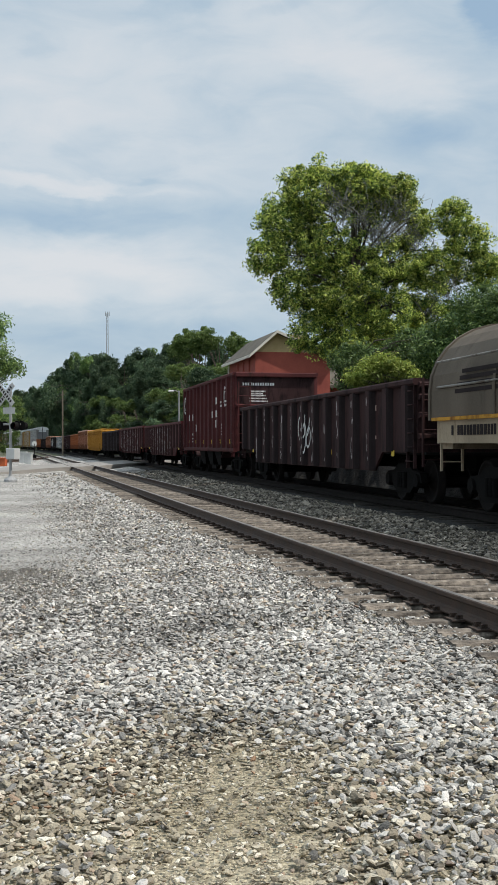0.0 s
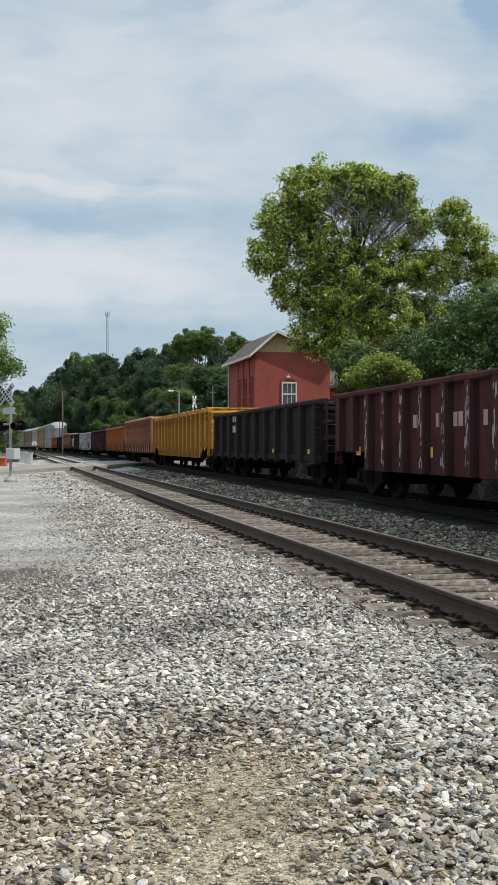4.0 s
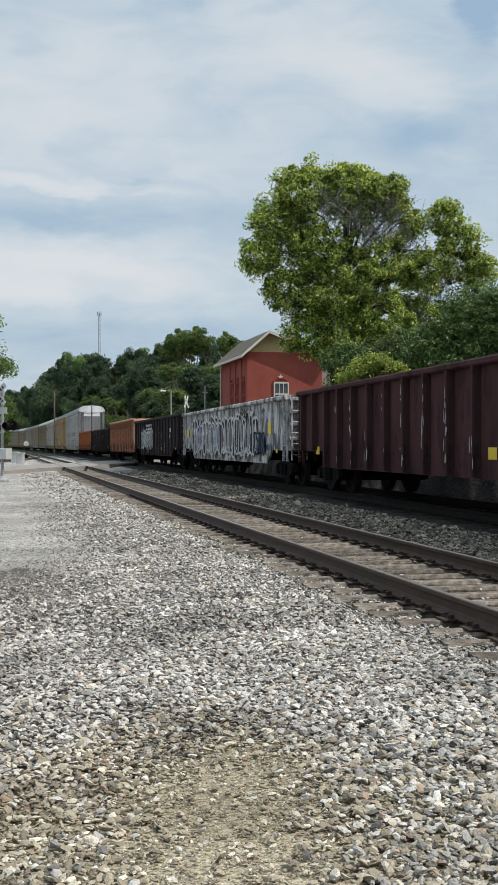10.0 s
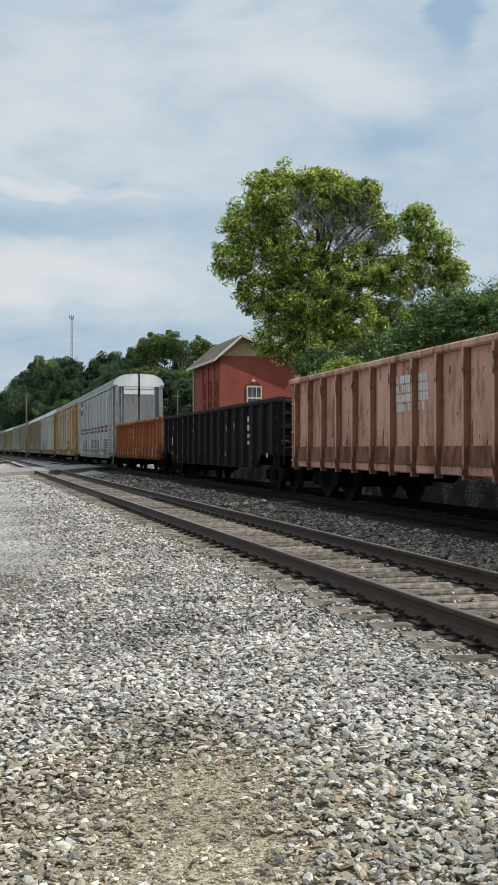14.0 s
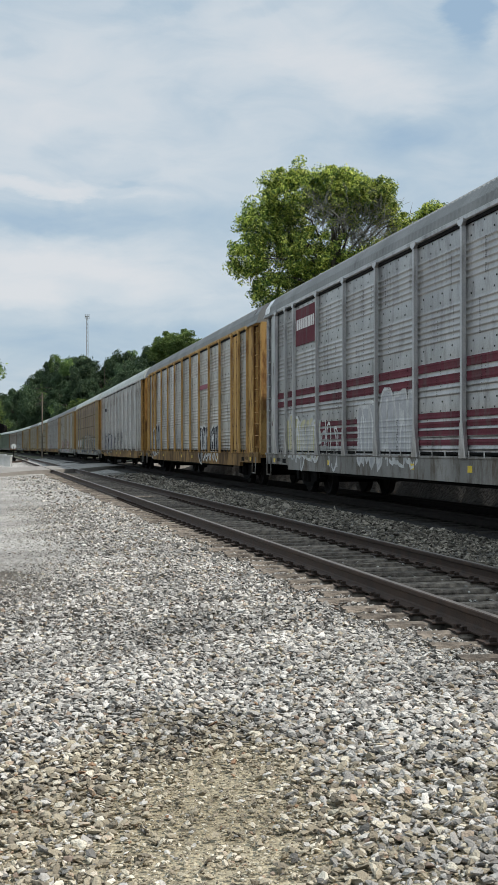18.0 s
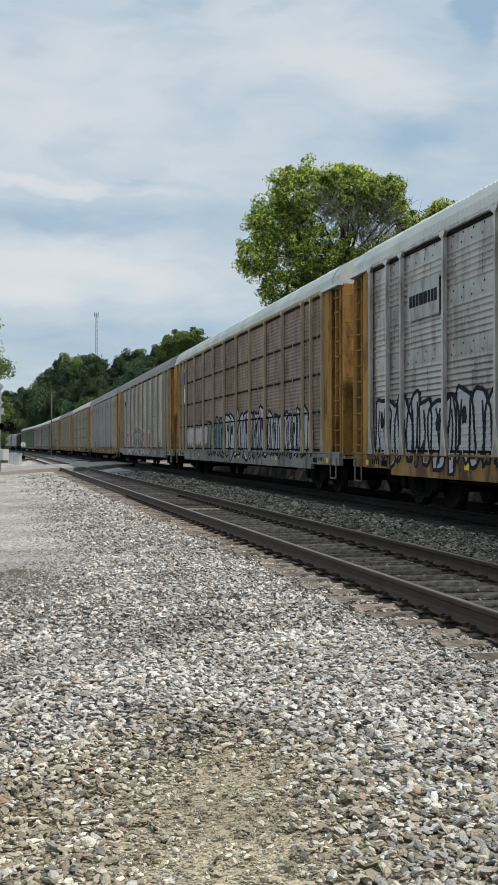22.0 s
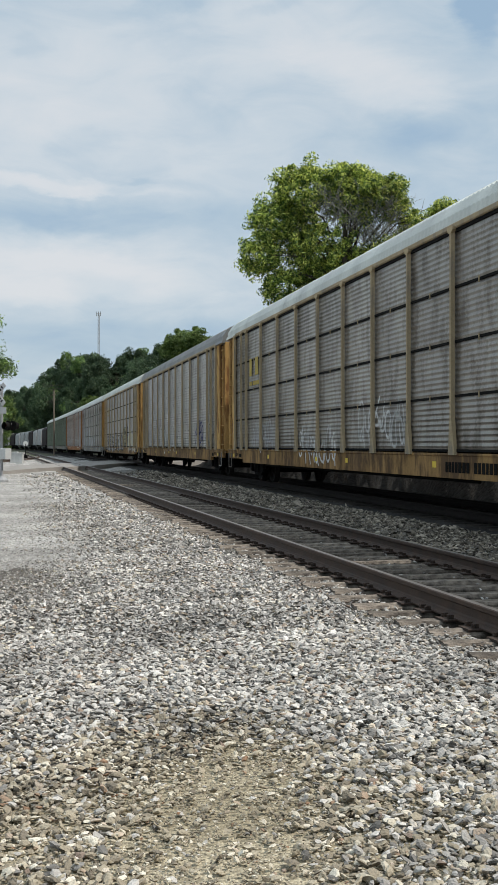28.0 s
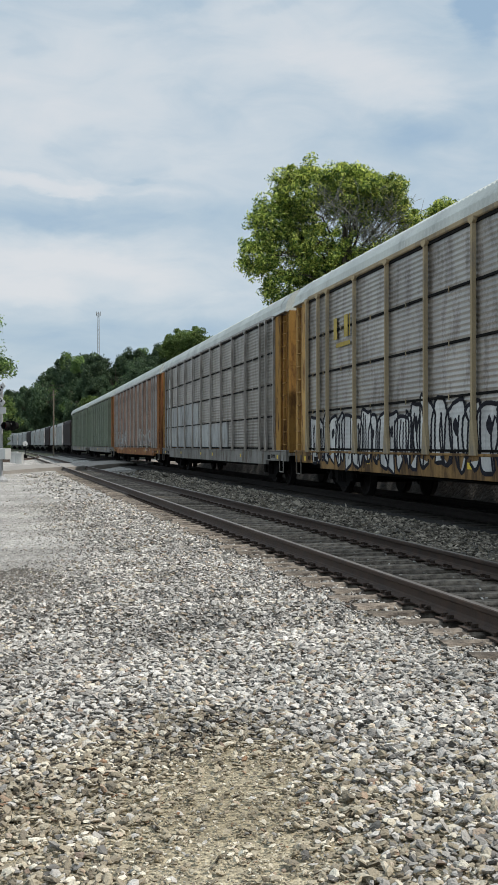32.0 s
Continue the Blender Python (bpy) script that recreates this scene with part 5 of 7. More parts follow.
def rack_marks(c, k, h, prof):
    """Graffiti and faded marks on the camera's side of each auto rack car; h is half its length."""
    y = -1.464
    w, s, bk, bl, pk, te, ye = (SPRAY[i] for i in "wskbpty")

    def tag(x0, x1, yy, z0, z1, fill, edge, seed):
        spray(c, x0, x1, yy + 0.004, z0, z1, fill, edge, seed, profile=prof)

    def plate(x0, x1, z0, z1, m, bar_m, rows, seed):
        p = Shape()
        p.box(x0, x1, y - 0.004, y, z0, z1)
        part("logo_plate", p, m, c)
        bars(c, x0 + 0.1, x1 - 0.1, y - 0.006, rows, bar_m, seed, "logo_bar")

    if k == 15:
        plate(-h + 3.45, -h + 5.3, 3.75, 4.68, M_RED, M_LOGO, [(4.15, 0.26)], 51)
        tag(-h + 2.2, -h + 5.6, y, 0.8, 2.0, ye, w, 52)
        tag(-h + 3.2, -h + 7.2, y - 0.002, 0.72, 1.9, None, w, 94)
        tag(-h + 8.6, -h + 12.0, y, 0.7, 2.3, s, w, 53)
        tag(h - 9, h - 5.5, y, 0.75, 1.9, w, s, 54)
    elif k == 16:
        tag(-h + 2.4, -h + 4.9, y, 0.65, 2.35, bk, w, 55)
        tag(h - 10.2, h - 6.4, y, 0.62, 2.15, bk, w, 56)
        tag(-h + 9.5, -h + 11.5, y, 1.2, 2.2, None, s, 57)
        st = Shape()
        st.box(h - 10.4, h - 8.3, y - 0.004, y, 3.35, 3.52)
        part("red_stripe", st, M_GRAFPINK, c)
    elif k == 17:
        tag(-h + 1.7, -h + 8.5, y, 0.72, 2.2, s, bk, 58)
        tag(-h + 10, -h + 15, y, 1.1, 2.3, None, bk, 59)
        plate(-h + 3.6, -h + 5.2, 3.5, 4.2, M_GALV, bk, [(3.75, 0.22)], 60)
    elif k == 18:
        plate(-h + 2.53, -h + 3.26, 2.9, 4.5, M_POSTTAN, M_LOGO, [(3.05, 0.6)], 61)
        sh = Shape()
        sh.box(-h + 2.62, -h + 3.17, y - 0.009, y - 0.005, 3.8, 4.36)
        part("logo_shield", sh, M_GRAFBLUE, c)
        tag(-h + 3.0, -h + 8.4, y, 1.1, 2.0, s, None, 91)
        tag(-h + 8.5, -h + 12, y, 0.7, 2.2, te, bk, 62)
        tag(-h + 12.2, -h + 18.5, y, 0.65, 2.4, s, bk, 63)
        tag(h - 8, h - 2.5, y, 0.8, 2.2, s, bk, 64)
    elif k == 19:
        tag(-h + 1.5, -h + 3.1, y, 0.62, 2.4, bk, w, 65)
        tag(-h + 5.5, -h + 8.6, y, 0.62, 2.1, pk, w, 66)
        tag(-h + 13.1, -h + 17.4, y, 0.62, 2.1, pk, w, 95)
        tag(-h + 8.7, -h + 13.0, y, 0.62, 2.3, bl, w, 67)
        bars(c, -h + 3.6, -h + 5.2, y - 0.002, [(3.75, 0.32)], M_SOOT, 68, "faded_mark")
    elif k == 20:
        tag(-h + 7.5, -h + 11, y, 0.65, 2.0, None, SPRAY["p"], 69)
        tag(h - 3.5, h - 0.7, y, 0.7, 2.1, None, w, 70)
        tag(-h + 1.8, -h + 3, y, 1.1, 1.8, None, w, 71)
        tag(-h + 4.4, -h + 7.0, y, 0.7, 1.6, w, bk, 90)
    elif k == 21:
        bars(c, -h + 3.75, -h + 5.15, y - 0.004, [(3.05, 0.12), (3.35, 0.55)], M_LOGOYELLOW, 72, "logo_bar")
        tag(-h + 10.0, -h + 13.6, y, 0.65, 1.75, None, w, 73)
        tag(-h + 4.0, -h + 7, y, 1.0, 1.9, None, s, 74)
        tag(h - 11, h - 8, y, 1.1, 2.2, None, w, 75)
        bars(c, h - 6, h - 3.5, y, [(0.7, 0.18)], M_BLACK, 76)
    elif k == 22:
        tag(-h + 2, -h + 5.5, y, 1.05, 2.2, None, s, 77)
        tag(-h + 9, -h + 14, y, 0.75, 2.4, None, w, 78)
        tag(h - 6.5, h - 4.5, y, 1.1, 2.2, None, SPRAY["b"], 79)
    elif k == 23:
        bars(c, -h + 3.8, -h + 5.1, y - 0.004, [(3.62, 0.5), (3.42, 0.1)], M_LOGOYELLOW, 80, "logo_bar")
        tag(-h + 1.7, -h + 5.2, y, 0.65, 2.0, w, bk, 81)
        tag(-h + 5.3, -h + 9.0, y, 0.65, 1.95, w, bk, 92)
        tag(-h + 9.0, -h + 13.5, y, 0.65, 2.1, w, bk, 82)
        tag(-h + 13.5, -h + 16.0, y, 0.65, 1.9, w, bk, 93)
        tag(h - 10, h - 7.4, y, 1.0, 2.5, ye, bk, 83)
        tag(h - 7.0, h - 2.2, y, 0.7, 2.1, ye, s, 84)
    elif k == 24:
        for i in range(5):
            p = Shape()
            p.box(-h + 1.7 + i * 3.2, -h + 4.8 + i * 3.2, y + 0.002, y + 0.008, 1.1, 2.95 if i < 3 else 2.0)
            part("white_panel", p, M_TAILGREY, c)
        plate(-h + 2.6, -h + 3.3, 2.9, 4.3, M_LOGO, M_GALV, [(3.1, 0.3), (3.6, 0.3)], 85)
    elif k == 25:
        tag(-h + 3, -h + 9, y, 0.75, 2.1, None, w, 86)
        tag(h - 10, h - 3, y, 0.75, 2.2, None, w, 87)


# ---- the train, from its head; (s of both ends at 16 s) ----
ENDS = [-248.6, -230.59, -211.97, -198.42, -181.39, -163.37, -146.01, -125.23, -107.99, -90.25, -70.10, -49.37, -29.18, -11.59, 8.81,
        26.62, 53.72, 80.88, 107.8, 135.0, 162.3, 189.5, 216.6, 243.7, 270.8, 298.0, 325.6, 352.7, 379.8]
CARS = []


def build_train():
    e = ENDS
    ln = [e[i + 1] - e[i] for i in range(len(e) - 1)]
    y = -1.405
    c = coil_car(ln[0])
    CARS.append((c, 0))
    c = gondola(ln[1], 2.45, M_SOOTSHADEMAROON, 15, "sooty dark maroon gondola car with white chalk scrawls", True, seed=1, rib_d=0.13, rib_w=0.2)
    h = ln[1] / 2 - 0.6
    spray(c, -0.4, 1.0, y - 0.11, 1.0, 2.0, None, M_GRAFWHITE, 3)
    bars(c, h - 3.2, h - 2.6, y, [(1.5, 0.09), (1.3, 0.07), (1.9, 0.12)], M_FADED, 2)
    CARS.append((c, 1))
    CARS.append((hopper(ln[2]), 2))
    c = gondola(ln[3], 2.3, M_MAROON, 15, "dark maroon gondola car with rust-streaked ribs", True, seed=3, rib_w=0.2)
    bars(c, -2.0, 2.5, y, [(1.45, 0.22)], M_FADED, 12, "faded_mark")
    CARS.append((c, 3))
    c = gondola(ln[4], 2.38, M_MAROON, 15, "dark maroon gondola car with scattered white scrawls", True, seed=4, rib_w=0.2)
    spray(c, 6.0, 6.9, y, 1.5, 2.1, None, M_GRAFWHITE, 9)
    bars(c, -3.0, 3.0, y, [(1.5, 0.25)], M_FADED, 15, "faded_mark")
    CARS.append((c, 4))
    c = gondola(ln[5], 2.34, M_SOOT, 11, "black gondola car with white stencilled bars", False, seed=5, rib_w=0.16)
    h = ln[5] / 2 - 0.6
    bars(c, -h + 3.1, -h + 4.9, y, [(1.62, 0.24), (2.0, 0.2)], M_LOGO, 21)
    CARS.append((c, 5))
    c = gondola(ln[6], 2.62, M_YELLOW, 15, "rusty yellow covered gondola car with deep side ribs", True, rib_w=0.17, seed=6, cover=M_YELLOW, rib_d=0.14)
    bars(c, 5.4, 5.75, y, [(1.55, 0.14), (1.72, 0.14), (1.9, 0.14)], M_FADED, 22)
    CARS.append((c, 6))
    c = gondola(ln[7], 2.86, M_SALMON, 15, "tall faded salmon gondola car with pale ribs", False, rib_m=M_PALESALMON, rib_w=0.06, low_band=True, seed=7, rib_d=0.12)
    bars(c, -1.6, 0.2, y, [(1.85, 0.14), (2.02, 0.14), (2.19, 0.14), (2.36, 0.14)], M_FADED, 23, "faded_mark")
    CARS.append((c, 7))
    c = gondola(ln[8], 2.58, M_ORANGE, 15, "rusty orange gondola car with narrow ribs", False, rib_w=0.06, low_band=True, seed=8, rib_d=0.12)
    bars(c, -1.2, 0.7, y, [(1.75, 0.13), (1.92, 0.13), (2.09, 0.13)], M_FADED, 24, "faded_mark")
    CARS.append((c, 8))
    c = gondola(ln[9], 2.58, M_DKMAROON, 17, "dark maroon long gondola car", True, seed=9)
    h = ln[9] / 2 - 0.6
    bars(c, h - 3.3, h - 2.6, y, [(1.7, 0.2), (2.0, 0.2), (1.45, 0.08), (1.3, 0.08)], M_FADED, 25)
    CARS.append((c, 9))
    c = gondola(ln[10], 2.56, M_WHITEGON, 13, "chalky white gondola car covered in dark graffiti", True, rib_w=0.07, seed=10, rib_d=0.055)
    spray(c, -6.9, 5.9, y - 0.058, 0.72, 2.28, M_GRAFPLUM, M_GRAFWHITE, 31)
    spray(c, -5.6, -4.2, y - 0.066, 0.9, 2.0, M_GRAFBLUE, M_GRAFWHITE, 32)
    spray(c, -2.2, -0.9, y - 0.066, 0.8, 2.1, M_GRAFSLATE, M_GRAFWHITE, 41)
    spray(c, -0.6, 5.2, y - 0.067, 0.75, 2.2, M_GRAFPLUM, M_GRAFWHITE, 40)
    spray(c, 3.2, 4.6, y - 0.07, 1.9, 2.4, None, M_GRAFBLACK, 43)
    spray(c, 5.4, 6.9, y - 0.06, 0.85, 1.6, M_GRAFSLATE, M_GRAFBLACK, 42)
    for cx, cz, rx, rz in ((7.0, 1.7, 0.16, 0.28), (7.6, 2.18, 0.10, 0.14), (7.1, 1.1, 0.26, 0.10), (8.0, 1.35, 0.12, 0.18), (6.5, 2.2, 0.18, 0.09),
                           (-7.2, 1.55, 0.3, 0.2), (-8.0, 1.9, 0.12, 0.2), (-7.4, 2.2, 0.2, 0.08), (-8.1, 1.0, 0.16, 0.12), (-6.9, 1.0, 0.14, 0.16)):
        s = Shape()
        s.add([(cx + rx * math.cos(a) * (1 + 0.15 * math.sin(3 * a)), y - 0.003, cz + rz * math.sin(a)) for a in np.linspace(0, 2 * math.pi, 16)[:-1]], [tuple(range(15))])
        part("paint_blob", s, M_GRAFSLATE, c)
    for x in (7.35, -8.45):
        part("yellow_patch", Shape().box(x, x + 0.45, y - 0.062, y - 0.058, 1.5, 1.85), M_SIGNYELLOW, c)
    CARS.append((c, 10))
    c = gondola(ln[11], 2.62, M_SOOT, 17, "sooty black gondola car with silver graffiti", True, seed=11, rib_d=0.06)
    spray(c, -5.8, -0.2, y - 0.062, 0.8, 2.15, M_GRAFGREY, M_GRAFBLACK, 33)
    spray(c, -5.4, -0.6, y - 0.066, 0.95, 2.1, None, M_GRAFWHITE, 96)
    bars(c, -3.4, -0.8, y - 0.072, [(1.8, 0.12), (2.0, 0.12), (2.2, 0.12)], M_GRAFWHITE, 34, "stripe_mark")
    h = ln[11] / 2 - 0.6
    bars(c, h - 3.6, h - 2.8, y, [(1.5, 0.2), (1.8, 0.2)], M_LOGO, 35)
    CARS.append((c, 11))
    c = gondola(ln[12], 2.88, M_SALMON, 15, "tall faded salmon gondola car with pale bars of lettering", False, rib_m=M_PALESALMON, rib_w=0.06, low_band=True, seed=12, rib_d=0.12)
    bars(c, -1.4, 0.5, y, [(1.85, 0.14), (2.02, 0.14), (2.19, 0.14), (2.36, 0.14)], M_LOGO, 36, "faded_mark")
    CARS.append((c, 12))
    c = gondola(ln[13], 2.52, M_SOOT, 17, "black gondola car with a white round mark", True, seed=13)
    h = ln[13] / 2 - 0.6
    bars(c, h - 4.2, h - 3.6, y, [(1.3, 0.1), (1.5, 0.1), (1.7, 0.16), (1.95, 0.16)], M_LOGO, 37)
    bars(c, -h + 1.3, -h + 3.6, y, [(1.35, 0.3)], M_LOGO, 38)
    CARS.append((c, 13))
    c = gondola(ln[14], 2.57, M_ORANGE, 15, "rusty orange gondola car with white bars of lettering", False, rib_w=0.06, low_band=True, seed=14, rib_d=0.12)
    bars(c, -2.6, -0.2, y, [(1.7, 0.14), (1.88, 0.14), (2.06, 0.14)], M_LOGO, 39, "faded_mark")
    CARS.append((c, 14))
    # auto racks
    specs = [("grey auto rack car with red stripes and a white end", M_COOLGALV, M_COOLGALV, M_COOLGALV, M_GREYSILL, dict(stripes=True, end_face=M_ENDWHITE, door=M_ENDGREY, roof=M_GREYROOF, caption="EXCESS HEIGHT CAR")),
             ("dusty galvanized auto rack car with yellow ends and panels", M_DUSTGALV, M_POSTYELLOW, M_POSTYELLOW, M_RACKTAN, dict(solid=(1, 11), roof=M_GREYROOF, end_post=M_POSTYELLOW, narrow=(1.25, 1.15))),
             ("dusty galvanized auto rack car with yellow end bays", M_DUSTGALV, M_DUSTGALV, M_RACKYELLOW, M_RACKTAN, {}),
             ("dusty brown banded auto rack car with a white shield mark", M_BROWNSCREEN, M_POSTTAN, M_RACKYELLOW, M_GREYSILL, dict(bands=True)),
             ("galvanized auto rack car with red and blue graffiti", M_GALV, M_POSTTAN, M_RACKYELLOW, M_GREYSILL, dict(roof=M_GREYROOF)),
             ("dusty galvanized auto rack car with white scrawls", M_DULLGALV, M_GALV, M_POSTYELLOW, M_RACKTAN, dict(roof=M_GREYROOF)),
             ("grey banded auto rack car with a pale yellow mark", M_DULLGALV, M_POSTTAN, M_POSTYELLOW, M_RACKTAN, dict(bands=True)),
             ("dusty galvanized auto rack car with pale graffiti", M_GALV, M_POSTTAN, M_POSTYELLOW, M_RACKTAN, dict(roof=M_GREYROOF)),
             ("grey banded auto rack car with pale yellow graffiti", M_GALV, M_POSTTAN, M_POSTYELLOW, M_RACKTAN, dict(bands=True)),
             ("grey banded auto rack car with white panels and yellow posts", M_DULLGALV, M_DULLGALV, M_RACKYELLOW, M_GREYSILL, dict(bands=True)),
             ("rusty brown auto rack car with orange ends", M_RUSTSCREEN, M_GALV, M_RACKORANGE, M_RACKORANGE, {}),
             ("greenish grey auto rack car with orange ends", M_GREENSCREEN, M_GREENSCREEN, M_RACKORANGE, M_GREYSILL, {}),
             ("greenish grey auto rack car with dull ends", M_GREENSCREEN, M_GREENSCREEN, M_GREENSCREEN, M_GREYSILL, {})]
    for i, (label, scr, po, en, si, kw) in enumerate(specs):
        k = 15 + i
        if k >= len(ln):
            break
        c = autorack(ln[k], label, scr, po, en, si, seed=k, **kw)
        CARS.append((c, k))
        rack_marks(c, k, ln[k] / 2 - 0.45, PROFILES[bool(kw.get("bands"))])
    pos = e[-1]
    for i in range(12):
        dark = i in (0, 3, 7)
        ENDS.append(pos + 17.8)
        c = covered_hopper(17.8, M_SOOT if dark else M_TAILGREY, "sooty dark covered hopper car" if dark else "pale grey covered hopper car")
        CARS.append((c, len(ENDS) - 2))
        pos += 17.8


build_train()


def train_run(t):
    """Metres that the train has gone at t seconds, from its place at 16 s."""
    q = (t - 16) / 16
    return 243.9 * q + 3.974 * q * q + 1.886 * q ** 3


# ---- ground ----
def at_px(px, py, z):
    """Point on the upright plane z metres ahead, by its place in the opening view."""
    return Vector(((px - 441) * z / F, z, EYE.z + (788.5 - py) * z / F))


def build_ground():
    ys = np.concatenate([np.arange(-30, -12, 1.5), np.arange(-12, 3, 0.3), np.arange(3, 30, 0.22), np.arange(30, 110, 1.0), np.arange(110, 420, 8), np.geomspace(420, 4800, 16)])
    cx = np.concatenate([-np.geomspace(2500, 62, 14), np.arange(-60, -14, 2.0), np.arange(-14, 18, 0.3), np.arange(18, 62, 2.0), np.geomspace(62, 2500, 14)])
    X, Y = np.meshgrid(cx, ys)
    Z = ground_z(X, Y) - 0.012
    n, m = X.shape
    v = np.stack([X.ravel(), Y.ravel(), Z.ravel()], 1)
    i = np.arange(n * m).reshape(n, m)
    f = np.stack([i[:-1, :-1], i[:-1, 1:], i[1:, 1:], i[1:, :-1]], -1).reshape(-1, 4)
    me = big_mesh("ground", v, f, M_GROUND, True)
    me.materials.append(M_GRASS_SOIL)
    me.materials.append(M_BED)
    me.materials.append(M_FINES)
    me.materials.append(M_DIRT)
    me.materials.append(M_SOIL)
    me.materials.append(M_GAPS)
    c = v[f].mean(1)
    e = far_dist(c[:, 0], c[:, 1])
    d = c[:, 0] * NRM.x + c[:, 1] * NRM.y
    grass = (e > 6.5) | (c[:, 1] > 150) | ((d < -14) & (c[:, 1] > 60))
    # the near-black zones stand in for the shade below the cars
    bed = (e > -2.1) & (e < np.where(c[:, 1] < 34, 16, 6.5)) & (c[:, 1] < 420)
    # stone gaps and tie cribs: shade between the pieces put into ground colour
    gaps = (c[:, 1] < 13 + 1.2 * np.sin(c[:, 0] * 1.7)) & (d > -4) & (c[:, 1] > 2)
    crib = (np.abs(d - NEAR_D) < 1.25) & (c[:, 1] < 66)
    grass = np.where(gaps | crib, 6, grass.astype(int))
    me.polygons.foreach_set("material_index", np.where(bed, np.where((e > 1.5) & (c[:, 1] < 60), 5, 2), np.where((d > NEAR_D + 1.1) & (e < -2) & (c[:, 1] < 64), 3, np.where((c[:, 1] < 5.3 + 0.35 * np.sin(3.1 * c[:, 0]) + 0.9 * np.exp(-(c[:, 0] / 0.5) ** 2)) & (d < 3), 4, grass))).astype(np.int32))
    tagged(new("ground", me), "packed grey and tan gravel lot beside the railway tracks", "ground", kind="structure")


def icosa():
    p = (1 + 5 ** 0.5) / 2
    v = np.array([(-1, p, 0), (1, p, 0), (-1, -p, 0), (1, -p, 0), (0, -1, p), (0, 1, p), (0, -1, -p), (0, 1, -p), (p, 0, -1), (p, 0, 1), (-p, 0, -1), (-p, 0, 1)], float)
    v /= np.linalg.norm(v[0])
    f = np.array([(0, 11, 5), (0, 5, 1), (0, 1, 7), (0, 7, 10), (0, 10, 11), (1, 5, 9), (5, 11, 4), (11, 10, 2), (10, 7, 6), (7, 1, 8), (3, 9, 4), (3, 4, 2), (3, 2, 6), (3, 6, 8),
                  (3, 8, 9), (4, 9, 5), (2, 4, 11), (6, 2, 10), (8, 6, 7), (9, 8, 1)])
    return v, f


def hexa():
    v = np.array([(x, y, z) for z in (-0.62, 0.62) for y in (-0.62, 0.62) for x in (-0.62, 0.62)], float)
    q = [(0, 2, 3, 1), (4, 5, 7, 6), (0, 1, 5, 4), (2, 6, 7, 3), (0, 4, 6, 2), (1, 3, 7, 5)]
    return v, np.array([t for f in q for t in ((f[0], f[1], f[2]), (f[0], f[2], f[3]))])


def turned(v, i, j, a):
    c, s = np.cos(a)[:, None], np.sin(a)[:, None]
    p, q = v[:, :, i] * c - v[:, :, j] * s, v[:, :, i] * s + v[:, :, j] * c
    v[:, :, i], v[:, :, j] = p, q


def stones(name, pts, size, material, label, rng, sink=0.25, fine=True):
    """Broken stones lying on the ground: pts (n, 2), size (n,)."""
    base, face = icosa() if fine else hexa()
    n, k = len(pts), len(base)
    v = np.repeat(base[None], n, 0)
    v = v * rng.uniform(0.84, 1.14, (n, k, 1))
    if not fine:
        v = v + rng.normal(0, 0.12, (n, k, 3))
        turned(v, 1, 2, rng.uniform(0, 3, n))
    for cut in (0.50, 0.56, 0.62, 0.66):
        q = rng.normal(0, 1, (n, 3))
        q /= np.linalg.norm(q, axis=1)[:, None]
        over = np.maximum((v * q[:, None, :]).sum(2) - cut * rng.uniform(0.8, 1.2, (n, 1)), 0)
        v = v - over[:, :, None] * q[:, None, :]
    v = v * np.stack([rng.uniform(0.95, 1.65, n), rng.uniform(0.75, 1.15, n), rng.uniform(0.30, 0.62, n)], 1)[:, None, :]
    turned(v, 1, 2, rng.normal(0, 0.36, n))
    turned(v, 0, 2, rng.normal(0, 0.36, n))
    turned(v, 0, 1, rng.uniform(0, 2 * math.pi, n))
    v = v * (size / 2)[:, None, None]
    v[:, :, :2] += pts[:, None, :]
    lie = size * sink * rng.uniform(0.1, 1.5, n)
    d = np.abs(pts[:, 0] * NRM.x + pts[:, 1] * NRM.y - NEAR_D)
    lie += np.where(d < 0.85, np.where(rng.random(n) < 0.035, rng.uniform(0.06, 0.075, n), rng.uniform(0.0, 0.02, n)), 0) + np.where((d >= 0.85) & (d < 1.5), rng.uniform(-0.02, 0.012, n), 0)
    v[:, :, 2] += (ground_z(pts[:, 0], pts[:, 1]) + lie)[:, None]
    f = (face[None] + (np.arange(n) * k)[:, None, None]).reshape(-1, 3)
    return tagged(new(name, big_mesh(name, v.reshape(-1, 3), f, material)), label, "stones", kind="stuff")


def in_view(y, margin=0.6):
    """Half-widths of the strip of ground worth filling, left and right of the axis."""
    return -(0.235 * y + margin), 0.265 * y + margin


def scatter(rng, n, y0, y1):
    """n points spread evenly over the strip between two distances."""
    out = []
    while len(out) < n:
        y = math.sqrt(rng.uniform(y0 * y0, y1 * y1))
        a, b = in_view(y)
        out.append((rng.uniform(a, b), y))
    return np.array(out)


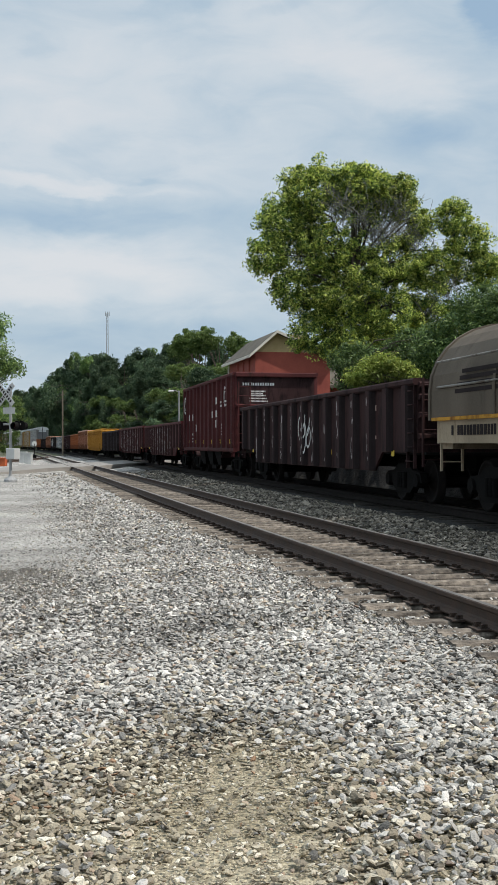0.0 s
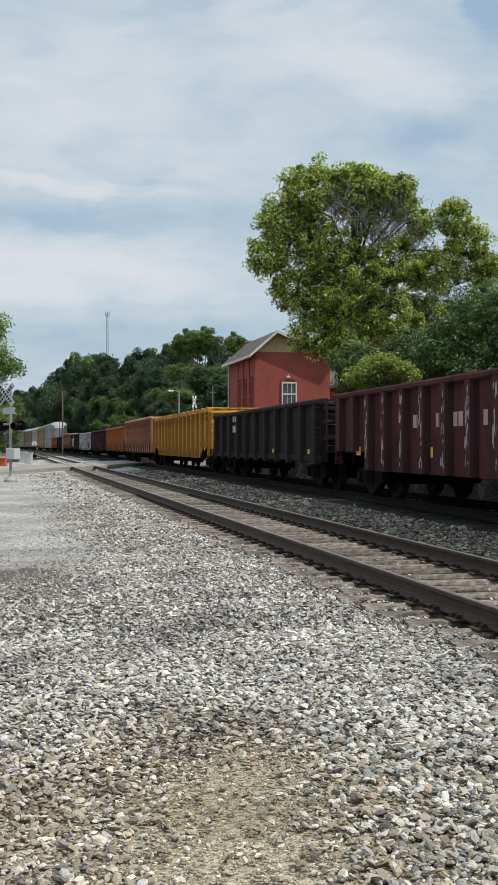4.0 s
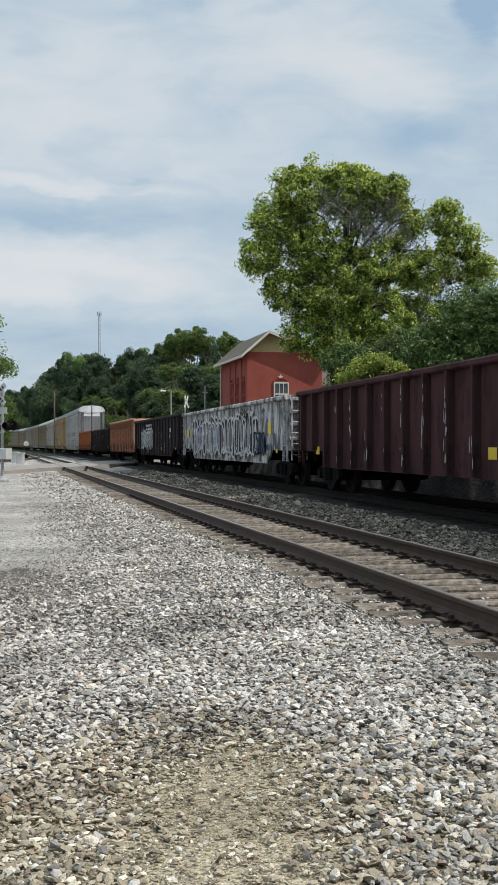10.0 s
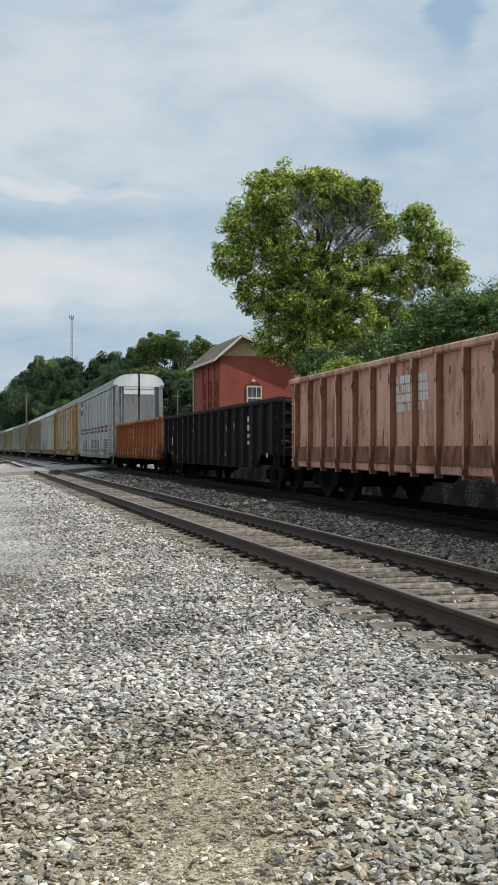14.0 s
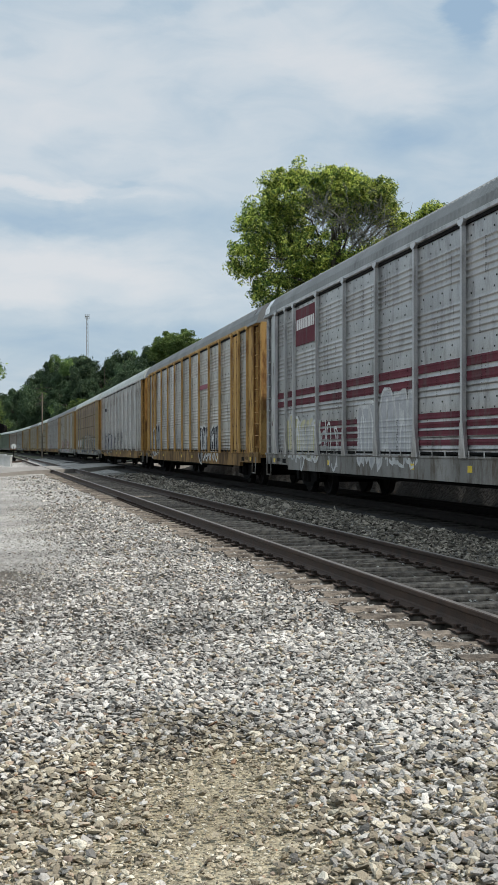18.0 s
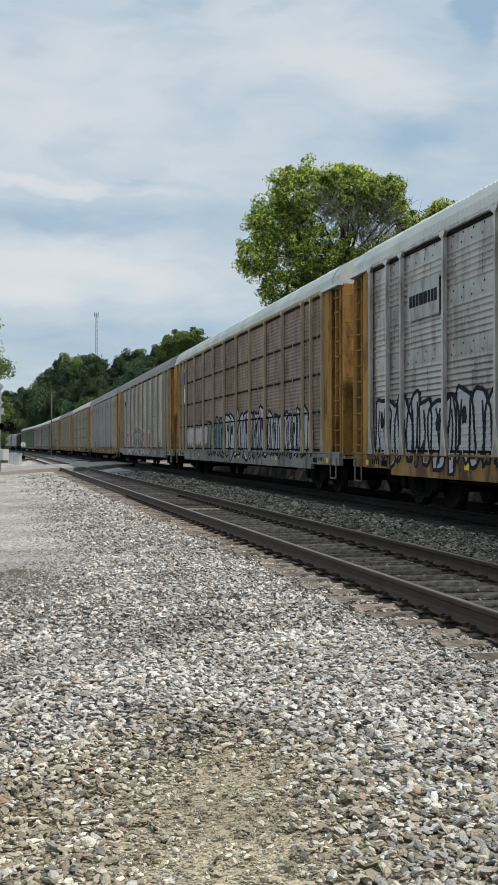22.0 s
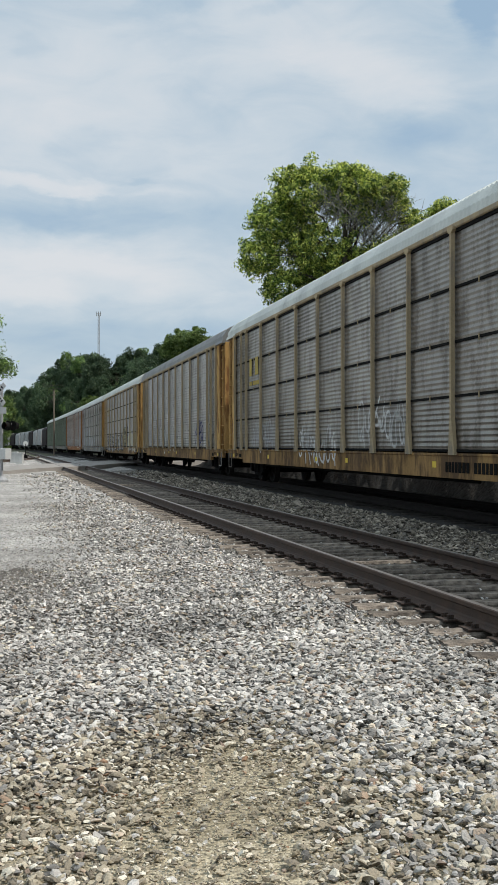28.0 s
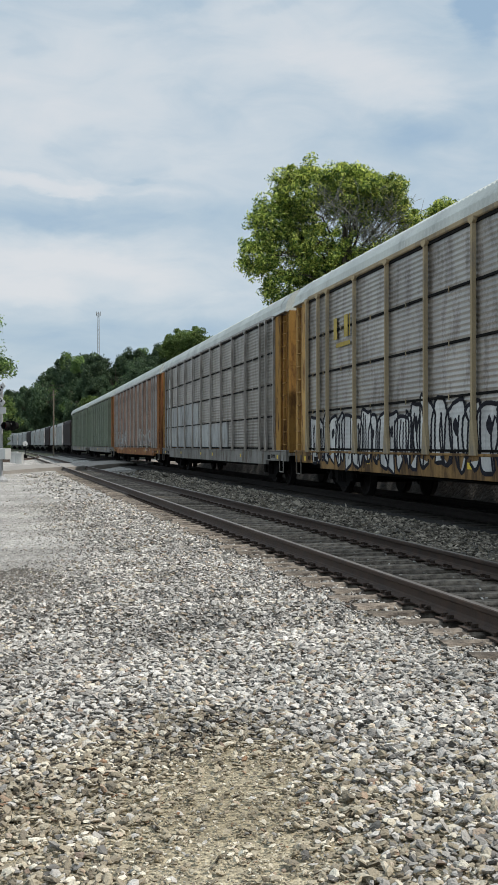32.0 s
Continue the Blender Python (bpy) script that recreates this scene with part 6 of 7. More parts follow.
def build_stones():
    rng = np.random.default_rng(5)

    def worn(p):
        """0 on the sandy track worn by feet and tyres, 1 on deep ballast."""
        d = p[:, 0] * NRM.x + p[:, 1] * NRM.y
        path = np.exp(-((p[:, 0] - 0.05 - 0.10 * np.sin(p[:, 1])) / 0.36) ** 2) * smooth(6.6, 4.9, p[:, 1])
        return np.maximum(smooth(0.2, 1.6, d), 0.72 * smooth(14, 10, p[:, 1])) * (1 - path), path

    sets = [("near", 3.7, 9.0, 54000, 0.037), ("mid", 9.0, 15.0, 52000, 0.042), ("back", 15.0, 30.0, 66000, 0.053), ("rear", 30.0, 60.0, 16000, 0.085)]
    for tag, y0, y1, n, sz in sets:
        p = scatter(rng, n, y0, y1)
        deep, path = worn(p)
        d = p[:, 0] * NRM.x + p[:, 1] * NRM.y
        e = far_dist(p[:, 0], p[:, 1])
        keep = rng.random(n) < (0.85 + 0.15 * deep) * (1 - 0.72 * path)
        keep &= (np.abs(d - NEAR_D) > 0.9) | (rng.random(n) < 0.42)
        keep &= (e < -1.75) & ((d < NEAR_D + 1.2) | (y0 > 25))
        p, deep, d, e = p[keep], deep[keep], d[keep], e[keep]
        size = sz * rng.lognormal(-0.22, 0.5, len(p)) * (0.55 + 0.62 * deep)
        size = np.minimum(size * 0.86, sz * 1.5)
        fines = smooth(11, 17, p[:, 1] + 1.5 * np.sin(p[:, 0] * 1.3)) * smooth(2.4, 0.6, d)
        size = np.where(np.abs(d - NEAR_D) < 1.4, np.minimum(size, 0.042), size * (1 - 0.42 * fines))
        dark = d > NEAR_D + 1.25
        tan = ~dark & (rng.random(len(p)) < 0.07 + 0.78 * smooth(6.1, 5.0, p[:, 1] + 0.4 * np.sin(3.1 * p[:, 0]) - 0.8 * np.exp(-(p[:, 0] / 0.6) ** 2)) * (d < 3.2) * (1 - 0.6 * smooth(0.35, 0.8, p[:, 0])))
        grey = ~dark & ~tan
        for mask, m, lab in ((grey, M_STONE, "loose pale grey crushed limestone beside the track"), (tan, M_TANSTONE, "tan and brown stones on the dirt lot"),
                             (dark, M_DARKSTONE, "dark grey ballast stones between the tracks")):
            if mask.sum() > 5:
                stones("ballast_stones" if m is not M_TANSTONE else "gravel_stones", p[mask], size[mask], m, lab, rng, fine=y0 < 9)
    # the grey shoulder between the two tracks
    u = rng.uniform(0, 1, 26000)
    s_at = 5 + 45 * u ** 1.5
    lo, hi = np.array([near_at(float(q), 1.25).to_tuple()[:2] for q in s_at]), np.array([far_at(float(q), -1.72).to_tuple()[:2] for q in s_at])
    p = lo + (hi - lo) * rng.uniform(-0.03, 1.0, (26000, 1))
    stones("ballast_stones", p, (0.034 + 0.0006 * s_at) * rng.lognormal(0, 0.36, len(p)), M_DARKSTONE, "dark grey ballast stones between the tracks", rng, fine=False)
    # loose stones round the standpoint
    p = np.stack([rng.uniform(-4.5, 7.0, 12000), rng.uniform(-5, 3.7, 12000)], 1)
    e = far_dist(p[:, 0], p[:, 1])
    p = p[e < -1.6]
    stones("ballast_stones", p, 0.036 * rng.lognormal(0, 0.36, len(p)), M_STONE, "loose pale grey crushed limestone beside the track", rng, fine=False)
    # grit on the worn ground
    p = scatter(rng, 60000, 3.7, 9.5)
    deep, path = worn(p)
    keep = rng.random(len(p)) < (0.35 + 0.65 * path) * smooth(8.0, 6.0, p[:, 1])
    p = p[keep]
    stones("fine_grit", p, 0.0105 * rng.lognormal(0, 0.5, len(p)), M_TANSTONE, "fine tan grit on the dirt lot", rng, 0.3, False)


build_ground()


# ---- rails and ties ----
RAIL_PROFILE = [(-0.070, -0.172), (0.070, -0.172), (0.070, -0.160), (0.018, -0.142), (0.0085, -0.12), (0.0085, -0.055), (0.034, -0.040), (0.036, -0.008),
                (0.028, 0.0), (-0.028, 0.0), (-0.036, -0.008), (-0.034, -0.040), (-0.0085, -0.055), (-0.0085, -0.12), (-0.018, -0.142), (-0.070, -0.160)]


def rail(pts, z, parent, dark=False):
    """One rail drawn along plan points at the height of its head."""
    n = len(RAIL_PROFILE)
    v, f = [], []
    for i, p in enumerate(pts):
        a, b = pts[max(i - 1, 0)], pts[min(i + 1, len(pts) - 1)]
        d = (b - a).normalized()
        s = Vector((d.y, -d.x, 0))
        v += [tuple(p + s * q + Vector((0, 0, z + r))) for q, r in RAIL_PROFILE]
    for i in range(len(pts) - 1):
        f += [(i * n + j, i * n + (j + 1) % n, (i + 1) * n + (j + 1) % n, (i + 1) * n + j) for j in range(n)]
    s = Shape().add(v, f)
    me = s.mesh("rail", M_DARKRAIL if dark else M_RAIL)
    me.materials.append(M_RAILTOP)
    for p in me.polygons:
        if abs(p.normal.z) > 0.9 and p.center.z > z - 0.004 and not dark:
            p.material_index = 1
    return part("rail", me, M_RAIL, parent)


def tie_mesh(seed, material):
    rnd = random.Random(seed)
    s = Shape()
    v = []
    nx, prof = 9, [(-0.09, -0.17), (-0.092, -0.035), (-0.066, 0.0), (-0.025, -0.008), (0.025, 0.002), (0.062, 0.0), (0.09, -0.035), (0.09, -0.17)]
    for i in range(nx):
        x = -1.3 + 2.6 * i / (nx - 1)
        for y, z in prof:
            v.append((x + rnd.uniform(-0.012, 0.012), y + rnd.uniform(-0.008, 0.008), z + rnd.uniform(-0.008, 0.006)))
    n = len(prof)
    f = [(i * n + j, i * n + (j + 1) % n, (i + 1) * n + (j + 1) % n, (i + 1) * n + j) for i in range(nx - 1) for j in range(n)]
    f += [tuple(range(n - 1, -1, -1)), tuple(range((nx - 1) * n, nx * n))]
    return s.add(v, f).mesh("tie", material)


def build_tracks():
    near = tagged(new("railway_track_near"), "straight railway track with rusty rails on weathered timber ties", "railway track", kind="structure")
    for sg in (-1, 1):
        rail([near_at(s, sg * 0.753) for s in (-25, 0, 20, 40, 66, 92, 120, 150, 190, 232)], NEAR_RAIL, near)
        rail([near_at(s, sg * 0.753 - q) for s, q in ((150, 0.0), (135, 0.5), (120, 1.7), (106, 3.5), (94, 5.6), (84, 7.8))], NEAR_RAIL - 0.04, near)
    ties = [tie_mesh(i, M_TIE) for i in range(6)]
    dark_ties = [tie_mesh(i, M_DARKTIE) for i in range(4)]
    pl = Shape()
    pl.cbox(-0.18, 0.18, -0.095, 0.095, -0.006, 0.016, 0.006)
    for x in (-0.12, -0.09, 0.09, 0.12):
        for y in (-0.06, 0.06):
            pl.cbox(x - 0.013, x + 0.013, y - 0.013, y + 0.013, 0.01, 0.05, 0.004)
    pme = pl.mesh("tie_plate", M_PLATE)
    an = Shape()
    an.path([(-0.09, 0, -0.03), (-0.1, 0, 0.0), (0.1, 0, 0.0), (0.105, 0, 0.04)], 0.018, 5)
    ame = an.mesh("rail_anchor", M_PLATE)
    rnd = random.Random(3)
    ang = math.degrees(TH)
    s = -24.0
    while s < 64:
        p = near_at(s, rnd.uniform(-0.13, 0.10))
        part("tie", ties[rnd.randrange(6)], M_TIE, near, at=pose(p.x, p.y, NEAR_RAIL - 0.178, 0, 0, ang + rnd.uniform(-1.3, 1.3)))
        if s < 32:
            for sg in (-1, 1):
                p = near_at(s, sg * 0.753)
                part("tie_plate", pme, M_PLATE, near, at=pose(p.x, p.y, NEAR_RAIL - 0.180, 0, 0, ang))
                p = near_at(s + 0.15, sg * 0.753)
                part("rail_anchor", ame, M_PLATE, near, at=pose(p.x, p.y, NEAR_RAIL - 0.175, 0, 0, ang))
        s += 0.51 + rnd.uniform(-0.02, 0.02)
    far = tagged(new("railway_track_far"), "curving railway track on dark ballast under the train", "railway track", kind="structure")
    for sg in (-1, 1):
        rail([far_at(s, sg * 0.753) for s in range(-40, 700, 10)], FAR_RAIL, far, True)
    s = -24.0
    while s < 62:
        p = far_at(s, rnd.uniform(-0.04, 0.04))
        part("tie", dark_ties[rnd.randrange(4)], M_DARKTIE, far, at=pose(p.x, p.y, FAR_RAIL - 0.178, 0, 0, math.degrees(heading(s)) + rnd.uniform(-1.3, 1.3)))
        s += 0.53


build_tracks()
# ---- trees ----
M_TWIG = mat("pale_grey_twig_bark", (0.15, 0.148, 0.125), (0.30, 0.295, 0.25), 3, 0.9, 0, 0.4, 18)
M_BARK = mat("grey_brown_bark", (0.05, 0.04, 0.03), (0.12, 0.10, 0.08), 3, 0.95, 0, 0.8, 18, streak=4)
M_LEAF = island_mat("ash_tree_leaf", [(0, (0.04, 0.085, 0.028)), (0.4, (0.14, 0.225, 0.05)), (0.72, (0.46, 0.54, 0.10)), (1, (0.80, 0.82, 0.22))], 0.5, 3, 0, 0.38, patch=0.3)
M_LEAF2 = island_mat("dark_tree_leaf", [(0, (0.045, 0.09, 0.032)), (0.6, (0.13, 0.215, 0.064)), (1, (0.26, 0.36, 0.10))], 0.55, 3, 0, 0.24, patch=0.3, spread=0.22)
M_LEAF3 = island_mat("bright_sumac_leaf", [(0, (0.13, 0.19, 0.034)), (0.5, (0.25, 0.32, 0.058)), (1, (0.40, 0.44, 0.11))], 0.6, 3, 0, 0.35, patch=0.4)
# greens drawn towards blue: a mild distance haze is in this leaf colour
M_HAZELEAF = island_mat("hazed_woods_leaf", [(0, (0.04, 0.075, 0.042)), (0.6, (0.07, 0.118, 0.06)), (1, (0.115, 0.17, 0.08))], 0.7, 1, 0, 0.34, patch=0.12, spread=0.3)


M_WOODLEAF = island_mat("light_green_woods_leaf", [(0, (0.065, 0.115, 0.033)), (0.6, (0.12, 0.18, 0.05)), (1, (0.19, 0.25, 0.072))], 0.65, 1, 0, 0.4, patch=0.15)


def leaves(name, centres, radii, per, leaf, material, rng, flat=0.75, sprig=0.3):
    """Small folded leaves round a set of clumps: centres (k, 3), radii (k,)."""
    k = len(centres)
    n = k * per
    c = np.repeat(centres, per, 0)
    d = rng.normal(0, 1, (n, 3))
    d /= np.linalg.norm(d, axis=1)[:, None]
    r = np.repeat(radii, per) * rng.uniform(0.35, 1.0, n) ** 0.6
    p = c + d * r[:, None] * np.array([1, 1, flat])
    ax = rng.normal(0, 1, (k, 3)) + np.array([0, 0, 0.3])
    ax /= np.linalg.norm(ax, axis=1)[:, None]
    p = p + np.repeat(ax * radii[:, None], per, 0) * rng.uniform(-sprig, sprig, (n, 1))
    nrm = 0.4 * d + rng.normal(0, 0.75, (n, 3)) + np.array([0, 0, 0.5])
    nrm /= np.linalg.norm(nrm, axis=1)[:, None]
    t = np.cross(nrm, rng.normal(0, 1, (n, 3)))
    t /= np.linalg.norm(t, axis=1)[:, None] + 1e-9
    b = np.cross(nrm, t)
    s = leaf * rng.uniform(0.6, 1.35, n)
    L, W = (s * 0.66)[:, None], (s * 0.22)[:, None]
    q = np.stack([p - t * L, p + b * W - nrm * W * 0.3, p + t * L - nrm * W * 0.5, p - b * W - nrm * W * 0.3], 1)
    f = (np.arange(n) * 4)[:, None] + np.arange(4)
    return big_mesh(name, q.reshape(-1, 3), f, material)


def limbs(root, top, ends, rng, r0):
    """Trunk from root to top and limbs bending out from it to each end."""
    s = Shape()
    root, top = Vector(root), Vector(top)
    pts = [root.lerp(top, i / 5) + Vector((rng.normal(0, 0.12), rng.normal(0, 0.12), 0)) * (i > 0) for i in range(6)]
    for i in range(5):
        s.tube(pts[i], pts[i + 1], r0 * (1 - 0.185 * i), r0 * (1 - 0.185 * (i + 1)), 9, False)
    for e in ends:
        e = Vector(e)
        u = min(0.95, max(0.35, 0.35 + 0.6 * (e.z - root.z) / max(0.1, (top.z - root.z) * 1.7)))
        a = root.lerp(top, u)
        m = a.lerp(e, 0.5) + Vector((rng.normal(0, 0.3), rng.normal(0, 0.3), 0.15 * (e - a).length))
        r = r0 * 0.19
        s.tube(a, m, r, r * 0.6, 6, False)
        s.tube(m, e, r * 0.6, r * 0.16, 5, False)
        for _ in range(2):
            w = m.lerp(e, rng.uniform(0.2, 0.8))
            s.tube(w, w + Vector((rng.normal(0, 0.5), rng.normal(0, 0.5), rng.uniform(0.2, 0.9))), r * 0.3, r * 0.08, 4, False)
    return s


def tree(name, label, base, lobes, clumps, clump_r, per, leaf, material, seed, trunk_r, group="", thin=(), stray=1.03):
    """lobes: ellipsoids (x, y, z, rx, ry, rz) relative to the base that the crown fills with clumps of leaves."""
    rng = np.random.default_rng(seed)
    t = tagged(new(name), label, "tree", group)
    t.location = base
    vol = np.array([l[3] * l[4] * l[5] for l in lobes]) ** 0.8
    cs = []
    for l, w in zip(lobes, vol / vol.sum()):
        k = max(3, int(clumps * w))
        d = rng.normal(0, 1, (k, 3))
        d /= np.linalg.norm(d, axis=1)[:, None]
        r = rng.uniform(0.45, 1.0, k) ** 0.55
        cs.append(np.array(l[:3]) + d * r[:, None] * np.array(l[3:]) * np.where(rng.random((k, 1)) < 0.25, rng.uniform(1.0, stray, (k, 1)), rng.uniform(0.7, 1.05, (k, 1))))
    cs = np.concatenate(cs)
    for x, y, z, r in thin:
        near = (((cs - np.array((x, y, z))) / r * np.array((1, 0.45, 1))) ** 2).sum(1) < 1
        cs = cs[~near | (rng.random(len(cs)) < 0.40)]
    rad = clump_r * rng.uniform(0.35, 1.35, len(cs))
    part("crown", leaves("crown", cs, rad, per, leaf, material, rng, sprig=0.9 if stray > 1.15 else 0.3), material, t)
    top = (0.1, 0, max(l[2] for l in lobes))
    ends = cs[rng.choice(len(cs), min(len(cs), 70), replace=False)]
    wood = limbs((0, 0, -0.3), top, ends, rng, trunk_r)
    part("trunk", wood, M_BARK, t)
    wood = Shape()
    for x, y, z, r in thin:                     # bare twigs in the thin places
        for _ in range(int(95 * r)):
            a = Vector((x, y, z)) + Vector((rng.normal(0, 0.5), rng.normal(0, 0.7), rng.normal(-0.2, 0.42))) * r
            b = a + Vector((rng.normal(0, 0.5), rng.normal(0, 0.4), rng.uniform(0.3, 1.1)))
            wood.tube(a, b, 0.017, 0.008, 3, False)
            for _ in range(3):
                c = a.lerp(b, rng.uniform(0.3, 1))
                wood.tube(c, c + Vector((rng.normal(0, 0.3), rng.normal(0, 0.3), rng.uniform(0.1, 0.5))), 0.014, 0.007, 3, False)
    if wood.v:
        part("dead_wood", wood, M_TWIG, t)
    return t


# ---- beyond the train ----
def lobe(px, py, rpx, rpy, z, base, depth=0.8):
    """A crown lobe from its middle and half-sizes in the opening view."""
    p = at_px(px, py, z)
    k = z / F
    return (p.x - base.x, p.y - base.y, p.z - base.z, rpx * k, rpx * k * depth, rpy * k)


def build_trees():
    zt = 62.0
    b = at_px(628, 840, zt)
    b.z = float(ground_z(b.x, b.y))
    tree("ash_tree", "large spreading ash tree with sunlit yellow-green crown", b,
         [lobe(545, 350, 50, 46, zt, b), lobe(562, 300, 18, 26, zt, b), lobe(520, 315, 24, 24, zt, b), lobe(500, 395, 42, 48, zt, b), lobe(478, 455, 40, 42, zt, b), lobe(620, 332, 52, 32, zt, b), lobe(690, 345, 52, 40, zt, b), lobe(655, 345, 60, 34, zt, b), lobe(735, 385, 36, 42, zt, b),
          lobe(805, 385, 34, 30, zt, b), lobe(828, 430, 40, 32, zt, b), lobe(858, 480, 42, 36, zt, b), lobe(575, 440, 58, 52, zt, b), lobe(520, 510, 44, 44, zt, b), lobe(690, 465, 62, 46, zt, b), lobe(770, 480, 50, 46, zt, b),
          lobe(615, 530, 62, 54, zt, b), lobe(560, 590, 48, 42, zt, b), lobe(700, 560, 62, 52, zt, b), lobe(640, 610, 66, 44, zt, b), lobe(775, 560, 46, 46, zt, b), lobe(625, 312, 44, 20, zt, b), lobe(635, 385, 50, 44, zt, b), lobe(640, 345, 60, 36, zt, b)],
         1900, 0.38, 130, 0.15, M_LEAF, 1, 0.34, stray=1.2,
         thin=[lobe(640, 388, 40, 40, zt, b)[:3] + (1.55,), lobe(595, 370, 20, 20, zt, b)[:3] + (1.1,), lobe(700, 385, 16, 20, zt, b)[:3] + (1.1,), lobe(726, 432, 16, 20, zt, b)[:3] + (0.95,), lobe(792, 515, 16, 20, zt, b)[:3] + (0.85,),
               lobe(668, 425, 16, 20, zt, b)[:3] + (0.9,), lobe(755, 560, 16, 20, zt, b)[:3] + (0.6,), lobe(630, 540, 16, 20, zt, b)[:3] + (0.5,)])
    z2 = 52.0
    b = at_px(890, 840, z2)
    b.z = float(ground_z(b.x, b.y))
    tree("broadleaf_tree", "dark green dense broadleaf tree", b, [lobe(865, 575, 80, 70, z2, b), lobe(930, 580, 110, 85, z2, b), lobe(880, 670, 130, 70, z2, b), lobe(780, 620, 50, 45, z2, b)],
         800, 0.6, 150, 0.14, M_LEAF2, 2, 0.35)
    b = at_px(690, 800, 50)
    b.z = float(ground_z(b.x, b.y))
    tree("sumac_shrub", "bright yellow-green sumac shrub", b, [lobe(680, 655, 42, 24, 50, b), lobe(645, 668, 28, 20, 50, b), lobe(712, 668, 30, 22, 50, b)], 170, 0.34, 110, 0.13, M_LEAF3, 3, 0.12)
    b = at_px(600, 800, 58)
    b.z = float(ground_z(b.x, b.y))
    tree("broadleaf_tree", "dark green understory tree under a larger crown", b, [lobe(625, 640, 42, 30, 58, b), lobe(660, 672, 60, 45, 58, b), lobe(745, 635, 70, 50, 58, b)], 380, 0.6, 130, 0.14, M_LEAF2, 4, 0.2)
    # woods beyond the track
    rng = np.random.default_rng(9)
    kinds = []
    for i, (m, col) in enumerate(((M_HAZELEAF, 0), (M_LEAF2, 0), (M_WOODLEAF, 0), (M_HAZELEAF, 0))):
        r = np.random.default_rng(50 + i)
        lobes = [(r.normal(0, 2.3), r.normal(0, 2.3), 9.0 + r.normal(0, 2.9), 2.0 * r.uniform(0.7, 1.3), 2.0 * r.uniform(0.7, 1.3), 1.7 * r.uniform(0.7, 1.3)) for _ in range(13)]
        kinds.append(tree("woodland_tree", "green woodland tree on the slope behind the railway", Vector((0, 0, 0)), lobes, 300, 0.85, 170, 0.30, m, 60 + i, 0.3, "woodland trees"))
    tops = [max(v.co.z for v in t.children[0].data.vertices) for t in kinds]
    # height of the tree tops along the view: px, top py, distance
    edge = [(-10, 690, 480), (15, 690, 470), (40, 685, 440), (65, 680, 420), (90, 672, 400), (112, 650, 300), (134, 624, 265), (152, 622, 260), (176, 632, 250), (200, 622, 230), (222, 622, 230), (245, 615, 220), (270, 612, 215), (295, 606, 205),
            (318, 598, 195), (340, 590, 180), (362, 584, 165), (388, 580, 150), (410, 602, 160), (440, 605, 190), (470, 605, 190), (500, 610, 180), (560, 600, 130), (620, 600, 120), (700, 600, 110), (780, 590, 100), (860, 590, 90), (930, 580, 85),
            (150, 700, 190), (185, 690, 180), (215, 700, 165), (245, 705, 160), (130, 720, 230), (270, 660, 150), (300, 650, 140), (330, 640, 130), (365, 640, 120), (395, 650, 115), (320, 700, 115), (350, 710, 105), (230, 660, 200), (190, 660, 215), (160, 665, 220),
            (118, 690, 330), (86, 712, 400), (55, 716, 440), (30, 720, 450), (104, 735, 340), (430, 660, 110), (10, 735, 380), (-20, 690, 400), (-60, 680, 380)]
    first = [True] * 4
    for j, (px, py, z) in enumerate(edge):
        for rep in range(2):
            zz = z * (1 + 0.05 * rep)
            x = px + rng.normal(0, 4)
            yy = py + 6 * rep + rng.normal(0, 3)
            p = at_px(x, yy, zz)
            while float(far_dist(np.array([p.x]), np.array([p.y]))[0]) < 8.5 and zz < 620 and px > 60:
                zz *= 1.04
                p = at_px(x, yy, zz)
            g = float(ground_z(p.x, p.y))
            k = 2 if (150 < px < 262 and 655 < py < 715 and z < 200) or (325 < px < 400 and py < 645) else int(rng.choice([0, 1, 3])) if z < 300 else int(rng.choice([0, 3]))
            h = p.z - g
            sc = h / tops[k]
            wid = max(sc, 0.75) * rng.uniform(0.85, 1.15) * (0.72 if z > 190 else 1.0)
            m = pose(p.x, p.y, g, 0, 0, rng.uniform(0, 360)) @ Matrix.Diagonal((wid, wid, sc, 1))
            t = kinds[k]
            if first[k]:
                first[k] = False
                t.matrix_basis = m
            else:
                c = copy_thing(t, Matrix.Identity(4))
                c.matrix_basis = m
    # tree at the left, over the crossing
    z = 58.0
    b = at_px(-95, 840, z)
    b.z = 0
    tree("broadleaf_tree", "green broadleaf tree leaning over the road crossing", b, [lobe(-30, 650, 62, 30, z, b), lobe(-70, 600, 90, 60, z, b), lobe(-80, 680, 80, 60, z, b), lobe(15, 655, 22, 18, z, b), lobe(-10, 720, 35, 40, z, b)],
         300, 0.6, 190, 0.14, M_LEAF2, 8, 0.3)
    b = at_px(-10, 840, 120)
    b.z = 0
    tree("roadside_bush", "tall yellow-green bush behind the crossing", b, [lobe(0, 770, 40, 40, 120, b), lobe(25, 745, 22, 40, 120, b), lobe(-30, 740, 40, 50, 120, b)], 110, 0.6, 110, 0.22, M_WOODLEAF, 9, 0.12)


build_trees()

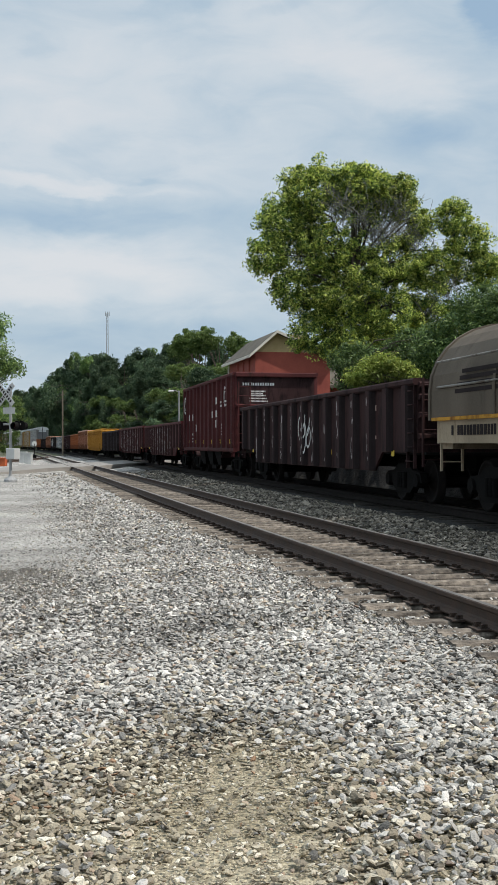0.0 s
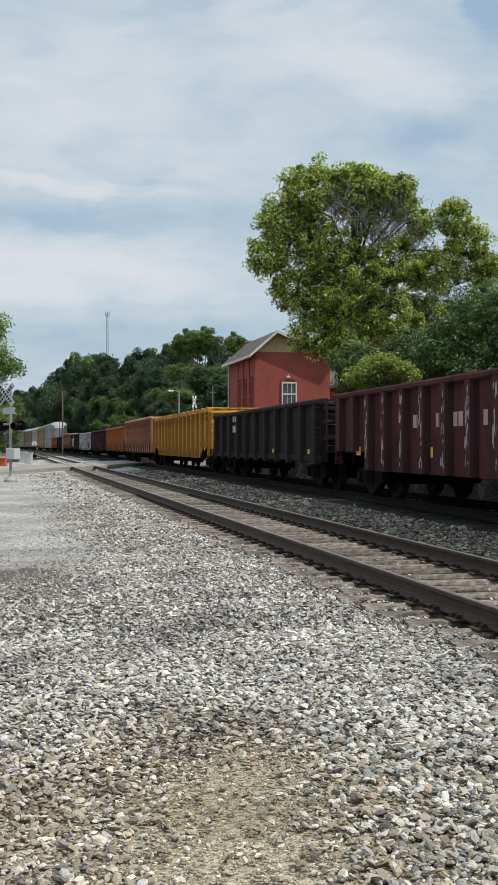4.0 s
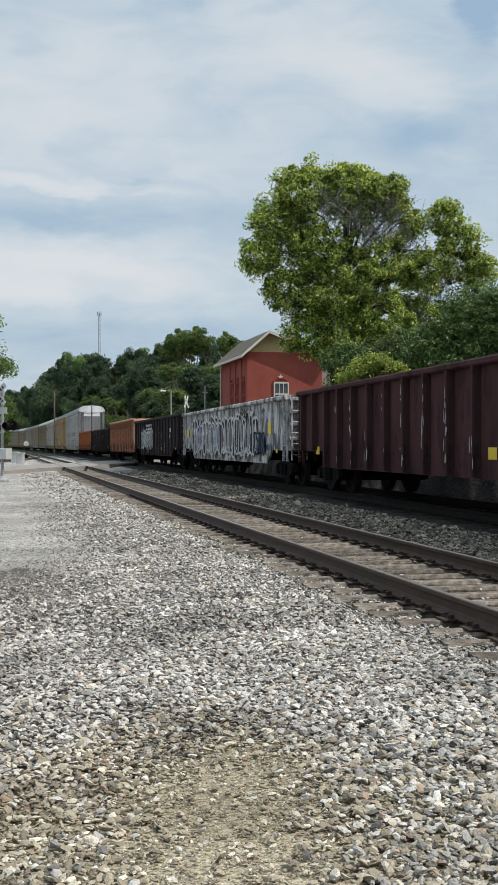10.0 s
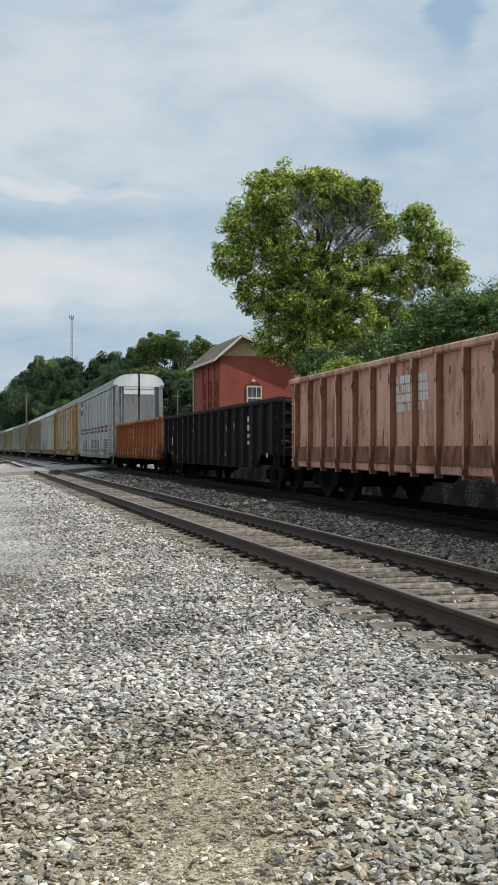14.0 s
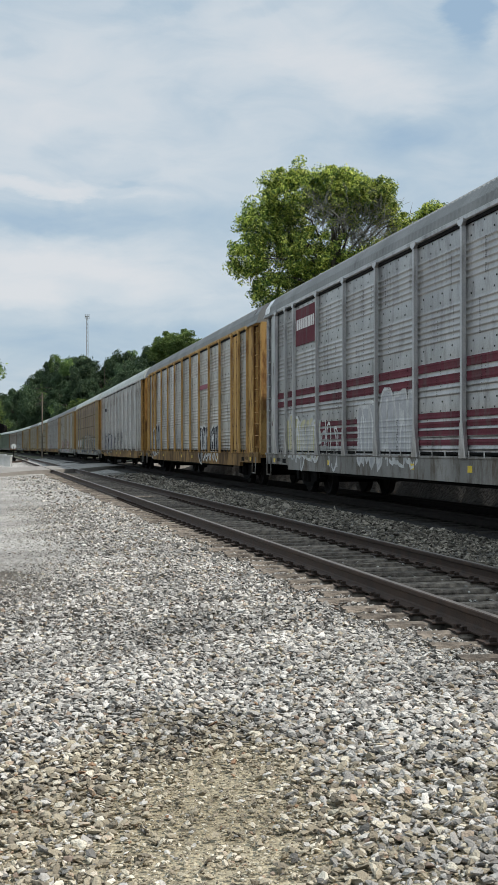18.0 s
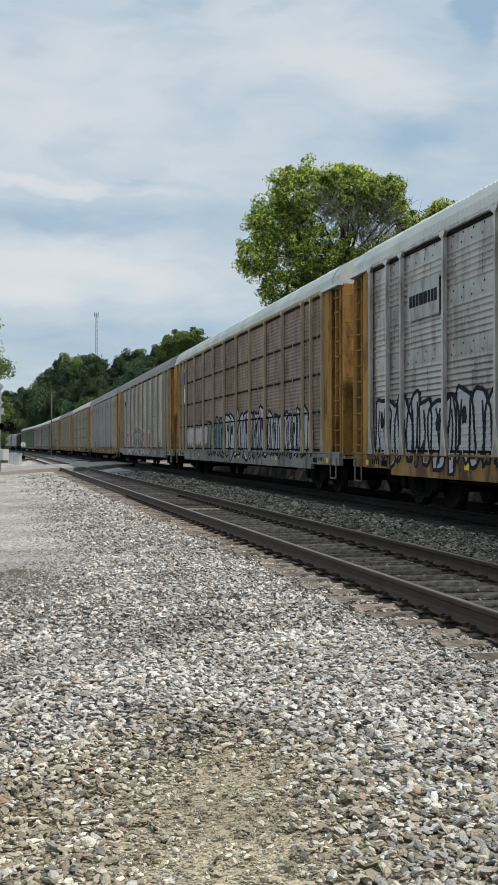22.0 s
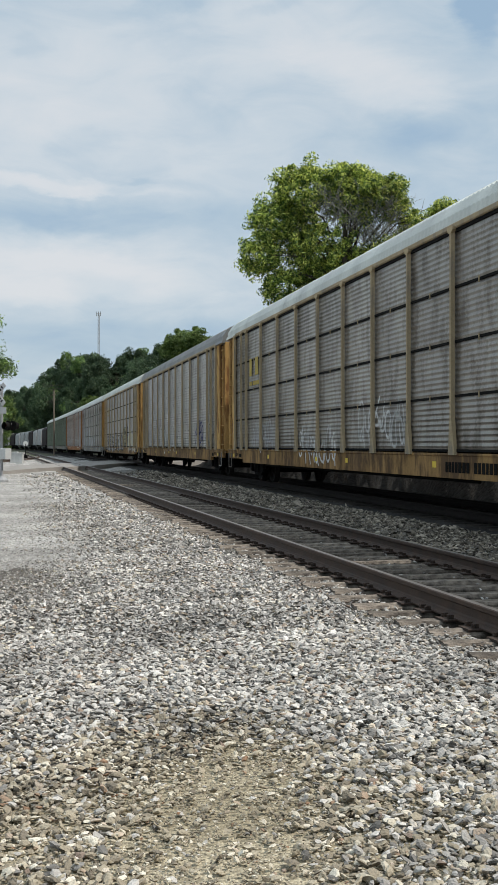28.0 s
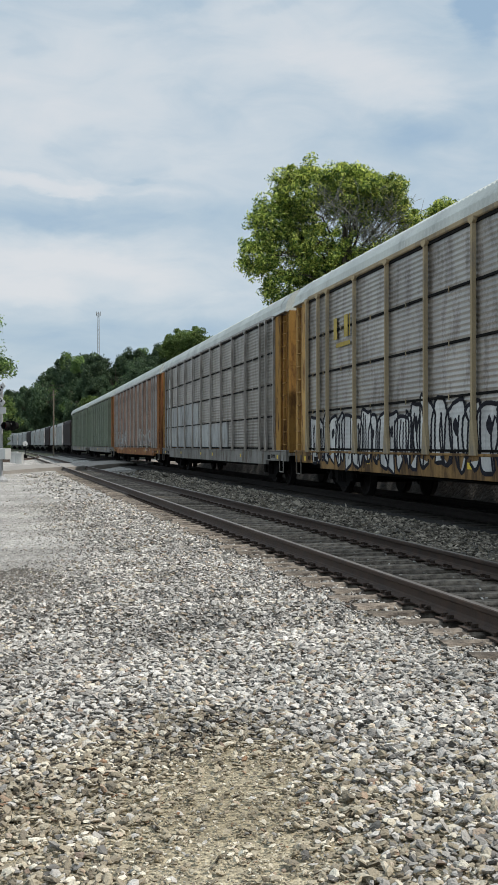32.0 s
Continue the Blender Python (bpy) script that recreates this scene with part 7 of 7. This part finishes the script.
# ---- station building ----
M_BRICKRED = mat("red_painted_brick", (0.225, 0.05, 0.038), (0.31, 0.08, 0.055), 0.7, 0.85, 0, 0.25, 14)
M_CREAM = mat("cream_painted_boards", (0.36, 0.27, 0.13), (0.44, 0.34, 0.18), 1, 0.8, 0, 0.15, 20)
M_SHINGLE = mat("brown_asphalt_shingle", (0.075, 0.065, 0.05), (0.135, 0.12, 0.095), 1.2, 0.95, 0, 0.5, 14)
M_TRIM = mat("pale_trim_paint", (0.5, 0.47, 0.40), (0.62, 0.59, 0.52), 2, 0.7, 0, 0.1, 20)
M_GLASS = mat("dark_window_glass", (0.05, 0.06, 0.07), (0.10, 0.11, 0.12), 1, 0.1, 0, 0, 10)
M_STEELGREY = mat("galvanized_pole_steel", (0.25, 0.255, 0.255), (0.34, 0.345, 0.345), 2, 0.6, 0.4, 0.1, 30)
M_SIGNBACK = mat("dull_grey_sign_sheet", (0.34, 0.345, 0.345), (0.44, 0.445, 0.44), 3, 0.6, 0, 0.05, 30)
M_WOODPOLE = mat("weathered_pole_wood", (0.10, 0.08, 0.06), (0.20, 0.17, 0.13), 2, 0.95, 0, 0.4, 20, streak=6)
M_SIGNWHITE = mat("white_sign_paint", (0.68, 0.68, 0.66), (0.78, 0.78, 0.76), 3, 0.6, 0, 0.05, 30)
M_LENS = mat("dark_signal_lens", (0.05, 0.012, 0.012), (0.08, 0.02, 0.02), 3, 0.25, 0, 0, 30)
M_CASE = mat("silver_signal_case", (0.42, 0.43, 0.42), (0.54, 0.55, 0.54), 2, 0.45, 0.3, 0.1, 30)
M_CONE = mat("orange_barrier_plastic", (0.36, 0.075, 0.025), (0.46, 0.11, 0.035), 2, 0.7, 0, 0.05, 20)


def build_station():
    z0 = 85.0
    c = at_px(452, 800, z0)
    hd = 0.21
    u, n = Vector((-math.sin(hd), math.cos(hd), 0)), Vector((math.cos(hd), math.sin(hd), 0))
    st = tagged(new("station_building"), "red painted brick railway station with a gabled shingle roof", "building")
    st.matrix_basis = pose(c.x, c.y, 0, 0, 0, math.degrees(hd))   # x along n, y along u
    W, D, H = 5.9, 10.2, 8.65
    R, RX = 10.25, 1.6
    t = 0.3
    for (a, b, e, f) in ((0, W, 0, t), (0, W, D - t, D), (0, t, t, D - t), (W - t, W, t, D - t)):
        part("wall", Shape().box(a, b, e, f, 0, H), M_BRICKRED, st)
    g = Shape()
    g.prism([(0.0, H), (W, H), (W * 0.62, R - 0.3), (RX, R - 0.12)], 1, 0.02, 0.16)
    part("gable_cladding", g, M_CREAM, st)
    r = Shape()
    o = 0.55
    for x0, z0_, x1, z1 in ((-o, H - 0.28, RX, R), (W + o, H - 0.4, RX, R)):
        r.add([(x0, -o, z0_), (x1, -o, z1), (x1, D + o, z1), (x0, D + o, z0_), (x0, -o, z0_ - 0.16), (x1, -o, z1 - 0.16), (x1, D + o, z1 - 0.16), (x0, D + o, z0_ - 0.16)],
              [(0, 1, 2, 3), (4, 7, 6, 5), (0, 4, 5, 1), (2, 6, 7, 3), (0, 3, 7, 4), (1, 5, 6, 2)])
    part("roof", r, M_SHINGLE, st)
    f = Shape()
    for x0, z0_, x1, z1 in ((-o, H - 0.28, RX, R), (W + o, H - 0.4, RX, R)):
        f.add([(x0, -o - 0.05, z0_ + 0.02), (x1, -o - 0.05, z1 + 0.02), (x1, -o - 0.05, z1 - 0.2), (x0, -o - 0.05, z0_ - 0.2), (x0, -o + 0.02, z0_ + 0.02), (x1, -o + 0.02, z1 + 0.02), (x1, -o + 0.02, z1 - 0.2), (x0, -o + 0.02, z0_ - 0.2)],
              [(0, 1, 2, 3), (4, 7, 6, 5), (0, 4, 5, 1), (2, 6, 7, 3), (0, 3, 7, 4), (1, 5, 6, 2)])
    f.cbox(-o - 0.06, -o + 0.04, -o, D + o, H - 0.5, H - 0.30, 0.02)
    part("fascia", f, M_TRIM, st)
    for y in (2.2, 4.4, 6.6):
        p = Shape()
        p.box(-0.10, 0.0, y - 0.28, y + 0.28, 0, H - 0.5)
        part("pilaster", p, M_BRICKRED, st)
    # windows: gable end and track side
    def window(m, w, h, trim):
        win = part("window", Shape().box(-w / 2, w / 2, -0.02, 0.03, 0, h), M_GLASS, st, at=m)
        fr = Shape()
        for a, b, c0, d in ((-w / 2 - 0.09, -w / 2, -0.1, h + 0.05), (w / 2, w / 2 + 0.09, -0.1, h + 0.05), (-w / 2, w / 2, h - 0.05, h + 0.08), (-w / 2, w / 2, h * 0.48, h * 0.54)):
            fr.box(a, b, -0.07, 0.03, c0, d)
        for x in (-w / 6, w / 6):
            fr.box(x - 0.02, x + 0.02, -0.05, 0.03, 0, h)
        part("window_frame", fr, trim, win)
        sl = Shape()
        sl.cbox(-w / 2 - 0.15, w / 2 + 0.15, -0.14, 0.03, -0.14, -0.02, 0.02)
        part("window_sill", sl, trim, win)
        ar = Shape()
        for k in range(8):
            a0, a1 = math.pi * k / 8, math.pi * (k + 1) / 8
            ar.add([(rr * math.cos(a) * (w / 2 + 0.1), yy, h + 0.05 + rr * math.sin(a) * 0.32) for yy in (-0.06, 0.03) for rr, a in ((0.8, a0), (1.1, a0), (1.1, a1), (0.8, a1))],
                   [(0, 1, 2, 3), (4, 7, 6, 5), (0, 4, 5, 1), (1, 5, 6, 2), (2, 6, 7, 3), (3, 7, 4, 0)])
        part("window_arch", ar, M_BRICKRED, win)
    window(pose(2.65, -0.03, 4.55), 1.0, 1.75, M_TRIM)
    for y in (1.2, 3.3, 5.5):
        window(pose(-0.03, y, 4.2, 0, 0, -90), 0.6, 2.3, M_BRICKRED)
    d = Shape()
    d.tube((-0.12, D - 0.15, 0), (-0.12, D - 0.15, H - 0.4), 0.06)
    part("downpipe", d, M_TRIM, st)
    s = Shape()
    pts = []
    for k in range(10):
        rr = 0.24 if k % 2 == 0 else 0.10
        pts.append((2.6 + rr * math.sin(2 * math.pi * k / 10), 6.75 + rr * math.cos(2 * math.pi * k / 10)))
    s.prism(pts, 1, -0.06, -0.02)
    part("star_ornament", s, M_TRIM, st)
    # low wing
    wg = Shape()
    wg.box(W, W + 5, 1.0, 7.5, 0, 6.3)
    part("wing_wall", wg, M_BRICKRED, st)
    wr = Shape()
    wr.add([(W - 1.2, 0.3, 6.2), (W + 5.5, 0.3, 6.2), (W + 5.5, 4.2, 8.0), (W - 1.2 + 1.4, 4.2, 8.0), (W + 5.5, 8.2, 6.2), (W - 1.2, 8.2, 6.2), (W - 1.2, 0.3, 6.0), (W + 5.5, 0.3, 6.0), (W + 5.5, 8.2, 6.0), (W - 1.2, 8.2, 6.0)],
           [(0, 1, 2, 3), (3, 2, 4, 5), (0, 3, 5), (1, 4, 2), (6, 9, 8, 7), (0, 6, 7, 1), (4, 8, 9, 5), (5, 9, 6, 0), (1, 7, 8, 4)])
    part("wing_roof", wr, M_SHINGLE, st)


build_station()


def crossbuck(name, base, top, yaw, lights=True):
    s = tagged(new(name), "silver railway crossing signal with white crossbuck and dark flashers" if lights else "white railway crossbuck sign on a post", "crossing signal")
    s.matrix_basis = pose(base.x, base.y, base.z, 0, 0, yaw)
    p = Shape()
    p.tube((0, 0, 0), (0, 0, top), 0.065, 0.06, 10)
    p.lathe([(0.30, 0.0), (0.28, 0.08), (0.10, 0.22), (0.08, 0.3)], "z", 12)
    part("mast", p, M_STEELGREY, s)
    for a in (-45, 45):
        b = Shape()
        b.cbox(-0.61, 0.61, -0.012, 0.012, -0.115, 0.115, 0.004)
        bl = part("sign_blade", b, M_SIGNBACK if lights else M_SIGNWHITE, s, at=pose(-0.17 if lights else 0, -0.10 - 0.012 * (a > 0) * 2, top - 0.42, 0, a, 0))
        t = Shape()
        for k in range(7):
            x = -0.46 + k * 0.14
            t.box(x, x + 0.07, -0.017, -0.013, -0.06, 0.06)
        part("sign_lettering", t, M_BLACK, bl)
    if lights:
        t = Shape()
        t.box(-0.34, 0.34, -0.10, -0.08, top - 1.25, top - 0.98)
        part("track_count_plate", t, M_SIGNBACK, s)
        arm = Shape()
        arm.tube((-0.55, 0, 2.45), (0.55, 0, 2.45), 0.04, n=8)
        part("light_arm", arm, M_STEELGREY, s)
        for x in (-0.5, 0.5):
            for sg in (-1, 1):
                d = Shape()
                d.lathe([(0.0, 0.0), (0.21, 0.0), (0.21, 0.02), (0.0, 0.02)], "y", 20)
                disc = part("light_backing", d, M_BLACK, s, at=pose(x + 0.04 * sg, 0.12 * sg, 2.38, 0, 0, 0 if sg < 0 else 180))
                h = Shape()
                h.lathe([(0.155, -0.22), (0.16, 0.0), (0.15, 0.0), (0.145, -0.22)], "y", 16)
                part("light_hood", h, M_BLACK, disc)
                l = Shape()
                l.lathe([(0.0, -0.05), (0.10, -0.035), (0.145, -0.005)], "y", 16)
                part("light_lens", l, M_LENS, disc)
        bx = Shape()
        bx.cbox(-0.08, 0.40, -0.2, 0.16, 0.95, 1.42, 0.02)
        part("junction_box", bx, M_CASE, s)
    return s


def build_roadside():
    b = at_px(19, 846, 48)
    b.z = float(ground_z(b.x, b.y))
    crossbuck("crossing_signal", b, 4.15, -32)
    b = at_px(342, 790, 88)
    b.z = float(ground_z(b.x, b.y))
    crossbuck("crossbuck_sign", b, at_px(0, 703, 88).z, 74, False)
    # street lamp
    b = at_px(317, 790, 92)
    b.z = float(ground_z(b.x, b.y))
    s = tagged(new("street_lamp"), "grey street lamp with a short arm", "street lamp")
    s.location = b
    top = at_px(0, 692, 92).z - b.z
    p = Shape()
    p.tube((0, 0, 0), (0, 0, top), 0.09, 0.06, 10)
    part("pole", p, M_STEELGREY, s)
    a = Shape()
    a.path([(0, 0, top - 0.1), (-0.35, 0, top + 0.02), (-0.6, 0, top)], 0.03)
    part("arm", a, M_STEELGREY, s)
    h = Shape()
    h.cbox(-0.85, -0.45, -0.12, 0.12, top - 0.12, top + 0.05, 0.05)
    part("lamp_head", h, M_SIGNWHITE, s)
    # poles
    for px, pt, z, r, nm, lb in ((377, 684, 95, 0.07, "signal_pole", "thin grey pole beside the station"), (111, 692, 150, 0.11, "utility_pole", "weathered wooden utility pole beside the track")):
        b = at_px(px, 790, z)
        b.z = float(ground_z(b.x, b.y))
        s = tagged(new(nm), lb, "pole")
        s.location = b
        t = at_px(0, pt, z).z - b.z
        p = Shape()
        p.tube((0, 0, 0), (0, 0, t), r, r * 0.8, 8)
        part("pole", p, M_WOODPOLE if r > 0.1 else M_STEELGREY, s)
        c = Shape()
        c.cbox(-0.25, 0.25, -0.05, 0.05, t - 0.6, t - 0.5, 0.01)
        part("bracket", c, M_WOODPOLE if r > 0.1 else M_STEELGREY, s)
    # radio tower on the ridge
    z = 520.0
    b = at_px(190, 700, z)
    top = at_px(0, 554, z).z
    g = float(ground_z(b.x, b.y))
    s = tagged(new("radio_tower"), "tall pale steel lattice radio tower above the woods", "radio tower")
    s.location = (b.x, b.y, g)
    H = top - g
    lat = Shape()
    for k in range(3):
        a = 2 * math.pi * k / 3
        lat.tube((0.85 * math.cos(a), 0.85 * math.sin(a), 0), (0.4 * math.cos(a), 0.4 * math.sin(a), H - 1), 0.12, n=5)
    part("leg", lat, M_STEELGREY, s)
    br = Shape()
    nz = int(H / 2)
    for i in range(nz):
        for k in range(3):
            a, c = 2 * math.pi * k / 3, 2 * math.pi * (k + 1) / 3
            q = 0.85 - 0.45 * i / nz
            br.tube((q * math.cos(a), q * math.sin(a), i * 2.0), (q * math.cos(c), q * math.sin(c), i * 2.0 + 2.0), 0.05, n=4)
    part("brace", br, M_STEELGREY, s)
    for zz, r in ((H - 0.6, 0.9), (H * 0.63, 1.2)):
        an = Shape()
        an.tube((-r, 0, zz), (r, 0, zz), 0.2, n=5)
        part("antenna_arm", an, M_STEELGREY, s)
        for x in (-r, r, 0):
            an = Shape()
            an.box(x - 0.14, x + 0.14, -0.14, 0.14, zz - 1.0, zz + 1.0)
            part("antenna", an, M_STEELGREY, s)
    # road over the tracks
    r = Shape()
    q0, q1 = [], []
    for d in np.linspace(-40, 14, 55):
        o = 1.5 * max(d, -8) + 0.25 * min(d + 8, 0)
        p0, p1 = near_at(67.8 + o, d), near_at(80.5 + o, d)
        q0.append(p0), q1.append(p1)
    v = []
    for p in q0 + q1:
        v.append((p.x, p.y, 0.04 + float(smooth(-7, -1.2, np.array(p.dot(NRM) - NEAR_D))) * 0.222 + float(smooth(1, 3, np.array(p.dot(NRM) - NEAR_D))) * 0.1))
    n = len(q0)
    r.add(v, [(i, i + 1, n + i + 1, n + i) for i in range(n - 1)])
    r.add([(x, y, z - 0.4) for x, y, z in v], [])
    r.f += [(i, 2 * n + i, 2 * n + i + 1, i + 1) for i in range(n - 1)]
    part("road_crossing", r, M_ROAD)
    tagged(bpy.data.objects["road_crossing"], "worn grey asphalt road crossing the railway tracks", "road", kind="structure")
    # switch stand
    b = at_px(61, 806, 125)
    b.z = 0.1
    s = tagged(new("switch_stand"), "railway switch stand with a round white target", "switch stand")
    s.location = b
    p = Shape()
    p.tube((0, 0, 0), (0, 0, 1.6), 0.04, n=8)
    p.box(-0.2, 0.2, -0.2, 0.2, 0, 0.35)
    part("stand", p, M_BLACK, s)
    t = Shape()
    t.lathe([(0, -0.02), (0.28, -0.02), (0.28, 0.02), (0, 0.02)], "y", 16)
    part("target", t, M_SIGNWHITE, s, at=(0, 0, 1.6))
    # signal case and barrier by the crossing
    for px, z, w, h, m, nm, lb in ((51, 84, 0.5, 0.75, M_CASE, "signal_case", "silver railway signal case on a base"), (41, 88, 0.5, 0.8, M_CASE, "signal_case", "silver railway signal case on a base"),
                                   (3, 74, 0.6, 0.5, M_CONE, "traffic_barrier", "orange plastic traffic barrier")):
        b = at_px(px, 800, z)
        s = tagged(new(nm), lb, "case" if m is M_CASE else "barrier")
        s.location = (b.x, b.y, 0.15)
        c = Shape()
        c.cbox(-w / 2, w / 2, -0.35, 0.35, 0.0, h, 0.04)
        part("body", c, m, s)
        c = Shape()
        c.cbox(-w / 2 - 0.05, w / 2 + 0.05, -0.4, 0.4, h, h + 0.08, 0.02)
        part("top_cover", c, m, s)


def build_weeds():
    """Rank weeds and brush on the raised ground beyond the train."""
    rng = np.random.default_rng(21)
    n = 420
    s = rng.uniform(34, 75, n)
    d = rng.uniform(7.0, 13, n)
    c = []
    for a, b in zip(s, d):
        p = far_at(float(a), float(b))
        c.append((p.x, p.y, float(ground_z(p.x, p.y)) + 0.12))
    me = leaves("weeds", np.array(c), rng.uniform(0.25, 0.7, n), 90, 0.16, M_LEAF2, rng, 0.55)
    tagged(new("weeds", me), "low green weeds and brush beyond the train track", "weeds", kind="stuff")


build_roadside()
build_weeds()
build_stones()


# ---- what moves ----
def car_pose(s):
    h = heading(s)
    p = far_at(s)
    return pose(p.x, p.y, FAR_RAIL, 0, 0, math.degrees(h) - 90)


def motions():
    for car, k in CARS:
        mid = (ENDS[k] + ENDS[k + 1]) / 2
        walk(car, [(t, car_pose(mid - train_run(t))) for t in range(33)])
    # wheels turn with the train; all of them share one set of keys
    lead = WHEELSETS[0]
    walk(lead, [(i / FPS, pose(0, 0, 0, 0, math.degrees(train_run(i / FPS) / 0.457), 0)) for i in range(32 * FPS + 1)])
    for w in WHEELSETS[1:]:
        w.rotation_mode = "QUATERNION"
        w.animation_data_create()
        w.animation_data.action = lead.animation_data.action
        w.animation_data.action_slot = lead.animation_data.action_slot


motions()
